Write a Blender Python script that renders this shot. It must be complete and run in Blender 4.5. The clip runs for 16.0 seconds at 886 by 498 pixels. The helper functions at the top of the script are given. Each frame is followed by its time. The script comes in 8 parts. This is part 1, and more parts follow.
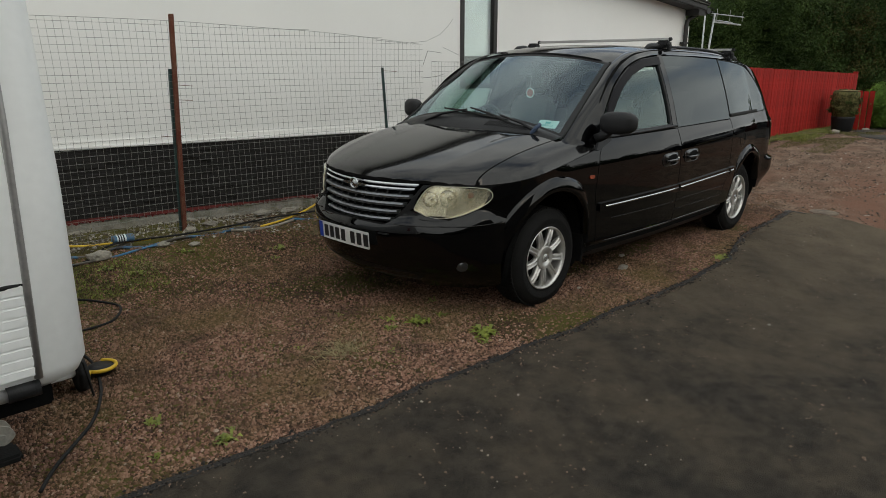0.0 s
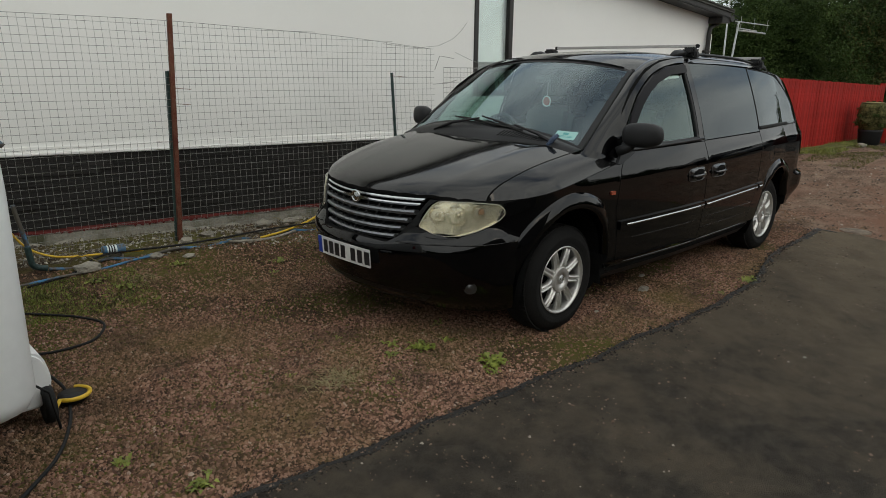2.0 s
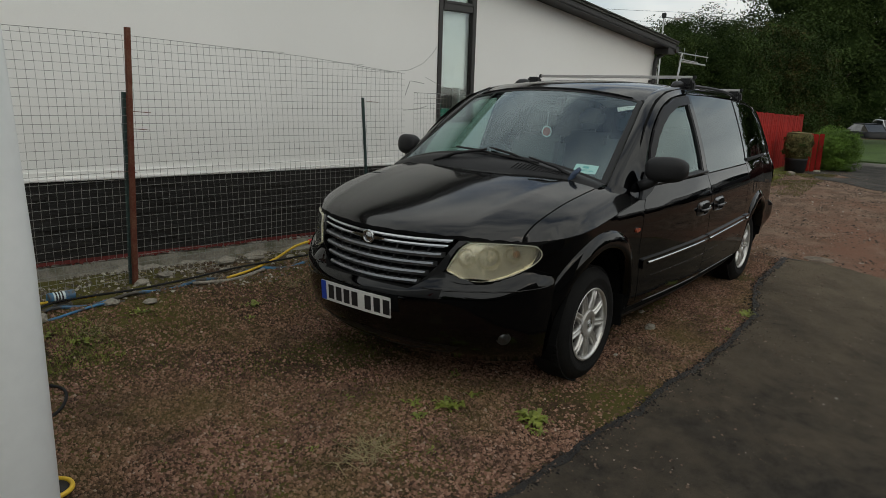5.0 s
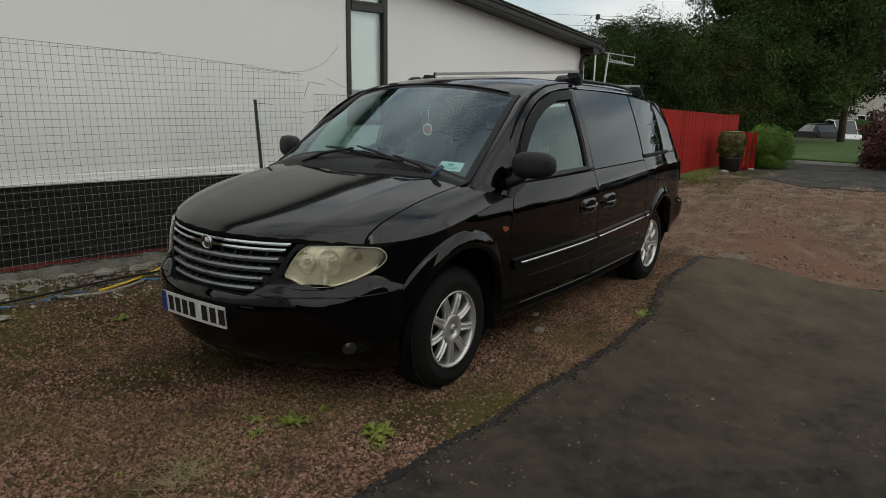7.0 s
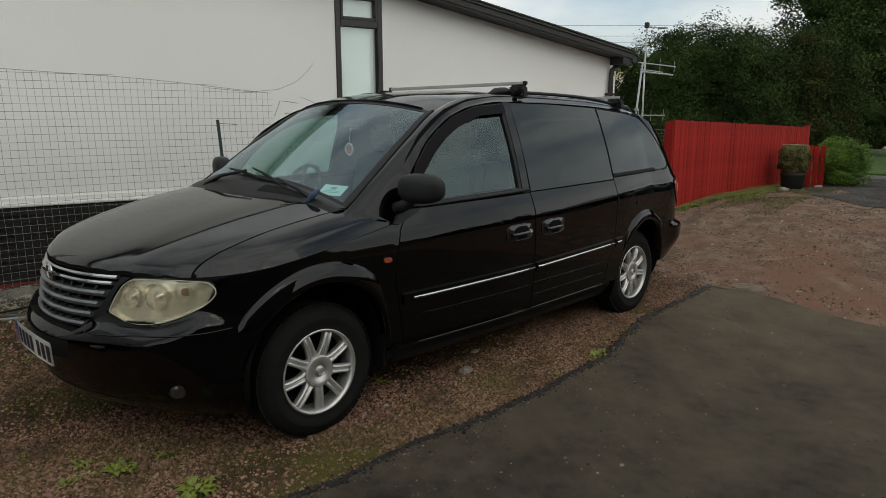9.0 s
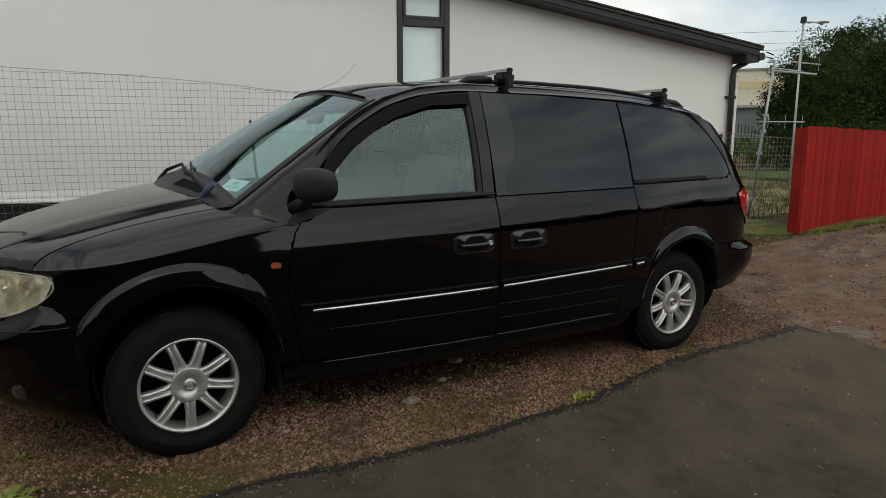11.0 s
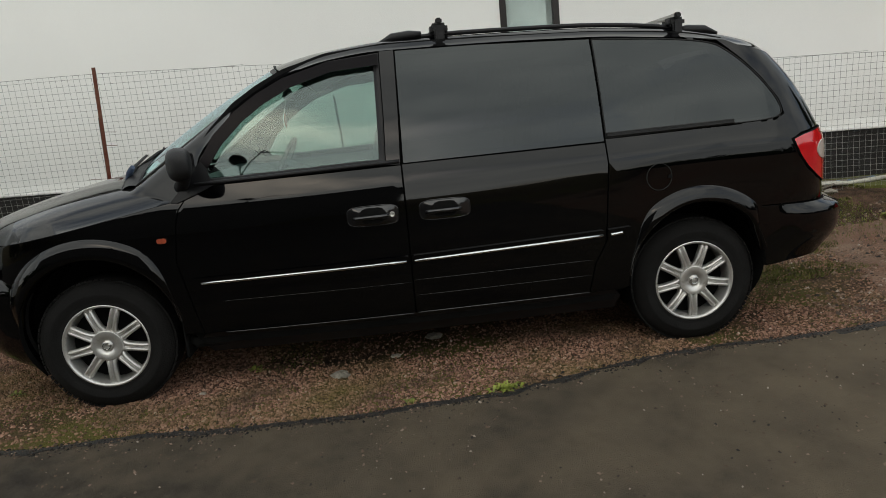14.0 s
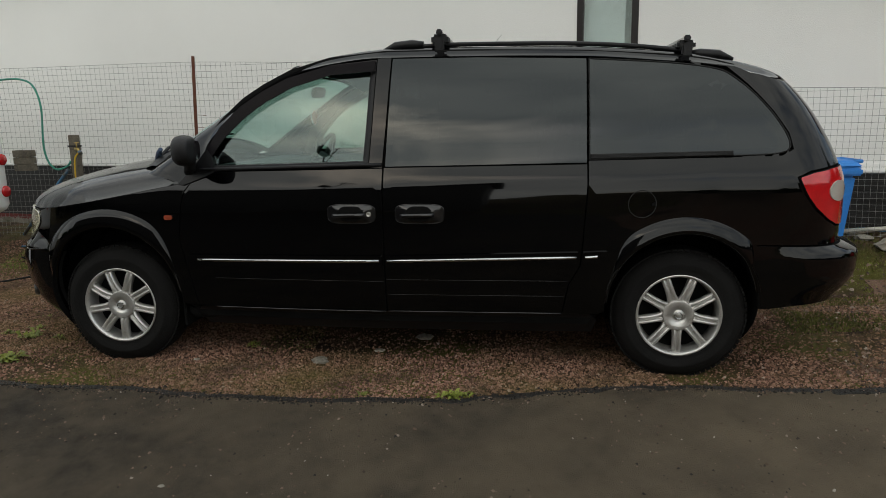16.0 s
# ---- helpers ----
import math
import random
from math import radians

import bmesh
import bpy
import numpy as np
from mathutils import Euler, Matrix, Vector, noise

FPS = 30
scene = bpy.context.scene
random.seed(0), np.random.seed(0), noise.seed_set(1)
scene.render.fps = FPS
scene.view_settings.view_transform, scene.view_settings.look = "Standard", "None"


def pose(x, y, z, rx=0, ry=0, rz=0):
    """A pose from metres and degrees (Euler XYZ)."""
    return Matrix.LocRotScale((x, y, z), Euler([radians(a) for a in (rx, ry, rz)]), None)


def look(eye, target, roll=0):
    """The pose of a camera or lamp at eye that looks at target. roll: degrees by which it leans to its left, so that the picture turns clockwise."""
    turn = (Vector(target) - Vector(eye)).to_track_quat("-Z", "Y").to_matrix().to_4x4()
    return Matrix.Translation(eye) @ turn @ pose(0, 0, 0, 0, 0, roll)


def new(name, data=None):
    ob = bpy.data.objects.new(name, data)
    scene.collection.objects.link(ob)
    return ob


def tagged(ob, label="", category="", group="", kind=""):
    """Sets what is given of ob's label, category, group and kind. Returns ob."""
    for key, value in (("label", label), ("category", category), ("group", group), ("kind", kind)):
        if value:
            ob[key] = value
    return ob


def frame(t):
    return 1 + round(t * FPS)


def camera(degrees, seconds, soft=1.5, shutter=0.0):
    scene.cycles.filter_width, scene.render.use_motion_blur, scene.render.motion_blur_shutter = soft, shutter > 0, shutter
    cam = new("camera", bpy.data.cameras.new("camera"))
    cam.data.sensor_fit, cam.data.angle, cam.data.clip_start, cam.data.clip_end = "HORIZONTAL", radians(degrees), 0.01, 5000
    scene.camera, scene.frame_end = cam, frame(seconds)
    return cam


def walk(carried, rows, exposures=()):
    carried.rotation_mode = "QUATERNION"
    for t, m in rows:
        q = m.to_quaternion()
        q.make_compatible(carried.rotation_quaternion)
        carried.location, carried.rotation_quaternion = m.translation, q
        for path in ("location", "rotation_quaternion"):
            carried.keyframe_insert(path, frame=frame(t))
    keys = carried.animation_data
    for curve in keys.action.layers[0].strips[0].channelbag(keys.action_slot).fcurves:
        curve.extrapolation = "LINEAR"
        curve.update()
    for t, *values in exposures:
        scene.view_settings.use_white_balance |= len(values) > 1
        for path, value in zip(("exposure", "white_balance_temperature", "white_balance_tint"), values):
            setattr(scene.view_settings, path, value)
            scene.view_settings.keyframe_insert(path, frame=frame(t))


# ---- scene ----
cam = camera(66.3, 16.0, soft=0.7)
PATH = [
    (0, (-3.547, -2.615, 1.579), (-2.186, -1.248, 1.049), 0.0),
    (0.5, (-3.435, -2.698, 1.559), (-2.064, -1.341, 1.032), 0.2),
    (1, (-3.349, -2.608, 1.545), (-1.964, -1.261, 1.025), 0.2),
    (1.5, (-3.299, -2.478, 1.561), (-1.929, -1.114, 1.049), 0.4),
    (2, (-3.292, -2.394, 1.569), (-1.953, -1, 1.057), 0.7),
    (2.5, (-3.269, -2.258, 1.562), (-1.944, -0.849, 1.052), 1.5),
    (3, (-3.248, -2.098, 1.585), (-1.922, -0.685, 1.09), 1.9),
    (3.2, (-3.266, -2.057, 1.587), (-1.937, -0.645, 1.098), 2.0),
    (5.3, (-3.432, -1.636, 1.581), (-1.891, -0.441, 1.137), 1.9),
    (5.5, (-3.421, -1.637, 1.596), (-1.879, -0.444, 1.151), 2.0),
    (6, (-3.3, -1.695, 1.571), (-1.735, -0.528, 1.135), 1.7),
    (6.5, (-3.115, -1.911, 1.553), (-1.556, -0.732, 1.13), 1.4),
    (7, (-2.878, -2.037, 1.523), (-1.296, -0.887, 1.103), 0.9),
    (7.5, (-2.553, -2.065, 1.497), (-0.938, -0.958, 1.089), 0.4),
    (8, (-2.33, -2.142, 1.5), (-0.783, -0.938, 1.103), -0.2),
    (8.5, (-2.108, -2.386, 1.517), (-0.659, -1.062, 1.135), -0.1),
    (8.7, (-1.987, -2.501, 1.532), (-0.548, -1.165, 1.152), -0.1),
    (10.8, (-0.68, -2.996, 1.431), (0.29, -1.28, 1.094), -0.0),
    (11, (-0.465, -3.019, 1.399), (0.527, -1.314, 1.071), 0.1),
    (11.5, (-0.103, -3.081, 1.402), (0.863, -1.358, 1.089), 0.3),
    (12, (0.289, -3.256, 1.407), (1.124, -1.465, 1.1), 0.3),
    (12.5, (0.568, -3.294, 1.352), (1.25, -1.438, 1.048), -0.7),
    (13, (0.881, -3.279, 1.321), (1.362, -1.368, 0.984), -3.2),
    (13.5, (1.145, -3.321, 1.295), (1.432, -1.38, 0.917), -5.2),
    (14, (1.476, -3.383, 1.328), (1.616, -1.429, 0.926), -5.2),
    (14.5, (1.74, -3.336, 1.301), (1.837, -1.379, 0.899), -4.3),
    (15, (1.953, -3.291, 1.312), (1.992, -1.331, 0.917), -3.0),
    (15.5, (2.183, -3.339, 1.328), (2.061, -1.383, 0.932), -1.9),
    (16, (2.279, -3.453, 1.329), (2.026, -1.506, 0.949), -1.0),
]
walk(cam, [(t, look(eye, target, roll)) for t, eye, target, roll in PATH], [(0, -0.20, 6800, 5), (1.5, -0.20, 6800, 5), (3.2, -0.32, 6800, 5), (5.4, -0.50, 6800, 5), (6.5, -0.42, 6800, 5), (8.0, -0.42, 6800, 5), (8.5, -0.38, 6800, 5), (12.2, -0.31, 6800, 5), (13.5, -0.04, 6800, 5), (14.3, -0.04, 6800, 5), (15.3, -0.23, 6800, 5), (16, -0.25, 6800, 5)])

# ---- world and light ----
SUN_WAY = Vector((-0.23, -0.74, 0.60)).normalized()      # towards the sun
sun_el = math.asin(SUN_WAY.z)
sun_rot = math.atan2(SUN_WAY.x, SUN_WAY.y)

world = bpy.data.worlds.new("sky")
scene.world = world
world.use_nodes = True
wn, wl = world.node_tree.nodes, world.node_tree.links
wn.clear()
w_out = wn.new("ShaderNodeOutputWorld")
w_bg = wn.new("ShaderNodeBackground")
w_sky = wn.new("ShaderNodeTexSky")
w_sky.sky_type, w_sky.sun_disc = "NISHITA", False
w_sky.sun_elevation, w_sky.sun_rotation = sun_el, sun_rot
w_sky.dust_density = 2.0
w_co = wn.new("ShaderNodeTexCoord")
w_map = wn.new("ShaderNodeMapping")
w_map.inputs["Scale"].default_value = (1.0, 1.0, 2.8)
w_noise = wn.new("ShaderNodeTexNoise")
w_noise.inputs["Scale"].default_value = 1.7
w_noise.inputs["Detail"].default_value = 7.0
w_noise.inputs["Roughness"].default_value = 0.56
w_ramp = wn.new("ShaderNodeValToRGB")
w_ramp.color_ramp.elements[0].position, w_ramp.color_ramp.elements[1].position = 0.31, 0.50
w_shade = wn.new("ShaderNodeTexNoise")
w_shade.inputs["Scale"].default_value = 3.1
w_shade.inputs["Detail"].default_value = 5.0
w_cloud = wn.new("ShaderNodeValToRGB")
w_cloud.color_ramp.elements[0].position, w_cloud.color_ramp.elements[1].position = 0.32, 0.70
w_cloud.color_ramp.elements[0].color = (4.9, 5.2, 5.6, 1)
w_cloud.color_ramp.elements[1].color = (7.9, 8.05, 8.2, 1)
w_mix = wn.new("ShaderNodeMix")
w_mix.data_type = "RGBA"
wl.new(w_co.outputs["Generated"], w_map.inputs["Vector"])
wl.new(w_map.outputs["Vector"], w_noise.inputs["Vector"])
wl.new(w_map.outputs["Vector"], w_shade.inputs["Vector"])
wl.new(w_noise.outputs["Fac"], w_ramp.inputs["Fac"])
wl.new(w_shade.outputs["Fac"], w_cloud.inputs["Fac"])
wl.new(w_ramp.outputs["Color"], w_mix.inputs["Factor"])
wl.new(w_sky.outputs["Color"], w_mix.inputs["A"])
wl.new(w_cloud.outputs["Color"], w_mix.inputs["B"])
# the cloud cover is brighter on the sun's side
w_dot = wn.new("ShaderNodeVectorMath")
w_dot.operation = "DOT_PRODUCT"
w_dot.inputs[1].default_value = SUN_WAY
w_side = wn.new("ShaderNodeMapRange")
w_side.inputs["From Min"].default_value, w_side.inputs["From Max"].default_value = -0.7, 1.0
w_side.inputs["To Min"].default_value, w_side.inputs["To Max"].default_value = 1.10, 1.40
w_scale = wn.new("ShaderNodeVectorMath")
w_scale.operation = "SCALE"
wl.new(w_co.outputs["Generated"], w_dot.inputs[0])
wl.new(w_dot.outputs["Value"], w_side.inputs["Value"])
wl.new(w_mix.outputs["Result"], w_scale.inputs[0])
wl.new(w_side.outputs["Result"], w_scale.inputs["Scale"])
wl.new(w_scale.outputs["Vector"], w_bg.inputs["Color"])
w_bg.inputs["Strength"].default_value = 0.15
wl.new(w_bg.outputs["Background"], w_out.inputs["Surface"])

sun_data = bpy.data.lights.new("sun", "SUN")
sun_data.energy, sun_data.angle, sun_data.color = 0.5, radians(100.0), (1.0, 0.95, 0.88)
sun_ob = new("sun", sun_data)
sun_ob.matrix_world = look(SUN_WAY * 60, (0, 0, 0))


# ---- tools ----
def node(nt, kind, **values):
    n = nt.nodes.new(kind)
    for key, value in values.items():
        n.inputs[key.replace("_", " ")].default_value = value
    return n


def material(name, base, rough=0.6, metal=0.0, vary=0.25, scale=6.0, fine=60.0, bump=0.0, tint=None, coat=0.0,
             spec=0.5, per_piece=0.0, patch=None, patch_at=(0.52, 0.66), patch_scale=1.2, contrast=1.0, coat_rough=0.03, coat_ior=1.5, patch_drift=None):
    """A procedural surface: base colour broken up at two scales, bump, wear patches, and a change from piece to piece."""
    m = bpy.data.materials.new(name)
    m.use_nodes = True
    nt = m.node_tree
    b = nt.nodes["Principled BSDF"]
    b.inputs["Roughness"].default_value = rough
    b.inputs["Metallic"].default_value = metal
    b.inputs["Coat Weight"].default_value = coat
    b.inputs["Coat Roughness"].default_value = coat_rough
    b.inputs["Coat IOR"].default_value = coat_ior
    b.inputs["Specular IOR Level"].default_value = spec
    co = nt.nodes.new("ShaderNodeTexCoord")
    big = node(nt, "ShaderNodeTexNoise", Scale=scale, Detail=4.0)
    small = node(nt, "ShaderNodeTexNoise", Scale=fine, Detail=3.0)
    for n in (big, small):
        nt.links.new(co.outputs["Object"], n.inputs["Vector"])
    add = nt.nodes.new("ShaderNodeMath")
    add.operation = "ADD"
    nt.links.new(big.outputs["Fac"], add.inputs[0])
    nt.links.new(small.outputs["Fac"], add.inputs[1])
    total = add
    if per_piece:
        info = nt.nodes.new("ShaderNodeObjectInfo")
        more = nt.nodes.new("ShaderNodeMath")
        more.operation, more.inputs[1].default_value = "MULTIPLY_ADD", per_piece
        nt.links.new(info.outputs["Random"], more.inputs[0])
        nt.links.new(add.outputs[0], more.inputs[2])
        total = more
    span = nt.nodes.new("ShaderNodeMapRange")
    span.inputs["From Min"].default_value, span.inputs["From Max"].default_value = 1.0 - 0.3 / contrast, 1.0 + 0.3 / contrast + per_piece
    nt.links.new(total.outputs[0], span.inputs["Value"])
    mix = nt.nodes.new("ShaderNodeMix")
    mix.data_type = "RGBA"
    other = tint or [c * (1 + vary) for c in base]
    mix.inputs["A"].default_value = (*[c * (1 - vary) for c in base], 1)
    mix.inputs["B"].default_value = (*other, 1)
    nt.links.new(span.outputs["Result"], mix.inputs["Factor"])
    colour = mix.outputs["Result"]
    if patch:
        pn = node(nt, "ShaderNodeTexNoise", Scale=patch_scale, Detail=6.0, Roughness=0.65)
        nt.links.new(co.outputs["Object"], pn.inputs["Vector"])
        pr = nt.nodes.new("ShaderNodeMapRange")
        pr.inputs["From Min"].default_value, pr.inputs["From Max"].default_value = patch_at
        if patch_drift:                               # more wear towards one side
            along = nt.nodes.new("ShaderNodeVectorMath")
            along.operation = "DOT_PRODUCT"
            along.inputs[1].default_value = (*patch_drift, 0)
            md = nt.nodes.new("ShaderNodeMath")
            md.operation = "ADD"
            nt.links.new(co.outputs["Object"], along.inputs[0])
            nt.links.new(along.outputs["Value"], md.inputs[0])
            nt.links.new(pn.outputs["Fac"], md.inputs[1])
            nt.links.new(md.outputs[0], pr.inputs["Value"])
        else:
            nt.links.new(pn.outputs["Fac"], pr.inputs["Value"])
        pm = nt.nodes.new("ShaderNodeMix")
        pm.data_type = "RGBA"
        pm.inputs["B"].default_value = (*patch, 1)
        nt.links.new(pr.outputs["Result"], pm.inputs["Factor"])
        nt.links.new(colour, pm.inputs["A"])
        colour = pm.outputs["Result"]
    nt.links.new(colour, b.inputs["Base Color"])
    if bump:
        bm_ = node(nt, "ShaderNodeBump", Strength=min(1.0, bump), Distance=0.01 * max(1.0, bump))
        nt.links.new(small.outputs["Fac"], bm_.inputs["Height"])
        nt.links.new(bm_.outputs["Normal"], b.inputs["Normal"])
    return m


def glass(name, colour, rough=0.0, see=1.0):
    m = bpy.data.materials.new(name)
    m.use_nodes = True
    b = m.node_tree.nodes["Principled BSDF"]
    b.inputs["Base Color"].default_value = (*colour, 1)
    b.inputs["Roughness"].default_value = rough
    b.inputs["Transmission Weight"].default_value = see
    b.inputs["IOR"].default_value = 1.45
    return m


def thin_glass(name, colour, gloss=1.0, rough=0.01, base=0.075, sheen=(0.93, 1.0, 1.02)):
    """A single sheet: light goes straight through, tinted, and the face reflects by its Fresnel gloss."""
    m = bpy.data.materials.new(name)
    m.use_nodes = True
    nt = m.node_tree
    nt.nodes.clear()
    out = nt.nodes.new("ShaderNodeOutputMaterial")
    tr = node(nt, "ShaderNodeBsdfTransparent", Color=(*colour, 1))
    gl = node(nt, "ShaderNodeBsdfGlossy", Roughness=rough)
    gl.inputs["Color"].default_value = (*[gloss * c for c in sheen], 1)
    fr = node(nt, "ShaderNodeLayerWeight", Blend=0.5)
    up = nt.nodes.new("ShaderNodeMath")
    up.operation, up.inputs[1].default_value = "POWER", 4.5
    ad = nt.nodes.new("ShaderNodeMath")
    ad.operation, ad.inputs[1].default_value, ad.inputs[2].default_value = "MULTIPLY_ADD", 0.9, base
    mx = nt.nodes.new("ShaderNodeMixShader")
    nt.links.new(fr.outputs["Facing"], up.inputs[0])
    nt.links.new(up.outputs[0], ad.inputs[0])
    nt.links.new(ad.outputs[0], mx.inputs[0])
    nt.links.new(tr.outputs[0], mx.inputs[1])
    nt.links.new(gl.outputs[0], mx.inputs[2])
    nt.links.new(mx.outputs[0], out.inputs["Surface"])
    return m


def mesh_object(name, bm, mat, smooth=False):
    me = bpy.data.meshes.new(name)
    bm.normal_update()
    bm.to_mesh(me)
    bm.free()
    for m in (mat if isinstance(mat, (list, tuple)) else [mat]):
        me.materials.append(m)
    if smooth:
        me.shade_smooth()
    return new(name, me)


def thing(name, loc, label, category, group="", kind=""):
    """A top-level thing: an empty at its base."""
    ob = new(name)
    ob.location = loc
    ob.empty_display_size = 0.1
    return tagged(ob, label, category, group, kind)


def base_of(ob):
    m = Matrix.Translation(ob.location)
    return base_of(ob.parent) @ ob.matrix_parent_inverse @ m if ob.parent else m


def under(ob, parent):
    ob.parent = parent
    ob.matrix_parent_inverse = base_of(parent).inverted()
    return ob


def part(name, bm, mat, parent, label="", smooth=False):
    """Links a bmesh, built in world metres, as one mesh under a thing or a part."""
    ob = under(mesh_object(name, bm, mat, smooth), parent)
    return tagged(ob, label) if label else ob


def whole(name, bm, mat, label, category, group="", kind="", smooth=False):
    return tagged(mesh_object(name, bm, mat, smooth), label, category, group, kind)


def box(bm, lo, hi, bevel=0.0, turn=None, mat=0):
    """A box from corner to corner, optionally bevelled and turned by a matrix."""
    vs = [bm.verts.new((x, y, z)) for z in (lo[2], hi[2]) for y in (lo[1], hi[1]) for x in (lo[0], hi[0])]
    fs = [bm.faces.new([vs[i] for i in f]) for f in ((0, 2, 3, 1), (4, 5, 7, 6), (0, 1, 5, 4), (2, 6, 7, 3), (0, 4, 6, 2), (1, 3, 7, 5))]
    for f in fs:
        f.material_index = mat
    if bevel:
        es = list({e for f in fs for e in f.edges})
        r = bmesh.ops.bevel(bm, geom=es, offset=bevel, segments=2, affect="EDGES", clamp_overlap=True)
        vs = list({v for f in r["faces"] for v in f.verts} | {v for v in vs if v.is_valid})
    if turn is not None:
        bmesh.ops.transform(bm, matrix=turn, verts=[v for v in vs if v.is_valid])
    return bm


def tube(bm, pts, r, n=8, close=False, mat=0, taper=None):
    """A round bar through the points."""
    pts = [Vector(p) for p in pts]
    rings = []
    side = None
    for i, p in enumerate(pts):
        if close:
            d = pts[(i + 1) % len(pts)] - pts[i - 1]
        else:
            d = pts[min(i + 1, len(pts) - 1)] - pts[max(i - 1, 0)]
        d.normalize()
        if side is None:
            side = d.orthogonal().normalized()
        else:
            side = (side - d * side.dot(d))
            side = side.normalized() if side.length > 1e-6 else d.orthogonal().normalized()
        up = d.cross(side)
        rr = r if taper is None else r * taper[i]
        rings.append([bm.verts.new(p + rr * (side * math.cos(2 * math.pi * k / n) + up * math.sin(2 * math.pi * k / n))) for k in range(n)])
    m = len(rings)
    for i in range(m if close else m - 1):
        a, b = rings[i], rings[(i + 1) % m]
        for k in range(n):
            f = bm.faces.new((a[k], a[(k + 1) % n], b[(k + 1) % n], b[k]))
            f.smooth = n > 5
            f.material_index = mat
    if not close:
        bm.faces.new(rings[0][::-1]).material_index = mat
        bm.faces.new(rings[-1]).material_index = mat
    return bm


def lathe(bm, prof, centre, axis="y", n=40, mat=0, smooth=True):
    """Turns a profile of (radius, along) round an axis through centre."""
    c = Vector(centre)
    rings = []
    for r, a in prof:
        ring = []
        for k in range(n):
            t = 2 * math.pi * k / n
            u, v = r * math.cos(t), r * math.sin(t)
            ring.append(bm.verts.new(c + Vector({"y": (u, a, v), "z": (u, v, a), "x": (a, u, v)}[axis])))
        rings.append(ring)
    for a, b in zip(rings, rings[1:]):
        for k in range(n):
            f = bm.faces.new((a[k], a[(k + 1) % n], b[(k + 1) % n], b[k]))
            f.smooth, f.material_index = smooth, mat
    return bm


def prism(bm, poly, axis, lo, hi, mat=0):
    """A flat outline pushed along an axis."""
    def at(p, d):
        return {"x": (d, p[0], p[1]), "y": (p[0], d, p[1]), "z": (p[0], p[1], d)}[axis]
    a = [bm.verts.new(at(p, lo)) for p in poly]
    b = [bm.verts.new(at(p, hi)) for p in poly]
    n = len(poly)
    for f in ([a[i] for i in range(n)], [b[i] for i in reversed(range(n))], *([a[i], b[i], b[(i + 1) % n], a[(i + 1) % n]] for i in range(n))):
        bm.faces.new(f).material_index = mat
    bmesh.ops.recalc_face_normals(bm, faces=bm.faces[:])
    return bm


def spline(xs, ys):
    """A smooth curve through the points, without overshoot."""
    xs, ys = np.array(xs, float), np.array(ys, float)
    h = np.diff(xs)
    d = np.diff(ys) / h
    m = np.zeros(len(xs))
    m[0], m[-1] = d[0], d[-1]
    for i in range(1, len(xs) - 1):
        m[i] = 0 if d[i - 1] * d[i] <= 0 else 2 * d[i - 1] * d[i] / (d[i - 1] + d[i])

    def f(x):
        x = min(max(x, xs[0]), xs[-1])
        i = min(max(int(np.searchsorted(xs, x)) - 1, 0), len(h) - 1)
        t = (x - xs[i]) / h[i]
        return float((2 * t**3 - 3 * t**2 + 1) * ys[i] + (t**3 - 2 * t**2 + t) * h[i] * m[i] + (3 * t**2 - 2 * t**3) * ys[i + 1] + (t**3 - t**2) * h[i] * m[i + 1])
    return f


def step(a, b, x):
    t = min(max((x - a) / (b - a), 0.0), 1.0)
    return t * t * (3 - 2 * t)


def clip_cell(poly, x0, x1, y0, y1):
    for ax, lim, keep in ((0, x0, 1), (0, x1, -1), (1, y0, 1), (1, y1, -1)):
        res = []
        for i, p in enumerate(poly):
            q = poly[(i + 1) % len(poly)]
            a, b = (p[ax] - lim) * keep, (q[ax] - lim) * keep
            if a >= 0:
                res.append(p)
            if a * b < 0:
                t = a / (a - b)
                res.append((p[0] + (q[0] - p[0]) * t, p[1] + (q[1] - p[1]) * t))
        poly = res
        if len(poly) < 3:
            return []
    return poly


def shrink(poly, d):
    """The outline drawn in by d."""
    n = len(poly)
    area = sum(poly[i][0] * poly[(i + 1) % n][1] - poly[(i + 1) % n][0] * poly[i][1] for i in range(n))
    s = 1 if area > 0 else -1
    res = []
    for i in range(n):
        p, q, r = Vector(poly[i - 1]), Vector(poly[i]), Vector(poly[(i + 1) % n])
        a, b = (q - p).normalized(), (r - q).normalized()
        na, nb = Vector((-a.y, a.x)) * s, Vector((-b.y, b.x)) * s
        m = (na + nb)
        m = m.normalized() if m.length > 1e-6 else na
        res.append(tuple(q + m * d / max(0.5, m.dot(na))))
    return res


def rounded(poly, r, n=4):
    """The outline with its corners rounded."""
    res = []
    for i in range(len(poly)):
        p, q, s = Vector(poly[i - 1]), Vector(poly[i]), Vector(poly[(i + 1) % len(poly)])
        ra = min(r, (p - q).length * 0.45, (s - q).length * 0.45)
        a, b = q + (p - q).normalized() * ra, q + (s - q).normalized() * ra
        for k in range(n + 1):
            t = k / n
            res.append(tuple(a * (1 - t) ** 2 + q * 2 * t * (1 - t) + b * t * t))
    return res


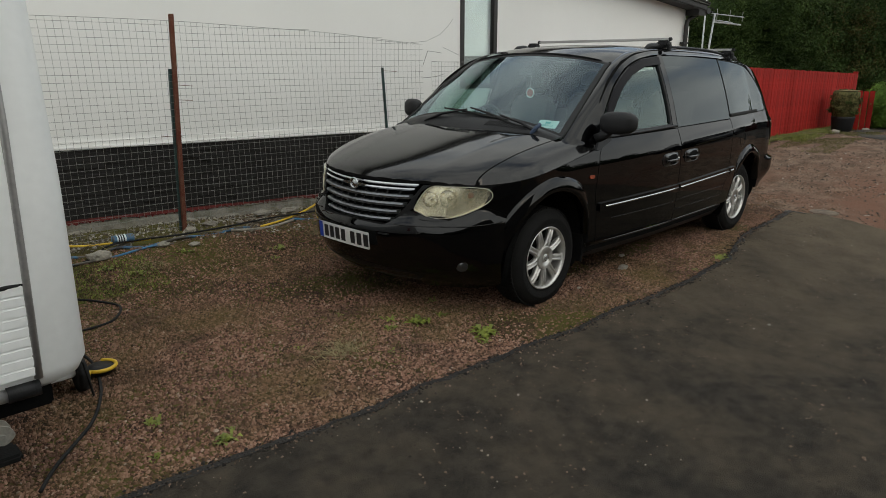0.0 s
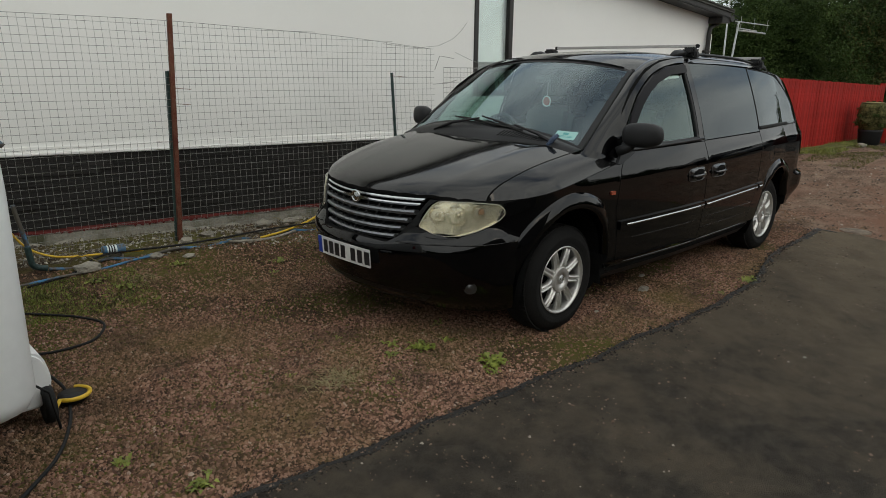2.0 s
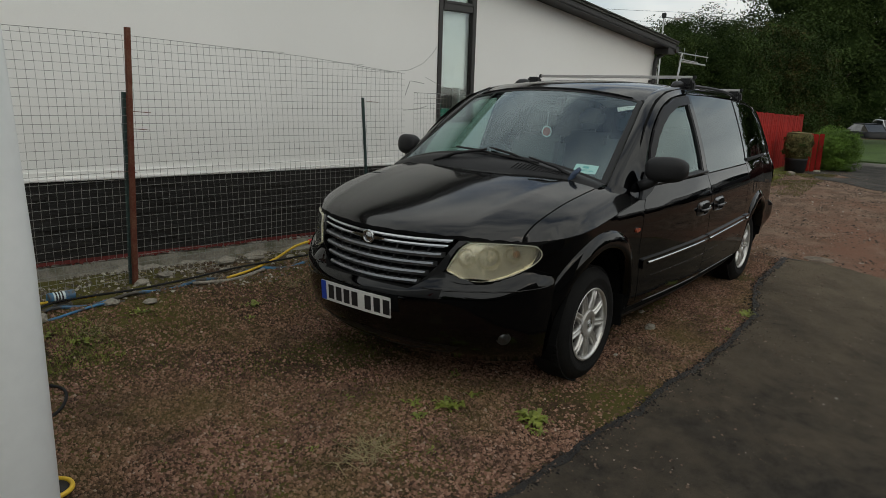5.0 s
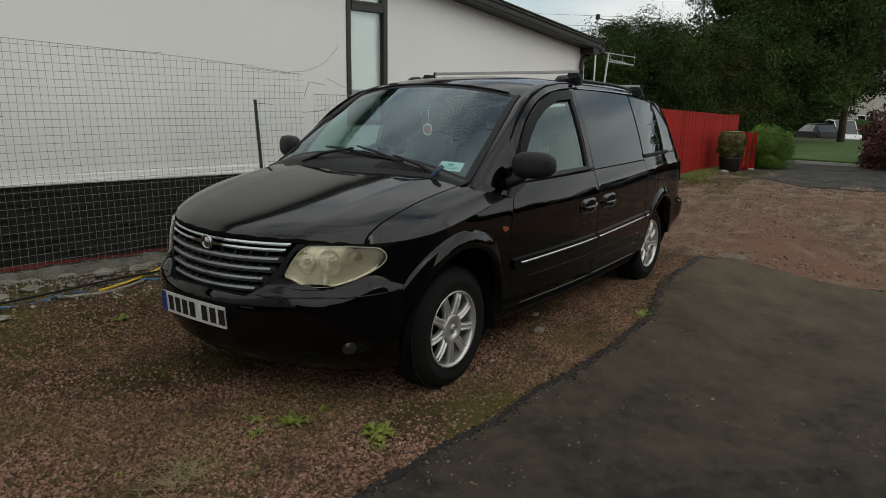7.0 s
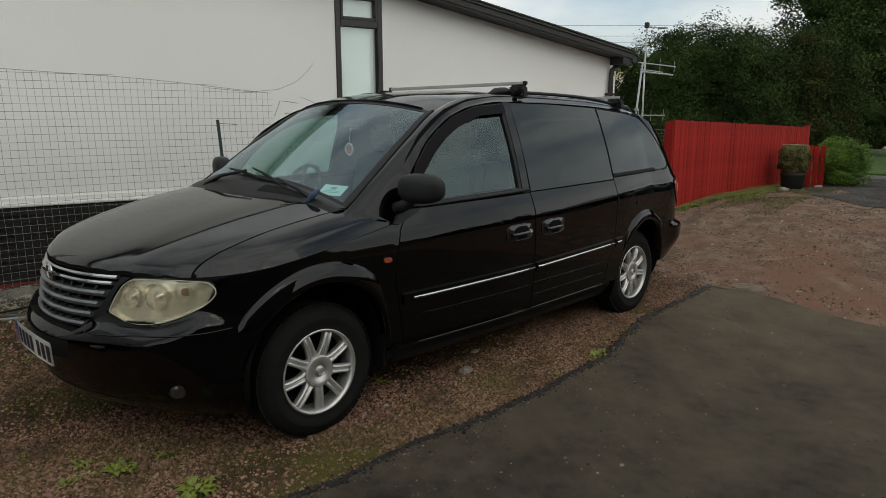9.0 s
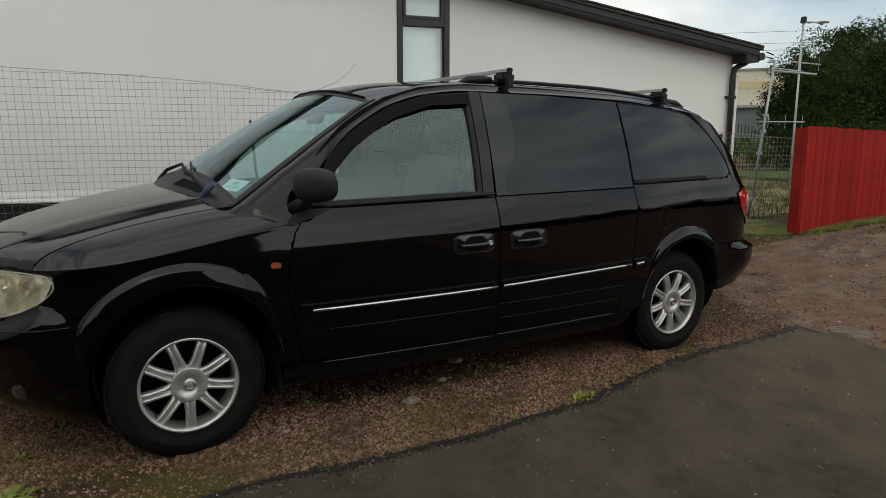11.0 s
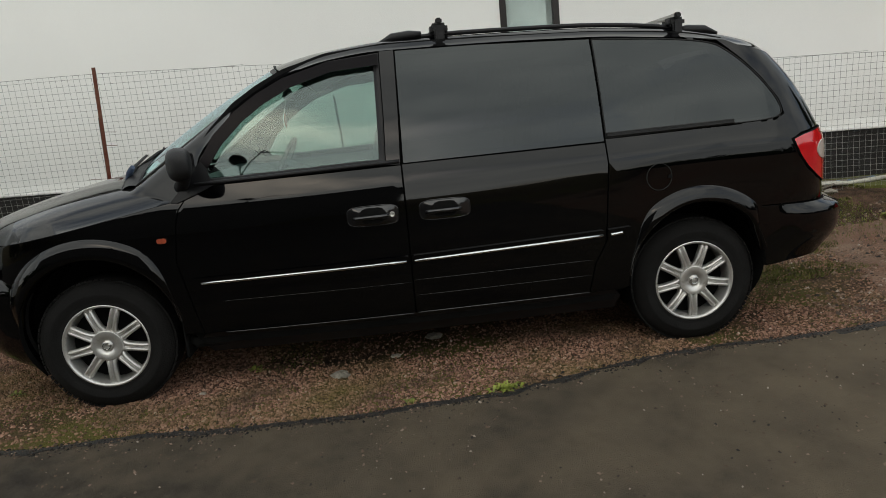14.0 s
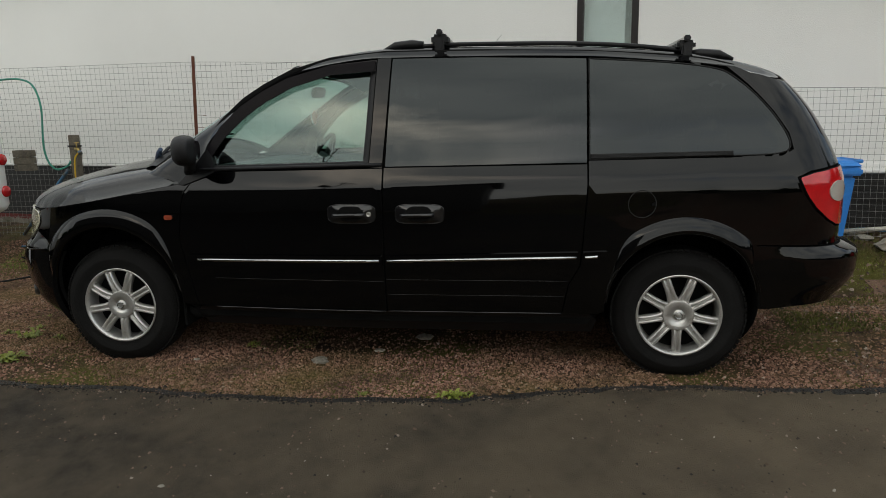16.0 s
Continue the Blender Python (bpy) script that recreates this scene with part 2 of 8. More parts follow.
def fill(bm, poly, cell, place, thick=None, mat=0, rim=None):
    """Fills a flat outline with cells and puts each corner in its place: place(u, v) gives the point, thick(u, v) the point behind it for a rim."""
    us, vs = [p[0] for p in poly], [p[1] for p in poly]
    cu, cv = cell if isinstance(cell, tuple) else (cell, cell)
    known, faces = {}, []

    def vert(p):
        k = (round(p[0], 5), round(p[1], 5))
        if k not in known:
            known[k] = bm.verts.new(place(*p))
        return known[k]
    for i in range(math.floor(min(us) / cu), math.floor(max(us) / cu) + 1):
        for j in range(math.floor(min(vs) / cv), math.floor(max(vs) / cv) + 1):
            c = clip_cell(poly, i * cu, (i + 1) * cu, j * cv, (j + 1) * cv)
            ring = []
            for p in c:
                v = vert(p)
                if v not in ring:
                    ring.append(v)
            if len(ring) > 2:
                try:
                    f = bm.faces.new(ring)
                    f.smooth, f.material_index = True, mat
                    faces.append(f)
                except ValueError:
                    pass
    if thick is not None:
        back = {}
        lookup = {v: k for k, v in known.items()}
        for e in {e for f in faces for e in f.edges if len(e.link_faces) == 1}:
            e.smooth = False
            a, b = e.verts
            for v in (a, b):
                if v not in back:
                    back[v] = bm.verts.new(thick(*lookup[v]))
            f = bm.faces.new((a, b, back[b], back[a]))
            f.material_index = mat if rim is None else rim
    return bm


# ---- materials ----
# base darkened to put the shade of the gaps between chips into the colour
M_GRAVEL = material("red_gravel", (0.040, 0.025, 0.015), 0.95, vary=0.45, scale=9, fine=120, bump=1.6, contrast=1.6, tint=(0.105, 0.060, 0.038), patch=(0.085, 0.078, 0.018), patch_at=(0.44, 0.58), patch_scale=0.9, spec=0.2)
M_HARD = material("compacted_hardcore", (0.13, 0.085, 0.058), 0.95, vary=0.4, scale=5, fine=90, bump=1.6, contrast=1.4, tint=(0.24, 0.165, 0.118), patch=(0.17, 0.090, 0.060), patch_at=(0.45, 0.62), patch_scale=0.6, spec=0.2)
M_ROAD = material("road_tarmac", (0.050, 0.047, 0.043), 0.9, vary=0.35, scale=2.2, fine=200, bump=1.2, contrast=1.6, tint=(0.085, 0.079, 0.070), spec=0.25, patch=(0.030, 0.029, 0.027), patch_at=(0.5, 0.62), patch_scale=0.5)
M_ASPHALT = material("asphalt", (0.034, 0.029, 0.0235), 0.9, vary=0.35, scale=11.0, fine=210, bump=1.9, contrast=1.3, tint=(0.068, 0.057, 0.044), patch=(0.150, 0.118, 0.080), patch_at=(0.30, 0.80), patch_scale=1.7, spec=0.22, patch_drift=(0.062, 0.055))
M_TAR = material("fresh_tar_edge", (0.014, 0.0125, 0.011), 0.6, vary=0.4, scale=14, fine=160, bump=1.5, spec=0.4)
M_RENDER = material("white_render", (0.82, 0.815, 0.79), 0.9, vary=0.035, scale=0.8, fine=150, bump=0.25, spec=0.2)
M_SLATE = material("dark_stone_cladding", (0.018, 0.016, 0.015), 0.7, vary=0.5, scale=8, fine=90, bump=0.8, per_piece=0.5, spec=0.35)
M_REDPAINT = material("red_masonry_paint", (0.14, 0.02, 0.016), 0.7, vary=0.3, scale=9, fine=70, bump=0.4)
M_CONCRETE = material("old_concrete", (0.27, 0.25, 0.21), 0.95, vary=0.3, scale=5, fine=60, bump=1.0, patch=(0.09, 0.09, 0.05), patch_at=(0.5, 0.65), patch_scale=3)
M_STONE = material("rubble_stone", (0.25, 0.23, 0.19), 0.95, vary=0.35, scale=9, fine=60, bump=1.0)
M_UPVC = material("dark_brown_upvc", (0.016, 0.013, 0.012), 0.35, vary=0.15, scale=3, fine=40, spec=0.5)
M_FASCIA = material("dark_fascia_boards", (0.013, 0.012, 0.011), 0.5, vary=0.25, scale=4, fine=50, bump=0.1)
M_TILE = material("grey_roof_tiles", (0.05, 0.052, 0.045), 0.85, vary=0.4, scale=5, fine=60, bump=0.6, per_piece=0.4)
M_PANE = thin_glass("window_glass", (0.95, 0.98, 0.97), base=0.09)
M_BLIND = material("pale_room", (0.74, 0.77, 0.76), 0.8, vary=0.12, scale=2, fine=20)
M_WIRE = material("galvanised_wire", (0.28, 0.28, 0.262), 0.6, metal=0.3, vary=0.3, scale=6, fine=80)
M_RUST = material("rusty_painted_steel", (0.20, 0.05, 0.03), 0.85, vary=0.5, scale=12, fine=90, bump=0.6, tint=(0.15, 0.07, 0.045), spec=0.2)
M_GREENSTEEL = material("dark_green_steel", (0.02, 0.045, 0.042), 0.6, vary=0.4, scale=14, fine=90, bump=0.3)
M_REDWOOD = material("red_stained_boards", (0.31, 0.021, 0.017), 0.8, vary=0.4, scale=3, fine=45, bump=0.5, per_piece=0.6, patch=(0.19, 0.024, 0.020), patch_at=(0.52, 0.70), patch_scale=2.4, spec=0.12)
M_BARK = material("bark", (0.07, 0.05, 0.035), 0.95, vary=0.4, scale=6, fine=40, bump=1.4)
M_LEAF = material("tree_leaves", (0.016, 0.033, 0.008), 0.75, vary=0.5, scale=0.9, fine=9, tint=(0.038, 0.065, 0.015), spec=0.10)
M_LEAF_PALE = material("pale_tree_leaves", (0.026, 0.046, 0.010), 0.75, vary=0.4, scale=0.9, fine=9, tint=(0.062, 0.094, 0.024), spec=0.12)
M_LEAF_RUST = material("browning_leaves", (0.036, 0.042, 0.011), 0.75, vary=0.4, scale=0.9, fine=9, tint=(0.075, 0.062, 0.018), spec=0.12)
M_HEDGE = material("hedge_leaves", (0.065, 0.135, 0.012), 0.6, vary=0.45, scale=4, fine=30, tint=(0.13, 0.235, 0.025), spec=0.3)
M_IVY = material("ivy_leaves", (0.040, 0.048, 0.014), 0.8, vary=0.5, scale=14, fine=40, tint=(0.15, 0.135, 0.055), spec=0.15)
M_COPPER = material("copper_leaves", (0.06, 0.012, 0.010), 0.6, vary=0.5, scale=4, fine=20, tint=(0.13, 0.03, 0.02))
M_GRASS = material("lawn", (0.036, 0.078, 0.005), 0.9, vary=0.4, scale=1.5, fine=40, bump=1.2, tint=(0.064, 0.120, 0.015))
M_DRYGRASS = material("rough_grass", (0.20, 0.19, 0.07), 0.9, vary=0.4, scale=1.3, fine=30, bump=1.2, tint=(0.36, 0.31, 0.14))
M_WEED = material("weed_leaves", (0.110, 0.138, 0.014), 0.6, vary=0.4, scale=9, fine=30, tint=(0.23, 0.265, 0.04))
M_STRAW = material("dry_stalks", (0.22, 0.18, 0.09), 0.9, vary=0.4, scale=9, fine=30)
M_MOSS = material("moss", (0.075, 0.082, 0.012), 0.95, vary=0.5, scale=7, fine=70, bump=1.2, tint=(0.135, 0.140, 0.026))
M_CARAVAN = material("white_caravan_panel", (0.86, 0.87, 0.86), 0.5, vary=0.03, scale=1.5, fine=30, coat=0.3)
M_ALU = material("aluminium_rail", (0.45, 0.44, 0.43), 0.4, metal=0.8, vary=0.15, scale=8, fine=60)
M_RUBBER = material("black_rubber", (0.012, 0.012, 0.012), 0.75, vary=0.3, scale=10, fine=90, bump=0.2, spec=0.3)
M_BLACKPL = material("black_plastic", (0.014, 0.014, 0.015), 0.5, vary=0.2, scale=8, fine=120, bump=0.15, spec=0.25)
M_YELLOW = material("yellow_plastic", (0.65, 0.42, 0.03), 0.5, vary=0.15, scale=8, fine=40)
M_BLUEPIPE = material("blue_pipe", (0.05, 0.19, 0.36), 0.6, vary=0.3, scale=6, fine=40, patch=(0.085, 0.075, 0.06), patch_at=(0.44, 0.54), patch_scale=5)
M_GREENHOSE = material("green_hose", (0.05, 0.28, 0.20), 0.5, vary=0.2, scale=6, fine=40)
M_BLUEBIN = material("blue_bin_plastic", (0.02, 0.20, 0.60), 0.5, vary=0.1, scale=4, fine=60, bump=0.1)
M_UPVCPALE = material("dirty_white_plastic", (0.48, 0.46, 0.40), 0.6, vary=0.25, scale=9, fine=60)
M_WOOD = material("weathered_timber", (0.15, 0.13, 0.10), 0.9, vary=0.35, scale=9, fine=60, bump=0.5)
M_BRASS = material("brass", (0.45, 0.33, 0.12), 0.4, metal=0.9, vary=0.2, scale=20, fine=80)
M_POLE = material("galvanised_pole", (0.42, 0.43, 0.43), 0.5, metal=0.5, vary=0.15, scale=6, fine=60)
M_IRON = material("black_iron", (0.012, 0.012, 0.013), 0.5, vary=0.2, scale=8, fine=50)
M_CREAM = material("cream_sheeting", (0.62, 0.58, 0.47), 0.7, vary=0.06, scale=0.3, fine=4)
M_YELLOWBAND = material("pale_yellow_sheeting", (0.58, 0.50, 0.28), 0.7, vary=0.06, scale=0.3, fine=4)
M_GREYGREEN = material("grey_green_sheeting", (0.13, 0.16, 0.15), 0.6, vary=0.1, scale=0.3, fine=4)
M_DRAIN = material("stained_drain_concrete", (0.17, 0.135, 0.10), 0.95, vary=0.3, scale=9, fine=60, bump=0.8, patch=(0.10, 0.075, 0.055), patch_at=(0.45, 0.6), patch_scale=8)
M_KERB = material("kerb_concrete", (0.30, 0.29, 0.27), 0.9, vary=0.2, scale=4, fine=50, bump=0.5)
M_SKIN = material("distant_houses", (0.45, 0.42, 0.38), 0.9, vary=0.1, scale=0.5, fine=8)

# the van
M_HANDLE = material("gloss_black_handle", (0.004, 0.004, 0.005), 0.30, vary=0.15, scale=8, fine=150, coat=1.0, spec=0.2, coat_rough=0.05)
M_PAINT = material("black_car_paint", (0.0009, 0.0009, 0.0012), 0.5, vary=0.15, scale=3, fine=300, coat=1.0, spec=0.0, coat_rough=0.04, coat_ior=1.41)
M_PAINTTOP = material("dusty_black_car_paint", (0.0035, 0.0035, 0.0035), 0.6, vary=0.4, scale=5, fine=260, coat=0.9, spec=0.02, coat_rough=0.07)
M_TRIM = material("black_car_trim", (0.008, 0.008, 0.009), 0.42, vary=0.2, scale=8, fine=150, bump=0.1, spec=0.25)
M_VISOR = material("smoked_visor", (0.006, 0.005, 0.006), 0.22, vary=0.1, scale=8, fine=60, spec=0.07)
M_DARKIN = material("dark_wheel_housing", (0.006, 0.006, 0.006), 0.95, vary=0.3, scale=8, fine=60, spec=0.1)
M_TYRE = material("tyre_rubber", (0.0085, 0.0082, 0.008), 0.8, vary=0.3, scale=12, fine=140, bump=0.3, spec=0.16)
M_ALLOY = material("silver_alloy", (0.56, 0.55, 0.53), 0.34, metal=0.72, vary=0.10, scale=9, fine=160, patch=(0.30, 0.27, 0.23), patch_at=(0.58, 0.78), patch_scale=22)
M_CHROME = material("chrome", (0.52, 0.53, 0.54), 0.15, metal=1.0, vary=0.05, scale=8, fine=40)
M_GRILLE = material("grey_grille_bars", (0.20, 0.21, 0.22), 0.30, metal=0.75, vary=0.12, scale=8, fine=60)
M_LENS = glass("hazed_lens", (0.93, 0.91, 0.79), 0.07, see=0.94)
M_LENSRIM = material("cream_lens_rim", (0.40, 0.38, 0.30), 0.35, vary=0.15, scale=20, fine=120)
M_REFLECTOR = material("lamp_reflector", (0.78, 0.74, 0.60), 0.25, metal=0.75, vary=0.1, scale=14, fine=40)
M_DULLAMBER = material("dull_amber_bulb", (0.30, 0.17, 0.09), 0.4, vary=0.15, scale=40, fine=200)
M_AMBER = material("amber_lens", (0.30, 0.06, 0.03), 0.2, vary=0.15, scale=40, fine=200, coat=0.6)
M_REDLENS = material("red_lens", (0.50, 0.008, 0.012), 0.15, vary=0.15, scale=20, fine=180, coat=0.8)
M_FOG = material("smoky_fog_lens", (0.02, 0.02, 0.02), 0.3, vary=0.1, scale=20, fine=180, coat=0.8)
M_CLEARLENS = material("clear_lens_block", (0.42, 0.40, 0.36), 0.2, vary=0.1, scale=20, fine=180, coat=0.6)
M_FRONTGLASS = thin_glass("green_tint_glass", (0.42, 0.58, 0.52), rough=0.0, base=0.09, sheen=(0.84, 1.0, 0.98))
M_SCREEN = thin_glass("windscreen_glass", (0.60, 0.79, 0.75), base=0.095, sheen=(0.84, 1.0, 1.08))
M_PRIVACY = thin_glass("privacy_glass", (0.014, 0.0145, 0.0155), base=0.046)
M_FABRIC = material("grey_seat_cloth", (0.10, 0.105, 0.105), 0.9, vary=0.15, scale=10, fine=24)
M_DASH = material("dark_dashboard", (0.03, 0.032, 0.033), 0.6, vary=0.2, scale=8, fine=120, bump=0.2)
M_DASHPALE = material("grey_door_card", (0.16, 0.17, 0.17), 0.7, vary=0.15, scale=8, fine=120)
M_PLATE = material("white_number_plate", (0.74, 0.74, 0.72), 0.35, vary=0.05, scale=10, fine=60, coat=0.3)
M_PLATEBLUE = material("plate_blue_band", (0.01, 0.05, 0.36), 0.35, vary=0.05, scale=10, fine=60)
M_INK = material("black_print", (0.012, 0.012, 0.014), 0.5, vary=0.1, scale=10, fine=60)
M_PAPER = material("paper_white", (0.62, 0.70, 0.70), 0.7, vary=0.05, scale=10, fine=60)
M_TEAL = material("teal_print", (0.16, 0.42, 0.42), 0.7, vary=0.1, scale=20, fine=60)
M_BLUEGREY = material("faded_blue_rag", (0.035, 0.055, 0.10), 0.7, vary=0.4, scale=20, fine=80)
M_BADGERED = material("red_pendant", (0.45, 0.12, 0.09), 0.6, vary=0.15, scale=20, fine=80)
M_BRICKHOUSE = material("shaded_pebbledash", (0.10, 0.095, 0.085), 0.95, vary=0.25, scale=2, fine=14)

# ---- ground ----
def ground_z(x, y):
    """Level under the van, falling to the drive, rising to the building and towards the street."""
    far = step(3.6, 8.6, x)
    z = 0.40 * far
    z -= (0.11 * step(0.35, 1.6, -y) + 0.06 * step(1.5, 6.0, -y)) * (1 - far)
    z += (0.16 + 0.12 * step(2.0, 4.0, x)) * step(2.0 - 0.5 * step(2.0, 4.0, x), 3.1 - 0.9 * step(2.0, 4.0, x), y) * (1 - far)
    z -= 1.7 * step(25.0, 64.0, x)                      # the street falls away
    gap = 3.315 - 0.212 * (x - 2.997) - y                # to the building's wall
    z -= 0.20 * step(0.75, 0.25, gap) * (1 - step(2.5, 5.0, x))
    return z


def rough_z(x, y):
    n = noise.noise(Vector((x * 1.3, y * 1.3, 0.0))) * 0.018 + noise.noise(Vector((x * 5, y * 5, 3.0))) * 0.006
    near = 1 - step(9, 14, math.hypot(x, y))
    return ground_z(x, y) + n * near


def axis_steps(lo, hi, fine, reach):
    a = list(np.arange(lo, hi + 1e-6, fine))
    d, v = fine, hi
    while v < reach:
        d *= 1.35
        v += d
        a.append(v)
    d, v = fine, lo
    while v > -reach:
        d *= 1.35
        v -= d
        a.insert(0, v)
    return a


bm = bmesh.new()
gx, gy = axis_steps(-5, 12, 0.10, 900), axis_steps(-5, 5, 0.10, 900)
gv = [[bm.verts.new((x, y, rough_z(x, y))) for y in gy] for x in gx]
for i in range(len(gx) - 1):
    for j in range(len(gy) - 1):
        f = bm.faces.new((gv[i][j], gv[i + 1][j], gv[i + 1][j + 1], gv[i][j + 1]))
        f.smooth = True
whole("ground", bm, M_GRAVEL, "red gravel yard with mossy patches and loose chips", "ground", kind="structure")

drive_edge = spline([-9, -4.5, -2.8, -1.9, -1.2, -0.5, 0.3, 1.2, 1.8, 2.3, 2.8, 3.2, 4.25], [0.05, -0.10, -0.213, -0.30, -0.345, -0.39, -0.435, -0.462, -0.445, -0.35, -0.225, -0.182, -0.13])


def ragged(x, k=1.0):
    return k * (0.028 * noise.noise(Vector((x * 2.3, 0, 0))) + 0.018 * noise.noise(Vector((x * 9, 4, 0))) + 0.008 * noise.noise(Vector((x * 28, 9, 0))))


def sheet(name, poly, cell, lift, mat, label, category):
    b = bmesh.new()
    fill(b, poly, cell, lambda x, y: (x, y, rough_z(x, y) + lift), lambda x, y: (x, y, rough_z(x, y) - 0.03))
    return whole(name, b, mat, label, category, kind="structure")


hard = [(4.2 + 0.25 * noise.noise(Vector((0, y * 0.8, 3))) + 0.10 * noise.noise(Vector((0, y * 4, 3))) + 0.5 * step(0.0, 1.6, y), y) for y in np.arange(-8, 1.75, 0.12)]
sheet("yard", hard + [(6.6, 1.55), (9.5, 0.9), (10.6, 0.5), (10.5, -8)], 0.2, 0.005, M_HARD, "compacted tan hardcore yard with thin gravel", "yard")
xs = np.arange(-9, 4.22, 0.05)
edge = [(x, drive_edge(x) + ragged(x)) for x in xs]
end = [(4.25 + ragged(y, 1.5) + 0.02 * (y + 0.1), y) for y in np.arange(-0.12, -9, -0.08)]
sheet("driveway", edge + end + [(-9, -9)], 0.20, 0.010, M_ASPHALT, "dark worn asphalt driveway with a ragged edge", "driveway")
rim = edge + [(4.25 + ragged(y, 1.5) + 0.02 * (y + 0.1), y) for y in (-0.12, -0.2, -0.28)]
inner = [(x - (0.04 if x > 4.1 else 0), y - 0.034 - 0.034 * noise.noise(Vector((x * 6, 2, 1))) - 0.016 * noise.noise(Vector((x * 23, 2, 1))) - (0.03 * step(3.2, 4.2, x))) for x, y in rim]
sheet("tar_edge", rim + inner[::-1], 0.10, 0.013, M_TAR, "black tar seam along the driveway edge", "tar seam")

# the street end: tarmac, kerb and lawn
sheet("street_apron", [(9.3, 0.55), (10.3, 0.85), (13.0, 0.75), (13.3, 0.2), (13.0, -1.2), (14, -3), (30, -4.5), (30, -9), (9.6, -3.4), (8.2, -1.2), (8.35, -0.4)], 0.8, 0.012, M_ROAD, "grey tarmac road mouth at the end of the yard", "road")
b = bmesh.new()
for k in range(8):
    box(b, (13.05 - 0.02 * k, 0.76 - 0.30 * k, 0.30), (13.17 - 0.02 * k, 1.055 - 0.30 * k, 0.47), 0.01)
whole("kerb", b, M_KERB, "low concrete kerb beside the lawn", "kerb", kind="structure")
sheet("lawn", [(13.15, 1.1), (13.1, 0.6), (12.95, -1.3), (14.5, -1.7), (22, -1.5), (24.5, 0.4), (24.5, 9), (13.5, 9)], 1.5, 0.10, M_GRASS, "mown green lawn beyond the kerb", "lawn")
sheet("field", [(7.1, 2.4), (13, 2.0), (15.2, 4), (15.2, 60), (-20, 60), (-20, 9.5), (7.5, 9.5), (7.1, 3.6)], 1.0, 0.03, M_DRYGRASS, "rough dry grass field behind the building", "field")
sheet("grass_verge", [(5.6, 2.2), (7.2, 1.45), (9.4, 1.15), (11.6, 0.9), (11.8, 1.3), (7.2, 1.75), (6.9, 2.6), (5.5, 2.9)], 0.15, 0.025, M_MOSS, "thin mossy grass strip at the foot of the fence", "grass")

# ---- building ----
WALL_O = Vector((2.997, 3.315, 0))
WALL_D = Vector((1, -0.212, 0)).normalized()
WALL_N = Vector((-0.212, -1, 0)).normalized()       # out of the wall, towards the yard
WALL_L0, WALL_L1 = -9.5, 3.88                        # along the wall from the window's middle


def wp(l, out, z):
    """A point l metres along the gable wall, out metres proud of it, z high."""
    return WALL_O + WALL_D * l + WALL_N * out + Vector((0, 0, z))


def wall_box(b, l0, l1, o0, o1, z0, z1, bevel=0.0, mat=0):
    m = Matrix.Identity(4)
    m.col[0][:3], m.col[1][:3], m.col[3][:3] = WALL_D, -WALL_N, WALL_O
    box(b, (l0, -o1, z0), (l1, -o0, z1), bevel, m, mat)


def verge_z(l):
    """The underside of the sloping verge; it peaks at the ridge."""
    ridge = -4.6
    return 2.335 + 0.156 * (WALL_L1 - l) if l > ridge else 2.335 + 0.156 * (WALL_L1 - ridge) - 0.156 * (ridge - l)


def wall_poly(b, pts, o0, o1, mat=0):
    n = len(pts)
    A = [b.verts.new(wp(l, o1, z)) for l, z in pts]
    B = [b.verts.new(wp(l, o0, z)) for l, z in pts]
    for f in (A[::-1], B, *([A[i], A[(i + 1) % n], B[(i + 1) % n], B[i]] for i in range(n))):
        b.faces.new(f).material_index = mat
    bmesh.ops.recalc_face_normals(b, faces=b.faces[:])


house = thing("building", wp(0, 0, 0), "single-storey white rendered building with a dark stone plinth and low-pitched roof", "building")
W0, W1, WZ0, WZ1 = -0.293, 0.270, 1.265, 2.88
b = bmesh.new()
ridge = -4.6
wall_poly(b, [(WALL_L0, -0.3), (W0, -0.3), (W0, verge_z(W0) + 0.05), (ridge, verge_z(ridge) + 0.05), (WALL_L0, verge_z(WALL_L0) + 0.05)], -0.25, 0)
wall_poly(b, [(W1, -0.3), (WALL_L1, -0.3), (WALL_L1, verge_z(WALL_L1) + 0.05), (W1, verge_z(W1) + 0.05)], -0.25, 0)
wall_box(b, W0, W1, -0.25, 0, -0.3, WZ0)
wall_poly(b, [(W0, WZ1), (W1, WZ1), (W1, verge_z(W1) + 0.05), (W0, verge_z(W0) + 0.05)], -0.25, 0)
part("wall", b, M_RENDER, house)
b = bmesh.new()                                       # the other walls
wall_box(b, WALL_L1 - 0.25, WALL_L1, -9, -0.25, -0.3, 2.3)
wall_box(b, WALL_L0, WALL_L0 + 0.25, -9, -0.25, -0.3, 2.3)
wall_box(b, WALL_L0 + 0.25, WALL_L1 - 0.25, -9, -8.75, -0.3, 2.3)
part("side_wall", b, M_RENDER, house)
b = bmesh.new()                                       # bell-cast drip above the plinth
wall_poly(b, [(WALL_L0, 0.80), (WALL_L1 + 0.03, 0.80), (WALL_L1 + 0.03, 0.83), (WALL_L0, 0.83)], 0.0, 0.045)
bmesh.ops.bevel(b, geom=b.edges[:], offset=0.008, segments=2, affect="EDGES")
wall_poly(b, [(WALL_L0, 0.83), (WALL_L1 + 0.02, 0.83), (WALL_L1 + 0.02, 0.875), (WALL_L0, 0.875)], 0.0, 0.022)
part("render_drip", b, M_RENDER, house)
b = bmesh.new()
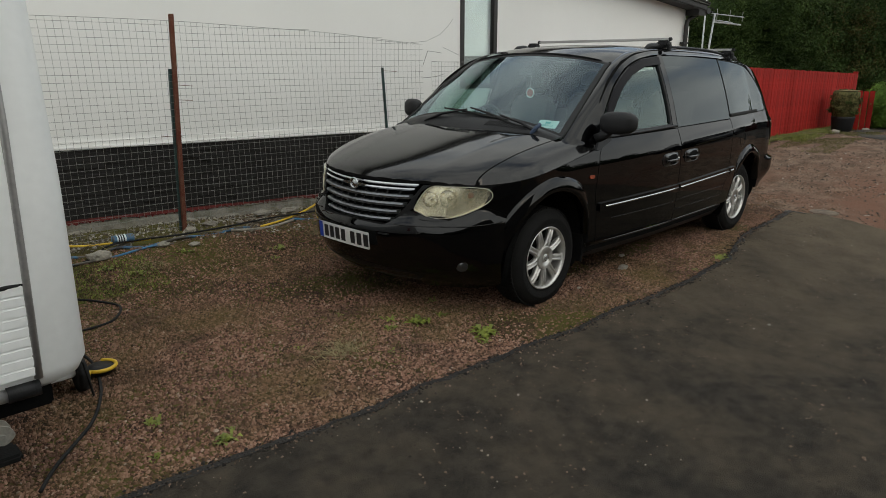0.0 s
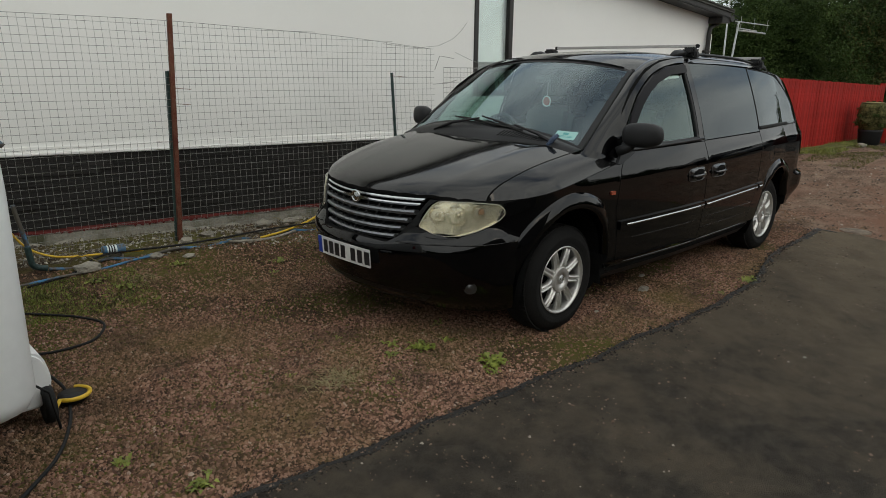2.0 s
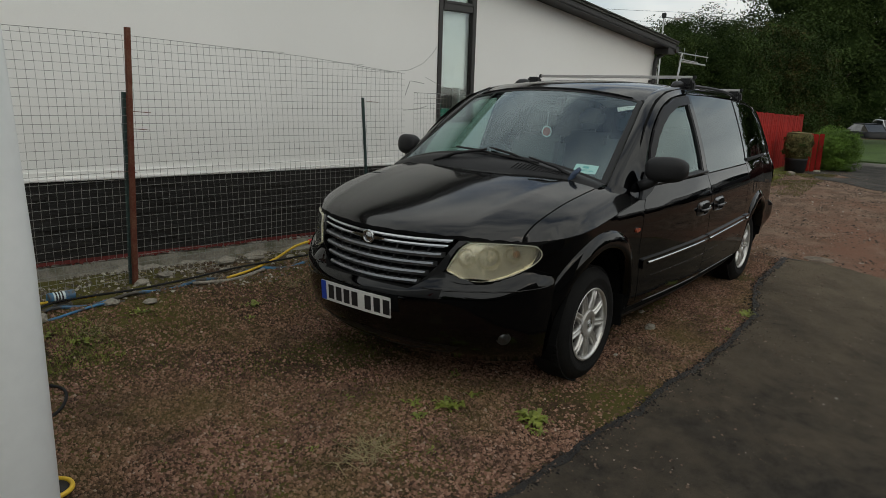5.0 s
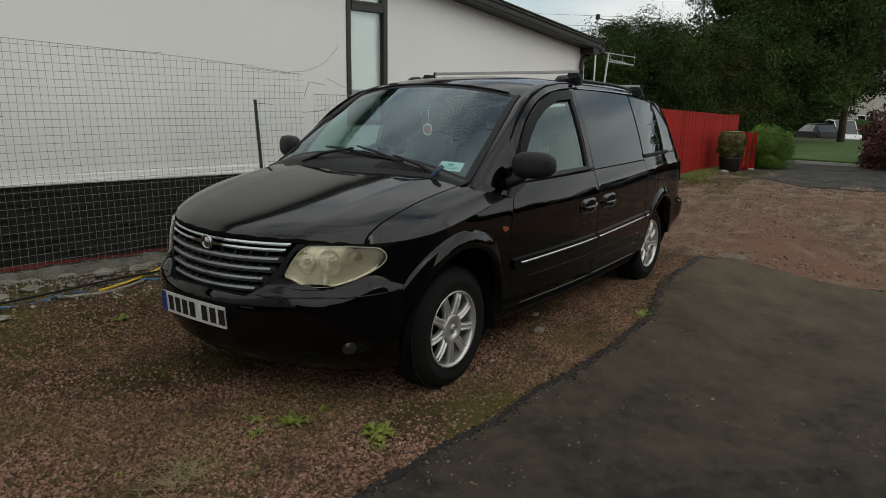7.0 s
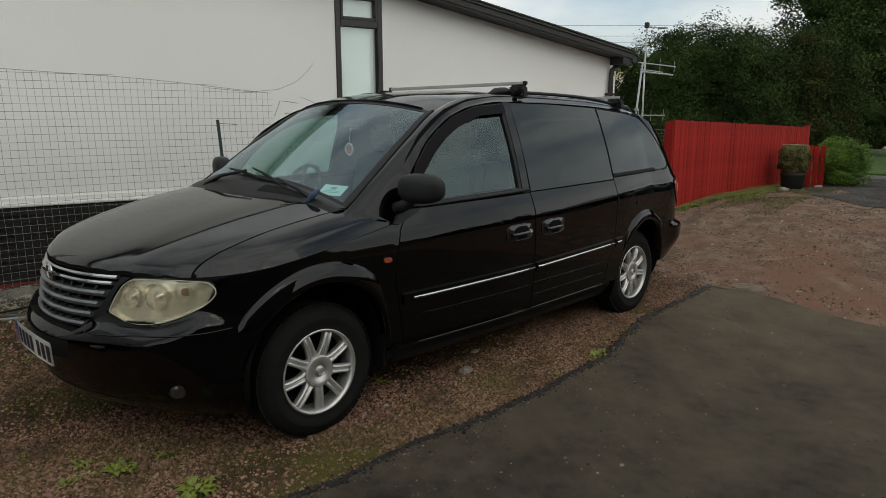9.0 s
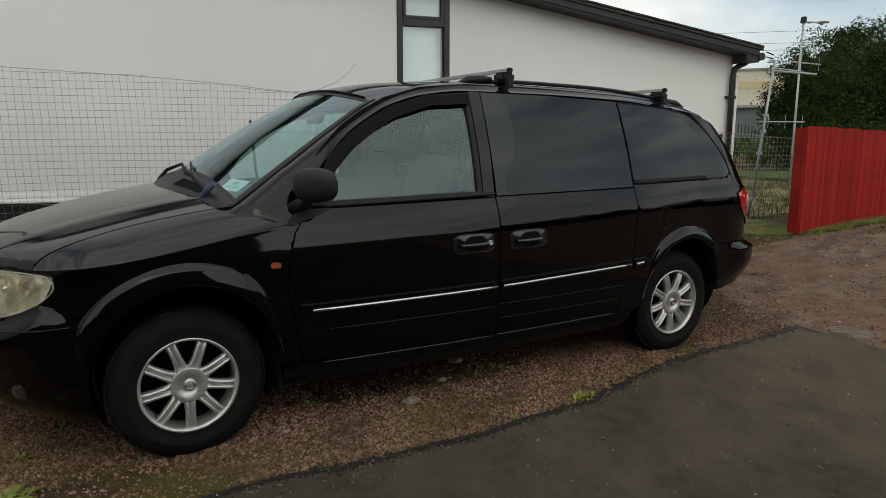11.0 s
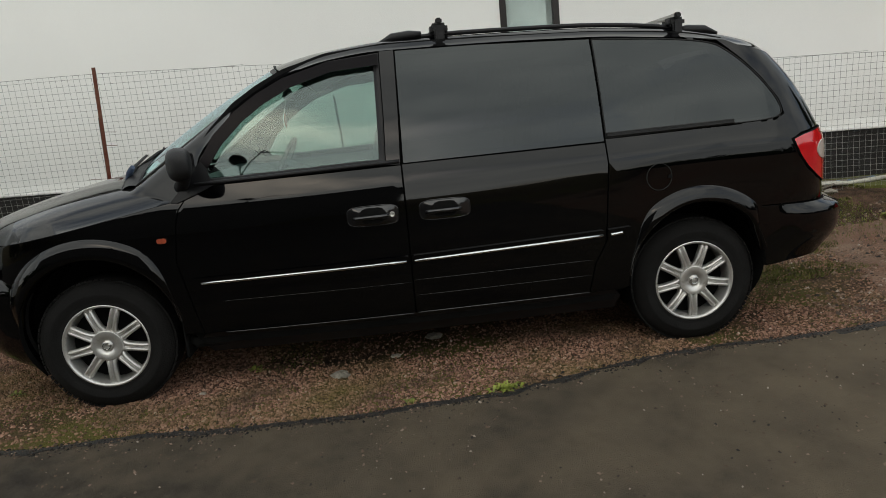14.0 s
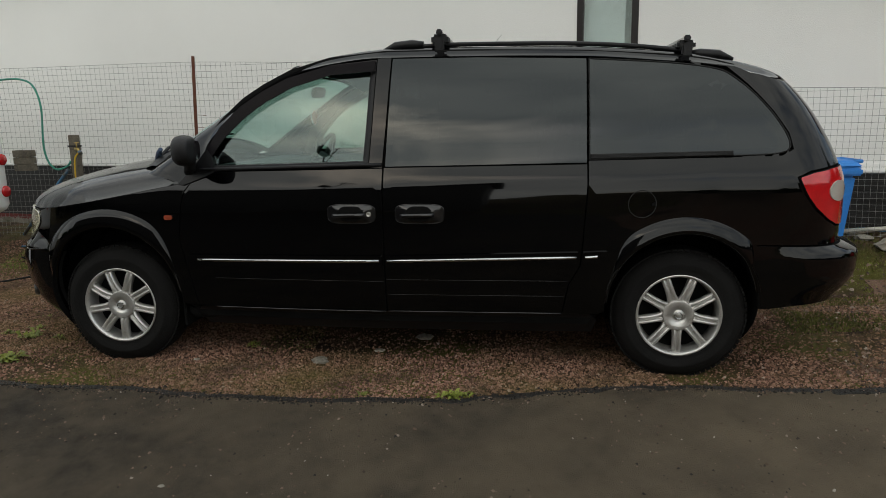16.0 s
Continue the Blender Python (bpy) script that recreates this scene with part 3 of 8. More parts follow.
wall_box(b, WALL_L0, WALL_L1 + 0.02, 0.0, 0.012, 0.12, 0.80)
plinth = part("plinth", b, M_IRON, house, "dark layered stone cladding on the plinth")
b = bmesh.new()
xs = np.arange(WALL_L0, WALL_L1, 0.014)
drip = random.Random(17)
low = [(l, 0.090 + 0.02 * noise.noise(Vector((l * 5, 0, 5))) - drip.random() ** 4 * 0.055 * (0.4 + max(0, noise.noise(Vector((l * 2.1, 3, 5))) * 2)) + 0.012 * (l - WALL_L0) * 0.4) for l in xs]
wall_poly(b, [(WALL_L0, 0.145), (WALL_L1, 0.145)] + low[::-1], 0.0, 0.028)
part("footing_band", b, M_REDPAINT, house, "flaking red painted band with drips")
b = bmesh.new()
wall_box(b, WALL_L0, WALL_L1 + 0.04, 0.0, 0.022, -0.3, 0.10)
part("footing", b, M_CONCRETE, house)

# verge: soffit, boards, tiles; gutter and downpipe
b = bmesh.new()
for l0, l1 in ((ridge, WALL_L1 + 0.15), (WALL_L0 - 0.3, ridge)):
    z0 = verge_z(l0) if l0 != ridge else verge_z(ridge)
    z1 = verge_z(l1) if l1 <= WALL_L1 else verge_z(WALL_L1) - 0.156 * 0.15
    wall_poly(b, [(l0, z0 + 0.03), (l1, z1 + 0.03), (l1, z1 + 0.105), (l0, z0 + 0.105)], 0.235, 0.257)
    wall_poly(b, [(l0, z0 + 0.015), (l1, z1 + 0.015), (l1, z1 + 0.03), (l0, z0 + 0.03)], 0.0, 0.245)
verge = part("verge_board", b, M_FASCIA, house)
b = bmesh.new()
for l0, l1 in ((ridge, WALL_L1 + 0.19), (WALL_L0 - 0.36, ridge)):
    z0, z1 = verge_z(l0), verge_z(l1) if l1 <= WALL_L1 else verge_z(WALL_L1) - 0.156 * 0.19
    if l0 < WALL_L0:
        z0 = verge_z(WALL_L0) - 0.156 * 0.19
    wall_poly(b, [(l0, z0 + 0.097), (l1, z1 + 0.097), (l1, z1 + 0.125), (l0, z0 + 0.125)], -9.2, 0.275)
part("roof", b, M_TILE, house)
b = bmesh.new()
for k in range(26):                                   # tile ends along the verge
    l = WALL_L1 + 0.18 - k * 0.335
    z = verge_z(min(l, WALL_L1)) - 0.156 * max(0, l - WALL_L1) + 0.128
    wall_poly(b, [(l - 0.345, z + 0.060), (l, z - 0.004), (l, z + 0.016), (l - 0.345, z + 0.070)], -0.30, 0.29)
part("tile_row", b, M_TILE, house)
b = bmesh.new()
gl = WALL_L1 + 0.19
tube(b, [wp(gl, 0.26, 2.33), wp(gl, -9.2, 2.33)], 0.045, 10)
wall_box(b, WALL_L1 - 0.02, gl - 0.02, 0.0, 0.24, 2.265, 2.365, 0.005)
part("gutter", b, M_FASCIA, house)
b = bmesh.new()
tube(b, [wp(gl - 0.03, 0.05, 2.315), wp(gl - 0.05, 0.05, 2.275), wp(WALL_L1 + 0.03, 0.05, 2.23), wp(WALL_L1 - 0.02, 0.05, 2.195), wp(WALL_L1 - 0.035, 0.05, 2.12), wp(WALL_L1 - 0.04, 0.05, 0.35)], 0.033, 10)
pipe = part("downpipe", b, M_FASCIA, house, "black plastic downpipe at the wall corner")
for z in (1.85, 1.15, 0.55):
    b = bmesh.new()
    wall_box(b, WALL_L1 - 0.10, WALL_L1 + 0.02, 0.0, 0.075, z, z + 0.035, 0.005)
    part("bracket", b, M_FASCIA, pipe)
b = bmesh.new()
wall_box(b, WALL_L1 + 0.05, WALL_L1 + 0.085, -0.05, 0.012, 0.3, 2.12)
part("corner_trim", b, M_RENDER, house)

# window
win = part("window", box(bmesh.new(), wp(W0, -0.2, WZ0), wp(W0 + 0.01, -0.21, WZ0 + 0.01)), M_UPVC, house, "tall narrow window with a dark brown frame and a top vent")
FR = 0.062
b = bmesh.new()
wall_box(b, W0, W0 + FR, -0.06, 0.012, WZ0, WZ1, 0.006)
wall_box(b, W1 - FR, W1, -0.06, 0.012, WZ0, WZ1, 0.006)
wall_box(b, W0 + FR, W1 - FR, -0.06, 0.010, WZ0, WZ0 + FR, 0.006)
wall_box(b, W0 + FR, W1 - FR, -0.06, 0.010, WZ1 - FR, WZ1, 0.006)
wall_box(b, W0 + FR, W1 - FR, -0.06, 0.016, 2.505, 2.575, 0.006)
for l0, l1, z0, z1 in ((W0 + FR, W0 + FR + 0.03, 2.575, WZ1 - FR), (W1 - FR - 0.03, W1 - FR, 2.575, WZ1 - FR), (W0 + FR + 0.03, W1 - FR - 0.03, 2.575, 2.605), (W0 + FR + 0.03, W1 - FR - 0.03, WZ1 - FR - 0.03, WZ1 - FR)):
    wall_box(b, l0, l1, -0.05, 0.022, z0, z1, 0.005)
part("window_frame", b, M_UPVC, win)
for z0, z1 in ((WZ0 + FR, 2.505), (2.60, WZ1 - FR - 0.03)):
    b = bmesh.new()
    wall_box(b, W0 + FR, W1 - FR, -0.035, -0.030, z0, z1)
    part("pane", b, M_PANE, win).visible_shadow = False
b = bmesh.new()
wall_box(b, W1 - FR - 0.075, W1 - FR - 0.06, -0.14, -0.10, WZ0 + FR, 2.505)
wall_box(b, W1 - FR - 0.06, W1 - FR - 0.005, -0.16, -0.10, 1.64, 2.505)
part("blind_edge", b, M_BLIND, win, "pale blind edge inside the pane")
b = bmesh.new()                                       # the room behind: a pale far wall and dark lower part
wall_box(b, -1.2, 1.2, -1.6, -1.5, 0.4, 3.2)
part("room_wall", b, M_DASHPALE, house)
b = bmesh.new()
wall_box(b, W0 + FR - 0.01, W1 - FR - 0.06, -0.062, -0.056, 1.66, 2.505)
wall_box(b, W0 + FR - 0.01, W1 - FR + 0.01, -0.062, -0.056, 2.60, 2.81)
part("blind", b, M_BLIND, win, "pale roller blind behind the glass")
b = bmesh.new()
wall_box(b, W0 + 0.16, W0 + 0.30, -0.22, -0.12, 1.33, 1.42)
wall_box(b, W0 + 0.10, W0 + 0.20, -0.25, -0.16, 1.42, 1.52)
part("sill_clutter", b, M_GREENHOSE, win, "green things on the window sill")

# stone strips of the plinth
b0 = bmesh.new()
box(b0, (0, -0.02, 0), (1, 0, 1), 0)
strip_mesh = bpy.data.meshes.new("cladding_strip")
b0.to_mesh(strip_mesh)
b0.free()
strip_mesh.materials.append(M_SLATE)
rng = random.Random(5)
wall_rot = Matrix.Identity(4)
wall_rot.col[0][:3], wall_rot.col[1][:3] = WALL_D, -WALL_N
STRIPS = []
z = 0.145
while z < 0.795:
    h = rng.uniform(0.024, 0.045)
    h = min(h, 0.798 - z)
    l = -6.5 + rng.uniform(-0.5, 0)
    while l < WALL_L1:
        ln = min(rng.choice((0.28, 0.42, 0.6, 0.8)), WALL_L1 + 0.02 - l)
        STRIPS.append((l, z, ln - 0.003, h - 0.004, rng.uniform(0.016, 0.036)))
        l += ln
    z += h
near = [s for s in STRIPS if -4.6 < s[0] < -0.6][:290]
for l, z, ln, h, o in near:
    ob = new("cladding_strip", strip_mesh)
    ob.parent = plinth
    ob.matrix_basis = Matrix.Translation(wp(l, 0.0, z)) @ wall_rot @ Matrix.Diagonal((ln, o / 0.02, h, 1))
b = bmesh.new()
done = set(near)
for s in STRIPS:
    if s not in done:
        l, z, ln, h, o = s
        wall_box(b, l, l + ln, 0.0, o, z, z + h)
tagged(part("cladding_rest", b, M_SLATE, plinth), kind="stuff")

# ---- wire fence ----
FENCE_Y = spline([-9, -1, 1.15, 3.0, 6.0, 7.05], [3.17, 3.09, 2.93, 2.66, 2.06, 1.74])


def fence_point(x, z, ripple=0.0):
    return Vector((x, FENCE_Y(x) + ripple * noise.noise(Vector((x * 0.9, z * 0.8, 0))), z))


def mesh_run(x0, x1, top, cell_x, cell_z, drop_out=0.0, seed=1, lean=0.0):
    """Welded mesh: every upright and every level wire, a little wavy."""
    verts, faces = [], []
    r = random.Random(seed)

    def wire(pts, rad):
        base = len(verts)
        for k, p in enumerate(pts):
            q = pts[min(k + 1, len(pts) - 1)] - pts[max(k - 1, 0)]
            q.normalize()
            a = q.orthogonal().normalized()
            c = q.cross(a)
            for s in range(3):
                t = 2 * math.pi * s / 3
                verts.append(p + rad * (a * math.cos(t) + c * math.sin(t)))
            if k:
                for s in range(3):
                    i0, i1 = base + (k - 1) * 3 + s, base + (k - 1) * 3 + (s + 1) % 3
                    faces.append((i0, i1, i1 + 3, i0 + 3))

    def at(x, z):
        wob = 0.012 * noise.noise(Vector((x * 1.1, z * 1.7, seed)))
        return fence_point(x + wob + lean * max(0.0, z - 0.7), z + 0.010 * noise.noise(Vector((x * 0.8, z * 2.1, seed + 7))), 0.05)
    x = x0
    while x <= x1:
        t = top(x)
        n = 9
        z0 = ground_z(x, 2.9) + 0.02
        wire([at(x, z0 + (t - z0) * k / n) for k in range(n + 1)], 0.0014)
        x += cell_x
    rows = int(1.95 / cell_z)
    for j in range(rows):
        z = 0.14 + j * cell_z
        xs_ = [v for v in np.arange(x0, x1 + 0.15, 0.16) if z <= top(min(v, x1)) + 0.02 and z > ground_z(v, 2.9) + 0.02]
        if len(xs_) > 1:
            wire([at(min(v, x1), z) for v in xs_], 0.0017)
    wire([at(v, top(v)) for v in np.arange(x0, x1, 0.16)], 0.0022)
    me = bpy.data.meshes.new("wire_mesh")
    me.from_pydata(verts, [], faces)
    me.materials.append(M_WIRE)
    return me


fence = thing("wire_fence", (-1, 2.95, 0.15), "sagging galvanised wire mesh fence on rusty steel posts", "fence")
top_a = spline([-6, -3, -1, 0.2, 1.4, 1.75], [1.86, 1.90, 1.91, 1.87, 1.78, 1.75])
top_b = spline([1.5, 3, 5, 6, 7.2], [1.60, 1.56, 1.50, 1.45, 1.36])
under(tagged(new("mesh_panel", mesh_run(-5.6, 1.62, top_a, 0.052, 0.056, seed=1, lean=-0.02)), kind="stuff"), fence)
under(tagged(new("mesh_panel", mesh_run(1.72, 7.05, top_b, 0.045, 0.050, seed=2)), kind="stuff"), fence)


def angle_post(x, top, foot, mat, w=0.032, lean=(0, 0), wires=(), back=0.0):
    b = bmesh.new()
    y = FENCE_Y(x) - 0.03 + back
    dx, dy = lean
    for (x0, y0, x1, y1) in ((-w / 2, 0, w / 2, 0.006), (-w / 2, 0.006, -w / 2 + 0.006, w)):
        A = [(x + x0, y + y0), (x + x1, y + y0), (x + x1, y + y1), (x + x0, y + y1)]
        lo = [b.verts.new((p[0], p[1], foot)) for p in A]
        hi = [b.verts.new((p[0] + dx, p[1] + dy, top)) for p in A]
        for f in (lo[::-1], hi, *([lo[i], lo[(i + 1) % 4], hi[(i + 1) % 4], hi[i]] for i in range(4))):
            b.faces.new(f)
    p = part("post", b, mat, fence)
    for z, l0, l1 in wires:
        b = bmesh.new()
        t = (z - foot) / (top - foot)
        tube(b, [(x + dx * t + l0, y - 0.008, z + 0.01), (x + dx * t, y - 0.012, z), (x + dx * t + l1, y - 0.03, z - 0.01)], 0.0022, 5)
        part("tie_wire", b, M_RUST, p)
    return p


angle_post(-1.08, 1.962, 0.05, M_RUST, lean=(0.075, 0.0), wires=((1.40, -0.02, 0.13), (1.28, -0.02, 0.12), (0.98, -0.16, 0.02)))
angle_post(-1.090, 1.53, 0.10, M_GREENSTEEL, w=0.026, lean=(0.045, 0.0), back=0.036)
angle_post(1.175, 1.53, 0.12, M_GREENSTEEL, w=0.020, lean=(-0.10, 0.0), wires=((1.50, -0.01, 0.16),))
angle_post(6.02, 1.43, 0.30, M_RUST, w=0.026, lean=(0.03, 0))
angle_post(6.99, 1.36, 0.36, M_GREENSTEEL, w=0.022)
b = bmesh.new()
tube(b, [fence_point(1.0, 1.80), fence_point(1.4, 1.775), fence_point(1.66, 1.80), fence_point(1.84, 1.87), fence_point(1.95, 1.96), fence_point(2.02, 2.04)], 0.002, 5)
part("loose_wire", b, M_WIRE, fence)
b = bmesh.new()
tube(b, [fence_point(1.62, 1.56), fence_point(1.68, 1.70), fence_point(1.74, 1.695), fence_point(1.86, 1.68)], 0.003, 5)
tube(b, [fence_point(1.60, 1.42), fence_point(1.78, 1.43), fence_point(1.90, 1.46)], 0.003, 5)
tube(b, [fence_point(1.88, 1.74), fence_point(2.1, 1.66), fence_point(2.4, 1.60)], 0.002, 5)
part("wire_end", b, M_WIRE, fence)

# ---- red board fence ----
red = thing("board_fence", (7.05, 1.62, 0.38), "red stained close-board timber fence", "fence")
RF0, RF1 = Vector((6.90, 1.57, 0)), Vector((11.88, 1.38, 0))
nb = 92
red_rng = random.Random(3)
rd = (RF1 - RF0) / nb
b0 = bmesh.new()
box(b0, (0, -0.009, 0), (0.0515, 0.009, 1), 0)
board_mesh = bpy.data.meshes.new("board")
b0.to_mesh(board_mesh)
b0.free()
board_mesh.materials.append(M_REDWOOD)
red_ang = math.atan2(rd.y, rd.x)
for i in range(nb):
    p = RF0 + rd * i
    zt = 1.515 - 0.145 * i / nb
    zb = ground_z(p.x, p.y) + 0.02
    ob = new("board", board_mesh)
    ob.parent = red
    ob.matrix_parent_inverse = Matrix.Translation(red.location).inverted()
    ob.matrix_basis = pose(p.x, p.y + red_rng.uniform(-0.003, 0.003), zb, 0, 0, math.degrees(red_ang)) @ Matrix.Diagonal((1.0, 1, zt - zb + red_rng.uniform(-0.006, 0.006), 1))
b = bmesh.new()
box(b, (6.86, 1.57, 0.3), (6.92, 1.69, 1.50), 0.006)
part("post", b, M_REDWOOD, red)
b = bmesh.new()
box(b, (11.87, 1.38, 0.3), (11.95, 1.46, 1.41), 0.006)
part("post", b, M_REDWOOD, red)
b = bmesh.new()
for z in (0.62, 1.15):
    b = bmesh.new()
    tube(b, [RF0 + Vector((0.05, 0.06, z)), RF1 + Vector((-0.05, 0.06, z - 0.1))], 0.03, 4)
    part("rail", b, M_REDWOOD, red)
gate_panel = thing("fence_panel", (10.62, 0.95, 0.4), "short red board panel standing by the planter", "fence panel")
for i in range(4):
    b = bmesh.new()
    box(b, (10.55 + 0.05 * i, 1.00 - 0.085 * i, 0.40), (10.575 + 0.05 * i, 1.08 - 0.085 * i, 1.08 + 0.01 * (i % 2)), 0.004)
    part("board", b, M_REDWOOD, gate_panel)

# ---- leaves ----
def leaf_cloud(name, blobs, count, size, mats, seed, parent=None, per=55):
    """Small leaves gathered in sprays over the blobs (centre, radii), with gaps between the sprays; one mesh."""
    r = np.random.RandomState(seed)
    vol = np.array([b_[1][0] * b_[1][1] * b_[1][2] for b_ in blobs]) ** 0.67
    sprays = max(8, count // per)
    pick = r.choice(len(blobs), sprays, p=vol / vol.sum())
    d = r.normal(size=(sprays, 3))
    d /= np.linalg.norm(d, axis=1)[:, None]
    C = np.array([blobs[k][0] for k in pick])
    R = np.array([blobs[k][1] for k in pick])
    rough = np.array([1 + 0.30 * noise.noise(Vector(q * 2.4) + Vector(c)) for q, c in zip(d, C)])
    top = C + d * R * ((1 - np.abs(r.normal(size=sprays)) * 0.11) * rough)[:, None]
    reach = R.mean(axis=1) * (0.08 + 0.10 * r.rand(sprays))
    k = np.repeat(np.arange(sprays), per)
    n = len(k)
    off = np.clip(r.normal(size=(n, 3)), -1.7, 1.7) * np.array([1.0, 1.0, 0.62])
    off -= d[k] * np.abs(r.normal(size=n) * 0.4)[:, None]
    off[:, 2] -= 0.35 * (off[:, 0] ** 2 + off[:, 1] ** 2) * 0.5
    P = top[k] + off * reach[k][:, None]
    a = d[k] * 0.7 + np.array([0, 0, 0.6]) + r.normal(size=(n, 3)) * 0.75
    a /= np.linalg.norm(a, axis=1)[:, None]
    u = np.cross(a, r.normal(size=(n, 3)))
    u /= np.linalg.norm(u, axis=1)[:, None] + 1e-9
    v = np.cross(a, u)
    s = (size * (0.6 + 0.8 * r.rand(n)))[:, None]
    V = np.stack([P - u * s, P - v * s * 0.5 + a * s * 0.2, P + u * s, P + v * s * 0.5 + a * s * 0.2], 1).reshape(-1, 3)
    i0 = np.arange(n)[:, None] * 4
    F = np.concatenate([np.concatenate([i0, i0 + 1, i0 + 2], 1), np.concatenate([i0, i0 + 2, i0 + 3], 1)], 1).reshape(-1, 3)
    me = bpy.data.meshes.new(name)
    me.from_pydata(V.tolist(), [], F.tolist())
    for m in mats:
        me.materials.append(m)
    if len(mats) > 1:
        me.polygons.foreach_set("material_index", np.repeat(r.choice(len(mats), sprays), per * 2).astype(np.int32))
    ob = new(name, me)
    return under(ob, parent) if parent else ob


def tree(loc, height, trunk_r, blobs, count, size, mats, seed, label):
    t = thing("tree", loc, label, "tree", group="trees behind the fence")
    x, y, z = loc
    b = bmesh.new()
    tube(b, [(x, y, z - 0.2), (x + 0.05, y, z + height * 0.2), (x - 0.08, y + 0.1, z + height * 0.4), (x, y, z + height * 0.62)], trunk_r, 9, taper=[1.25, 0.95, 0.7, 0.4])
    part("trunk", b, M_BARK, t)
    for k, (c, rad) in enumerate(blobs):
        b = bmesh.new()
        s = Vector((x, y, z + height * (0.2 + 0.25 * (k % 3) / 2)))
        e = Vector(c)
        mid = (s + e) / 2 + Vector((0, 0, 0.15 * height * 0.3))
        tube(b, [s, mid, e, e + (e - mid) * 0.5], trunk_r * 0.4, 6, taper=[1, 0.7, 0.4, 0.1])
        part("limb", b, M_BARK, t)
    leaf_cloud("crown", blobs, count, size, mats, seed, t, per=60)
    b = bmesh.new()                                  # the dense twigs deep inside
    for c, rad in blobs:
        ret = bmesh.ops.create_icosphere(b, subdivisions=2, radius=1.0)
        for v in ret["verts"]:
            d = v.co.copy()
            q = 0.56 + 0.2 * noise.noise(d * 2 + Vector(c))
            v.co = Vector((c[0] + d.x * rad[0] * q, c[1] + d.y * rad[1] * q, c[2] + d.z * rad[2] * q))
    part("inner_foliage", b, M_LEAF, t)
    return t


tree((12.5, 4.2, 0.4), 4.0, 0.14, [((12.2, 5.05, 2.0), (0.85, 0.62, 0.95)), ((11.95, 4.3, 2.42), (0.80, 0.85, 0.95)), ((12.9, 4.0, 2.60), (1.0, 1.0, 1.0)), ((12.0, 4.2, 1.4), (0.95, 0.9, 0.8)), ((13.5, 3.7, 2.3), (1.1, 1.0, 1.1)), ((12.9, 3.6, 1.2), (1.2, 0.9, 0.7)), ((14.2, 3.6, 1.3), (1.2, 1.0, 0.8))], 130000, 0.025, [M_LEAF, M_LEAF, M_LEAF_PALE], 11, "dense dark green bushy tree behind the red fence")
tree((15.6, 3.9, 0.4), 4.6, 0.18, [((14.7, 3.8, 2.45), (1.2, 1.2, 1.1)), ((15.9, 3.4, 2.55), (1.3, 1.2, 1.15)), ((15.2, 3.4, 1.4), (1.5, 1.1, 0.9)), ((17.0, 2.9, 2.5), (1.4, 1.1, 1.15)), ((16.8, 2.8, 1.2), (1.4, 1.1, 0.7))], 95000, 0.031, [M_LEAF, M_LEAF_PALE, M_LEAF, M_LEAF_RUST], 12, "green tree with browning leaves behind the fence")
tree((22.8, 0.7, 0.5), 8.5, 0.10, [((22.6, 4.5, 5.4), (1.9, 1.35, 1.5)), ((22.3, 4.3, 3.5), (1.7, 1.5, 1.3)), ((21.8, 2.9, 5.0), (1.8, 1.4, 1.8)), ((22.5, 1.9, 5.8), (2.2, 2.0, 2.2)), ((23.2, 0.9, 4.2), (1.9, 1.6, 1.8)), ((21.5, 2.6, 3.4), (1.8, 1.8, 1.5)), ((22.4, 1.2, 2.6), (1.5, 1.3, 1.0)), ((20.0, 3.3, 2.7), (1.6, 1.3, 1.5)), ((20.6, 2.6, 1.7), (1.3, 1.2, 0.8)), ((24.2, 2.0, 7.6), (2.4, 1.8, 2.2)), ((21.3, 1.3, 1.9), (1.2, 1.1, 0.65))], 150000, 0.044, [M_LEAF, M_LEAF_PALE, M_LEAF_PALE], 13, "large spreading green street tree beside the lawn")
tree((34, -1.6, 0.3), 10, 0.2, [((33, 1.0, 4.4), (2.6, 2.0, 2.2)), ((34.5, -1.5, 5.4), (3.0, 2.2, 2.4)), ((33.5, -3.8, 4.6), (2.6, 2.0, 2.2)), ((36, 0.4, 7.4), (3.2, 2.2, 2.6)), ((32.6, 2.2, 3.0), (1.8, 1.4, 1.4)), ((37, -2.5, 7.6), (3.0, 2.2, 2.2))], 32000, 0.10, [M_LEAF, M_LEAF_PALE], 14, "tall green street tree farther along the road")


def shrub(name, label, category, loc, blobs, count, size, mats, seed):
    t = thing(name, loc, label, category)
    b = bmesh.new()
    for c, rad in blobs:
        tube(b, [(loc[0], loc[1], loc[2] - 0.05), c], 0.03, 6, taper=[1, 0.4])
    part("stem", b, M_BARK, t)
    b = bmesh.new()
    for c, rad in blobs:
        ret = bmesh.ops.create_icosphere(b, subdivisions=2, radius=1.0)
        for v in ret["verts"]:
            d = v.co.copy()
            q = 0.66 + 0.12 * noise.noise(d * 2 + Vector(c))
            v.co = Vector((c[0] + d.x * rad[0] * q, c[1] + d.y * rad[1] * q, c[2] + d.z * rad[2] * q))
    part("inner_foliage", b, mats[0], t)
    leaf_cloud("foliage", blobs, count, size, mats, seed, t)
    return t


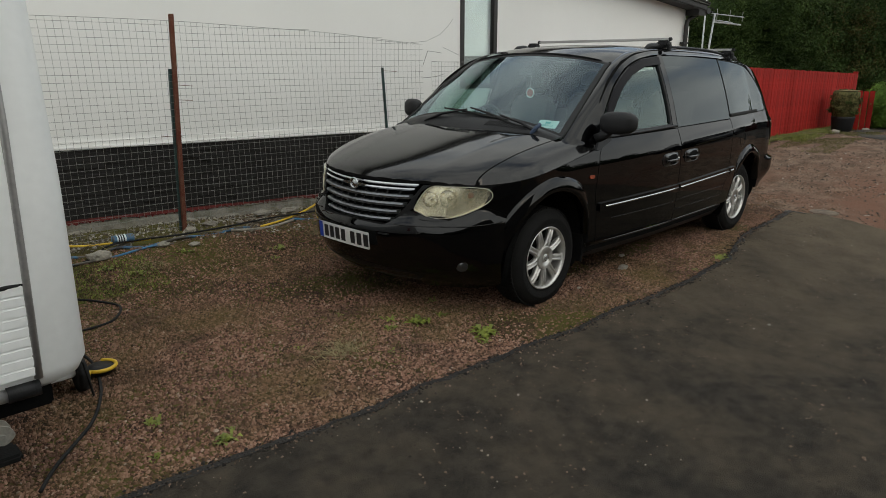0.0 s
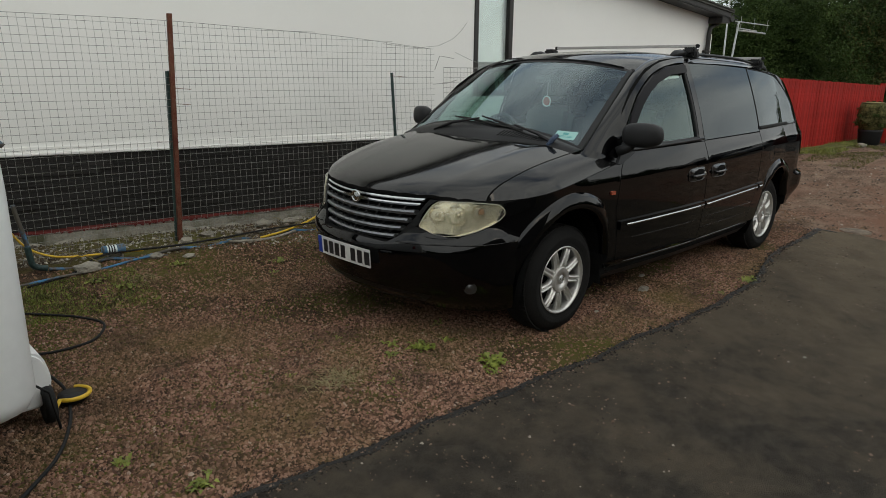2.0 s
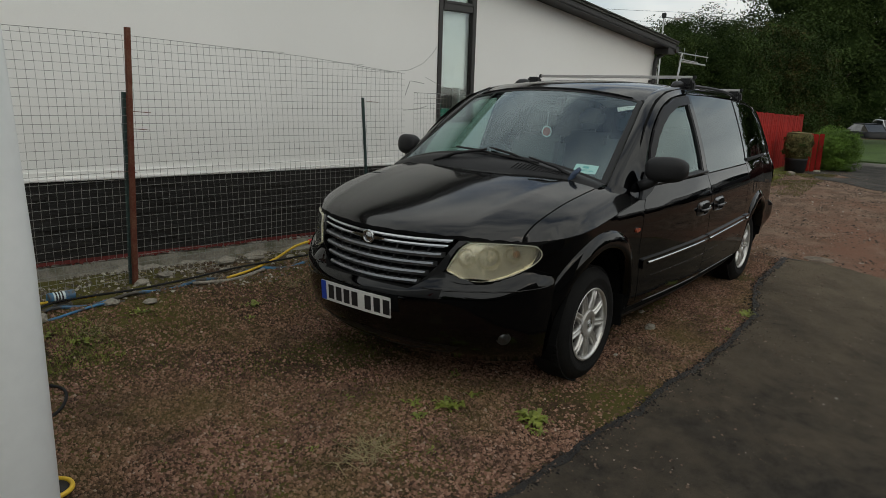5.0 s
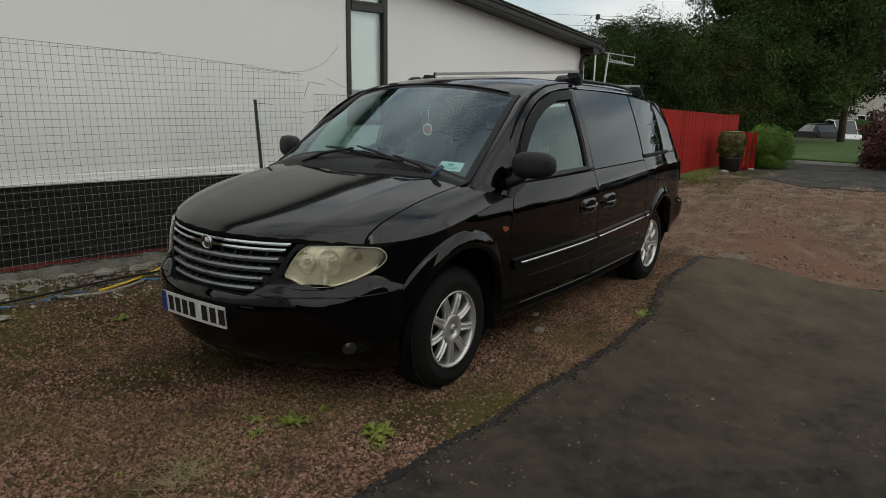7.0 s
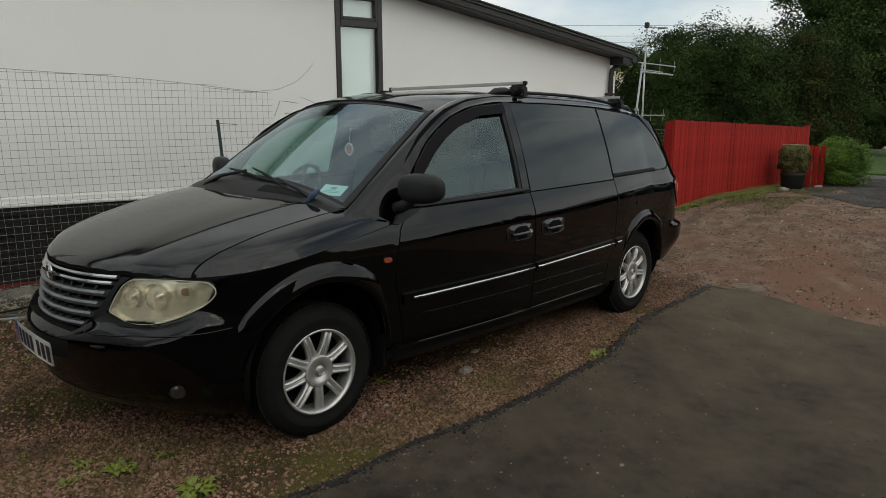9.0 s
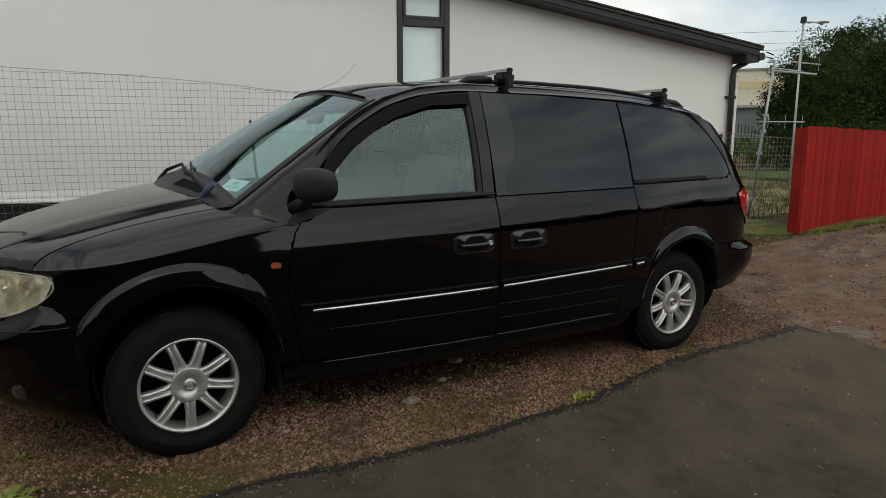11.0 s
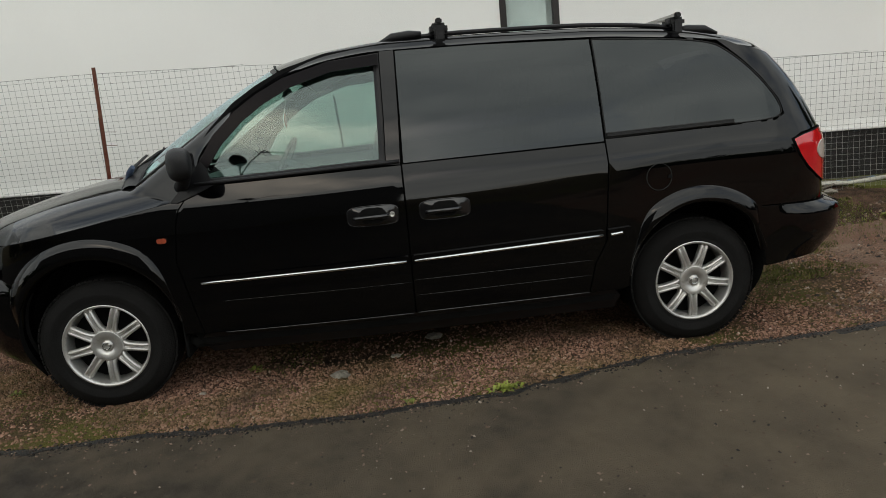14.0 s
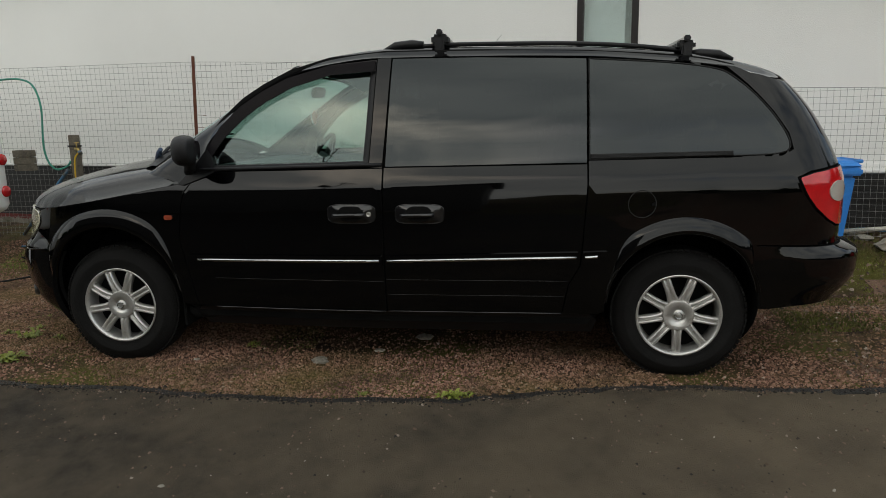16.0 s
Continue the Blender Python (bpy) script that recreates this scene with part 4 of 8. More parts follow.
shrub("hedge", "clipped bright green rounded hedge bush", "hedge", (11.2, 0.60, 0.4), [((11.15, 0.68, 0.90), (0.38, 0.34, 0.34)), ((11.26, 0.52, 0.89), (0.34, 0.31, 0.32)), ((11.2, 0.6, 0.62), (0.38, 0.38, 0.26))], 26000, 0.015, [M_HEDGE], 21)
shrub("copper_bush", "dark red leaved bush beside the road", "bush", (12.9, -1.45, 0.4), [((12.95, -1.40, 1.05), (0.75, 0.66, 0.72)), ((13.3, -2.1, 0.95), (0.8, 0.8, 0.7)), ((12.8, -1.15, 0.7), (0.45, 0.40, 0.4))], 26000, 0.036, [M_COPPER], 22)
FAR_Z = ground_z(60, 8)
shrub("far_bush", "dark bushes under the trees beyond the lawn", "bush", (60, 8, FAR_Z), [((60, 11.5, FAR_Z + 1.6), (1.6, 3.0, 2.4)), ((60, 7.2, FAR_Z + 1.4), (1.6, 3.0, 2.2)), ((61, 3.6, FAR_Z + 1.0), (1.4, 2.4, 1.7))], 9000, 0.16, [M_LEAF], 23)

# planter with clipped ivy
pl = thing("planter", (10.15, 1.05, 0.4), "round black planter overgrown with clipped mossy ivy", "planter")
b = bmesh.new()
lathe(b, [(0.15, 0.40), (0.165, 0.42), (0.185, 0.62), (0.195, 0.66), (0.18, 0.66), (0.0, 0.60)], (10.15, 1.05, 0), "z", 20)
part("pot", b, M_BLACKPL, pl)
b = bmesh.new()
lathe(b, [(0.0, 0.6), (0.17, 0.62), (0.205, 0.80), (0.215, 1.02), (0.205, 1.09), (0.0, 1.10)], (10.15, 1.05, 0), "z", 24)
part("root_ball", b, M_IVY, pl)
leaf_cloud("ivy", [((10.15, 1.05, 0.88), (0.22, 0.22, 0.24))], 9000, 0.018, [M_IVY, M_IVY, M_LEAF_PALE], 31, pl)
b = bmesh.new()
lathe(b, [(0.0, 1.095), (0.19, 1.10), (0.20, 1.11), (0.0, 1.12)], (10.15, 1.05, 0), "z", 24)
part("clipped_top", b, M_STRAW, pl)

# ---- the van ----
MID = 0.875                                          # its middle line; h runs sideways from it
van = thing("van", (1.5, MID, 0), "black people carrier with hazed headlamps parked on red gravel", "car")

crease = lambda x: 0.935 + 0.028 * (min(max(x, 0.0), 3.4) - 0.5)
low_w = spline([0.15, 0.22, 0.30, 0.42, 0.62, 0.80, 0.95], [0.86, 0.905, 0.94, 0.967, 0.984, 0.988, 0.986])
plan_w = spline([-0.20, 0.36, 0.9, 1.4, 2.6, 3.0, 3.3], [0.957, 0.986, 1.022, 1.040, 1.020, 0.994, 0.966])
BELT = 1.085


def side_h(x, z):
    """Half width of the body side."""
    zc = crease(x)
    if z <= zc:
        h = low_w(z)
    elif z <= BELT + 0.02 * (x - 0.5):
        t = (z - zc) / (BELT + 0.02 * (x - 0.5) - zc)
        h = 0.986 - 0.053 * (0.9 * t + 0.1 * t * t)
    else:
        t = z - (BELT + 0.02 * (x - 0.5))
        h = 0.933 - 0.26 * t - 0.18 * t * t
    return h * plan_w(x)


XF, LF, NF = -0.12, 1.30, 1.95                        # the front corner starts here; its run; its squareness
XR, LR, NR = 3.20, 1.30, 4.6
nose_x = spline([0.15, 0.20, 0.26, 0.34, 0.45, 0.55, 0.62, 0.70, 0.80, 0.88, 0.95], [-0.66, -0.74, -0.83, -0.885, -0.925, -0.935, -0.92, -0.905, -0.885, -0.845, -0.78])
tail_x = spline([0.20, 0.36, 0.50, 0.655, 0.705, 0.95, 1.08, 1.28, 1.44, 1.55, 1.65], [3.78, 3.875, 3.93, 3.938, 3.868, 3.868, 3.844, 3.748, 3.624, 3.488, 3.34])


def S(s, z, out=0.0, flip=1):
    """The body's skin: s runs along the side as x, and wraps round nose and tail."""
    if s < XF:
        th = min((XF - s) / LF, 1.0) * math.pi / 2
        a = XF - nose_x(z) + out
        w = side_h(XF, z) + out
        x, h = XF - a * math.sin(th) ** (2 / NF), w * math.cos(th) ** (2 / NF) if th < math.pi / 2 - 1e-6 else 0.0
    elif s > XR:
        th = min((s - XR) / LR, 1.0) * math.pi / 2
        a = tail_x(z) - XR + out
        w = side_h(XR, z) + out
        x, h = XR + a * math.sin(th) ** (2 / NR), w * math.cos(th) ** (2 / NR) if th < math.pi / 2 - 1e-6 else 0.0
    else:
        x, h = s, side_h(s, z) + out
    return Vector((x, MID - flip * h, z))


def s_back(x, z):
    """The run on the rear corner at which the skin reaches x."""
    if x <= XR:
        return x
    return XR + LR * math.asin(min((x - XR) / (tail_x(z) - XR), 1) ** (NR / 2)) / (math.pi / 2)


def wrap(s, z):
    """A point of the rear quarter, drawn as if its corner were rounder, brought on to the skin."""
    if s <= XR:
        return (s, z)
    th = min((s - XR) / LR, 1.0) * math.pi / 2
    return (s_back(XR + (tail_x(z) - XR) / 0.91 * math.sin(th) ** 0.87, z), z)


def s_at_h(h, z):
    """The run on the front corner at which the skin is h from the middle line."""
    w = side_h(XF, z)
    return XF - LF * math.acos(min(max(h / w, 0), 1) ** (NF / 2)) / (math.pi / 2)


def s_at_x(x, z):
    if x >= XF:
        return x
    a = XF - nose_x(z)
    return XF - LF * math.asin(min((XF - x) / a, 1) ** (NF / 2)) / (math.pi / 2)


def arc(cx, cz, r, a0, a1, n=16, rz=None):
    return [(cx + r * math.cos(radians(a0 + (a1 - a0) * k / n)), cz + (rz or r) * math.sin(radians(a0 + (a1 - a0) * k / n))) for k in range(n + 1)]


def dense(poly, d=0.06):
    res = []
    for i, p in enumerate(poly):
        q = poly[(i + 1) % len(poly)]
        n = max(1, int(math.hypot(q[0] - p[0], q[1] - p[1]) / d))
        res += [(p[0] + (q[0] - p[0]) * k / n, p[1] + (q[1] - p[1]) * k / n) for k in range(n)]
    return res


def panel(name, poly, mat, flips=(1, -1), out=0.0, gap=0.0018, cell=0.05, thick=0.02, parent=None, label="", lift=None):
    """A pressed panel on the skin, with a narrow gap round it and a turned-in rim; on both sides of the van."""
    made = []
    poly = shrink(dense(poly), gap)
    for fl in flips:
        b = bmesh.new()
        fill(b, poly, cell, lambda s, z: S(s, z, out + (lift(s, z) if lift else 0), fl), lambda s, z: S(s, z, out - thick, fl), rim=1)
        if fl < 0:
            bmesh.ops.reverse_faces(b, faces=b.faces[:])
        made.append(part(name, b, [mat, M_DARKIN], parent or van, label))
    return made


# outlines of the side, as (along, up)
HUBF, HUBR, HUBZ = 0.0, 3.03, 0.325
shoulder = spline([-0.95, -0.70, -0.55, -0.40, -0.20, 0.0, 0.25, 0.50], [0.864, 0.864, 0.864, 0.873, 0.898, 0.930, 0.975, 1.02])
ARCH_F = (0.005, 0.385, 0.398)
ARCH_R = (3.03, 0.385, 0.378)
door_front = [(0.50, 0.345), (0.475, 0.49), (0.43, 0.72), (0.455, 0.90), (0.475, 0.97), (0.52, 1.03)]

KL = 0.925                                           # how far out the lamps reach
tip = s_at_h(0.885 * KL, 0.80)
seam = [(s_at_h(0.868 * KL, 0.735), 0.730), (s_at_x(-0.445, 0.70), 0.700), (-0.395, 0.668)]       # wing above, bumper below
fender = [(s_at_x(x, 0.8), shoulder(x)) for x in (0.50, 0.35, 0.2, 0.05, -0.1, -0.25, -0.36, -0.42)]
fender += [(tip + 0.02, 0.855), (tip + 0.008, 0.80)] + seam
fender += arc(*ARCH_F, 140, -4, 20) + [(0.46, 0.345)] + [(p[0] - 0.004, p[1]) for p in door_front[0:]]
panel("wing", fender, M_PAINT)

door = door_front + [(0.53, BELT - 0.015), (1.545, BELT)] + [(1.545, 0.62), (1.545, 0.345)]
panel("front_door", door, M_PAINT)
slide = [(1.55, 0.345), (1.55, BELT + 0.003), (2.555, 1.097), (2.555, 1.0), (2.535, 0.70), (2.525, 0.60), (2.47, 0.50), (2.44, 0.345)]
panel("sliding_door", slide, M_PAINT)
lamp_side = [(s_back(x, z), z) for x, z in ((3.745, 0.79), (3.69, 0.82), (3.625, 0.875), (3.575, 0.94), (3.545, 1.00), (3.535, 1.025), (3.60, 1.045), (3.70, 1.062), (3.78, 1.072))]
lamp_r = lamp_side + [(3.97, 1.075), (3.985, 0.95), (3.97, 0.85), (3.92, 0.785)]
qtr_glass = [(2.565, 1.118), (3.2, 1.127), (3.47, 1.134), (3.545, 1.160), (3.548, 1.225), (3.495, 1.325), (3.425, 1.408), (3.33, 1.482), (3.20, 1.540), (3.02, 1.570), (2.85, 1.585), (2.565, 1.605)]
sharp = [p for p in qtr_glass if p[0] < 2.7]          # keep the front corners, round the rear sweep
for _ in range(2):
    swept = []
    for p, q in zip(qtr_glass, qtr_glass[1:] + qtr_glass[:1]):
        swept.append(p if p in sharp else (p[0] * 0.75 + q[0] * 0.25, p[1] * 0.75 + q[1] * 0.25))
        if q not in sharp:
            swept.append((p[0] * 0.25 + q[0] * 0.75, p[1] * 0.25 + q[1] * 0.75))
    qtr_glass = swept
qtr_glass = [wrap(*p) for p in qtr_glass]
LOWR = XR + LR
qtr = [(2.56, 1.098), (2.56, 1.114), (3.2, 1.121), (3.48, 1.127), (3.56, 1.155), (3.563, 1.23), (3.505, 1.335), (3.435, 1.418), (3.34, 1.494), (3.21, 1.552), (3.02, 1.584)]
roofline_r = [(3.2, 1.562), (3.45, 1.522), (3.72, 1.485), (3.95, 1.455)]
qtr += roofline_r + [(3.99, 1.30)]
qtr = [wrap(*p) for p in qtr]
qtr += [(4.05, 1.085)] + [(s - 0.008 * (s < 3.6), z + 0.008 * (z > 1.03) - 0.006 * (z < 0.9)) for s, z in lamp_side[::-1]] + [(3.92, 0.775), (4.05, 0.775), (4.08, 0.695), (s_back(3.37, 0.70), 0.700), (s_back(3.345, 0.66), 0.66)]
qtr += [(s_back(*p), p[1]) for p in arc(*ARCH_R, 44, 184, 20)] + [(2.62, 0.345), (2.444, 0.345), (2.474, 0.50), (2.529, 0.60), (2.539, 0.70), (2.559, 1.0)]
panel("rear_quarter", qtr, M_PAINT)

# tail: hatch, rear glass, bumper
hatch = [(4.085, 0.697), (4.055, 0.78), (4.055, 1.085), (wrap(3.99, 1.30)[0] + 0.003, 1.30), (wrap(3.95, 1.455)[0] + 0.003, 1.455), (LOWR, 1.52), (LOWR, 0.697)]
panel("tailgate", hatch, M_PAINT, gap=0.0)
panel("rear_window", [(4.13, 1.09), (4.15, 1.43), (LOWR, 1.47), (LOWR, 1.06)], M_PRIVACY, out=0.006, gap=0, thick=0.004)
rb = [(s_back(x, z), z) for x, z in ((3.345, 0.695), (3.60, 0.690))] + [(LOWR, 0.690), (LOWR, 0.40)] + [(s_back(x, z), z) for x, z in ((3.70, 0.395), (3.55, 0.385), (3.405, 0.375), (3.395, 0.45), (3.37, 0.56), (3.35, 0.62))]
panel("rear_bumper", rb, M_PAINT, gap=0.0, lift=lambda s, z: (0.030 * step(0.692, 0.645, z) - 0.050 * step(0.56, 0.38, z)) * step(3.24, 3.42, s), cell=(0.04, 0.02))
for lens, mat, poly, o in (("tail_lamp", M_REDLENS, lamp_r, 0.006),):
    lamps = panel(lens, rounded(lamp_r, 0.03), mat, out=o, gap=0.002, cell=0.03, label="red tail lamp with a clear window")
    for lm, fl in zip(lamps, (1, -1)):
        bb = bmesh.new()
        fill(bb, shrink(arc(3.76, 0.955, 0.15, 0, 360, 24, 0.05)[:-1], 0), 0.03, lambda s, z: S(s, z, 0.010, fl), lambda s, z: S(s, z, 0.0, fl))
        part("clear_window", bb, M_CLEARLENS, lm)

# front bumper, with a shelf under the lamps
lamp_low = [(h * KL, z) for h, z in ((0.500, 0.704), (0.545, 0.690), (0.585, 0.668), (0.645, 0.656), (0.715, 0.660), (0.79, 0.686), (0.85, 0.722))]
bump_top = [(s_at_h(h, 0.66), z) for h, z in ((0.0, 0.612), (0.30, 0.605), (0.335, 0.625), (0.40, 0.668), (0.445, 0.700))] + [(s_at_h(h, z), z - 0.003) for h, z in lamp_low]


bump_s, bump_z = zip(*sorted([(s_at_h(h, 0.68), z) for h, z in ((0.0, 0.645), (0.25, 0.648), (0.36, 0.664), (0.46, 0.688), (0.54, 0.672), (0.62, 0.655), (0.70, 0.668), (0.76, 0.700))] + seam))


def bump_lift(s, z):
    """How far the bumper stands proud of the skin; it rounds in at its upper edge."""
    return 0.042 * step(0.0, 0.075, float(np.interp(s, bump_s, bump_z)) - z) * step(0.15, 0.35, z) * step(-0.36, -0.60, s)


fb = bump_top + seam + arc(*ARCH_F, 141, 192, 10) + [(-0.42, 0.20), (-0.62, 0.17), (XF - LF, 0.165)]
panel("front_bumper", fb, M_PAINT, gap=0.0, lift=bump_lift, cell=(0.03, 0.0125))
# lower intake and fog lamps
for fl in (1, -1):
    b = bmesh.new()
    fill(b, rounded([(XF - LF, 0.235), (s_at_h(0.45, 0.3), 0.235), (s_at_h(0.52, 0.3), 0.30), (XF - LF, 0.34)], 0.02), 0.05, lambda s, z: S(s, z, bump_lift(s, z) + 0.002, fl), lambda s, z: S(s, z, bump_lift(s, z) - 0.01, fl))
    part("air_intake", b, M_TRIM, van)
    c = S(s_at_h(0.70, 0.37), 0.37, 0.045, fl)
    nrm = (c - Vector((0.1, MID - fl * 0.25, 0.37))).normalized()
    b = bmesh.new()
    rot = nrm.to_track_quat("Z", "Y").to_matrix().to_4x4()
    lathe(b, [(0.0, 0.006), (0.022, 0.004), (0.032, -0.004), (0.036, 0.002), (0.042, -0.02)], (0, 0, 0), "z", 20)
    bmesh.ops.transform(b, matrix=Matrix.Translation(c) @ rot, verts=b.verts)
    part("fog_lamp", b, M_FOG, van)

# sills and lower cladding lines
for fl in (1, -1):
    b = bmesh.new()
    pts = [(0.46, 0.30), (0.50, 0.342), (2.58, 0.342), (2.62, 0.30), (2.60, 0.22), (0.50, 0.22)]
    fill(b, pts, 0.1, lambda s, z: S(s, z, -0.02 - 0.3 * max(0, 0.342 - z), fl))
    part("sill", b, M_TRIM, van)
for fl in (1, -1):
    # glossy bead added to draw the thin highlight on the sill's edge
    for z, s0, s1, r in ((0.345, 0.60, 1.54, 0.004), (0.347, 1.56, 2.44, 0.004)):
        b = bmesh.new()
        tube(b, [S(s0 + (s1 - s0) * k / 10, z, 0.001, fl) for k in range(11)], r, 6)
        part("sill_glint_bead", b, M_HANDLE, van)
    for z, s0, s1 in ((0.510, 0.62, 1.54), (0.520, 1.555, 2.47), (0.44, 1.56, 2.45)):
        b = bmesh.new()
        tube(b, [S(s0 + (s1 - s0) * k / 10, z, -0.002, fl) for k in range(11)], 0.0032, 6)
        part("body_crease", b, M_PAINT, van)
    # rubbing strips with a chrome line
    for s0, s1, z0, z1 in ((0.475, 1.537, 0.612, 0.622), (1.553, 2.518, 0.622, 0.645), (2.535, 2.66, 0.645, 0.650)):
        b = bmesh.new()
        pts = [(s0, z0 - 0.032), (s1, z1 - 0.032), (s1, z1 + 0.026), (s0, z0 + 0.026)]
        fill(b, rounded(dense(pts, 0.2), 0.01), 0.1, lambda s, z: S(s, z, 0.016, fl), lambda s, z: S(s, z, -0.005, fl))
        strip = part("rubbing_strip", b, M_PAINT, van)
        b = bmesh.new()
        a0, a1 = s0 + (0.06 if s0 < 1 else 0.012), s1 - (0.05 if s1 > 2.6 else 0.012)
        n = 12
        tube(b, [S(a0 + (a1 - a0) * k / n, z0 + (z1 - z0) * k / n, 0.017, fl) for k in range(n + 1)], 0.0085, 8)
        part("chrome_line", b, M_CHROME, strip)


def flare(cx, cz, r, a0, a1, ends, name="wheel_arch"):
    """The swollen lip round a wheel opening."""
    for fl in (1, -1):
        b = bmesh.new()
        k_up = 0.020 if cx < 1 else 0.004
        prof = [(r + 0.074 + k_up, -0.003), (r + 0.068 + k_up, 0.006), (r + 0.040 + k_up, 0.018), (r + 0.014 + k_up / 2, 0.027), (r + 0.004, 0.027), (r - 0.004, 0.018), (r - 0.010, 0.0), (r - 0.012, -0.06)]
        n = 40
        rows = []
        for k in range(n + 1):
            t = k / n
            a = radians(a0 + (a1 - a0) * t)
            d = a0 + (a1 - a0) * t
            fade = 0.10 + 0.90 * step(ends[3], ends[2], d) * step(ends[0], ends[1], d)
            row = []
            for rad, o in prof:
                rr = r + (rad - r) * (fade if rad > r + 0.01 else 1)
                x, z = cx + rr * math.cos(a), cz + rr * math.sin(a)
                s = s_at_x(x, z) if x < XF else s_back(x, z)
                row.append(b.verts.new(S(s, z, o * (fade if o > 0 else 1), fl)))
            rows.append(row)
        for p, q in zip(rows, rows[1:]):
            for j in range(len(prof) - 1):
                f = b.faces.new((p[j], q[j], q[j + 1], p[j + 1]))
                f.smooth = True
        if fl < 0:
            bmesh.ops.reverse_faces(b, faces=b.faces[:])
        part(name, b, M_PAINT, van)
        b = bmesh.new()                              # wheel housing
        y1 = MID - fl * 0.55
        rows = [[b.verts.new((cx + (r - 0.002) * math.cos(radians(t)), y, cz + (r - 0.002) * math.sin(radians(t)))) for y in (MID - fl * (side_h(max(cx + r * math.cos(radians(t)), XF), max(cz + r * math.sin(radians(t)), 0.2)) - 0.012), y1)] for t in range(-30, 211, 8)]
        for p, q in zip(rows, rows[1:]):
            b.faces.new((p[0], q[0], q[1], p[1]))
        b.faces.new([row[1] for row in rows])
        part("wheel_housing", b, M_DARKIN, van)


flare(*ARCH_F, 178, 6, (18, 62, 150, 180))
flare(*ARCH_R, 176, 12, (30, 50, 122, 158))

# ---- bonnet and wing tops: one swept surface ----
hood_mid = spline([-0.95, -0.865, -0.80, -0.70, -0.55, -0.35, -0.15, 0.05, 0.30, 0.55], [0.84, 0.870, 0.915, 0.958, 1.005, 1.056, 1.100, 1.135, 1.165, 1.18])


def hood_edge_h(x):
    return S(s_at_x(x, shoulder(x)), shoulder(x)).y * -1 + MID


def hood_z(x, h):
    he, ze, zm = hood_edge_h(x), shoulder(x), hood_mid(x)
    t = min(abs(h) / (he - 0.008), 1.0)
    return ze + (zm - ze) * max(0.0, 1 - t ** 2.8) ** 0.50 + 0.004 * math.exp(-((abs(h) - 0.60 - 0.1 * x) / 0.05) ** 2)


def hood_panel(name, poly, mat, gap=0.003, cell=0.035, thick=0.02, parent=None, label=""):
    poly = shrink(dense(poly, 0.05), gap)
    b = bmesh.new()
    fill(b, poly, cell, lambda x, h: Vector((x, MID - h, hood_z(x, h))), lambda x, h: Vector((x, MID - h, hood_z(x, h) - thick)), rim=1)
    bmesh.ops.recalc_face_normals(b, faces=b.faces[:])
    if sum(f.normal.z for f in b.faces) < 0:
        bmesh.ops.reverse_faces(b, faces=b.faces[:])
    return part(name, b, [mat, M_DARKIN], parent or van, label)


nose_edge = [(S(s_at_h(h, 0.864), 0.864, -0.003).x, h) for h in (0.0, 0.15, 0.30, 0.43, 0.55, 0.64, 0.72)]
cut = [(-0.55, 0.757), (-0.30, 0.775), (-0.05, 0.782), (0.17, 0.788)]          # bonnet shut line
cowl = [(0.15, 0.70), (0.105, 0.5), (0.055, 0.25), (0.04, 0.0)]
half = nose_edge + cut + cowl
hood_panel("bonnet", half[:-1] + [half[-1]] + [(x, -h) for x, h in half[::-1][1:-1]], M_PAINTTOP, cell=0.02)
for fl in (1, -1):
    wing_top = [(nose_edge[-1][0], 0.723)] + [(x, h + 0.003) for x, h in cut] + [(0.25, 0.795), (0.36, 0.815), (0.50, 0.87)]
    wing_top += [(x, hood_edge_h(x)) for x in (0.50, 0.35, 0.2, 0.05, -0.1, -0.25, -0.36, -0.42)] + [(S(s_at_h(h, 0.864), 0.864, -0.003).x, h) for h in (0.845, 0.815, 0.785, 0.755)]
    hood_panel("wing_top", [(x, fl * h) for x, h in wing_top], M_PAINTTOP, gap=0.0015)
# ---- windscreen, pillars, roof ----
A_X = [0.25, 0.50, 0.75, 0.985, 1.25, 1.60, 2.40, 3.00, 3.35, 3.60]
A_H = spline(A_X, [0.815, 0.772, 0.727, 0.685, 0.665, 0.655, 0.65, 0.65, 0.64, 0.62])
A_Z = spline(A_X, [1.090, 1.262, 1.428, 1.570, 1.658, 1.690, 1.678, 1.634, 1.562, 1.475])
B_S0 = [0.47, 0.545, 0.585, 0.68, 0.79, 0.90, 1.03, 1.24, 1.50, 2.0, 2.56, 2.93, 3.15, 3.45, 3.72, 3.95]
B_Z0 = [1.00, 1.05, 1.20, 1.315, 1.42, 1.49, 1.555, 1.612, 1.637, 1.634, 1.618, 1.588, 1.566, 1.522, 1.485, 1.455]
B_S = [wrap(s, z)[0] for s, z in zip(B_S0, B_Z0)]
B_Z = spline(B_S, B_Z0)
AB = spline([0.25, 0.36, 0.50, 0.75, 0.985, 1.25, 1.60, 2.40, 3.00, 3.35, 3.48], [0.47, 0.545, 0.60, 0.825, 1.04, 1.27, 1.60, 2.40, 3.00, wrap(3.45, 1.522)[0], wrap(3.95, 1.455)[0]])


def screen_pt(p, q, out=0.0):
    xa = 0.25 + (0.985 - 0.25) * p
    za, ha = A_Z(xa), A_H(xa)
    xc, zc = 0.02 + (0.895 - 0.02) * p, 1.098 + (1.640 - 1.098) * p + 0.028 * math.sin(math.pi * p)
    k = abs(q) ** 2.2
    return Vector((xc + (xa - xc) * k - 0.6 * out, MID - ha * q, zc + (za - zc) * k + 0.8 * out))


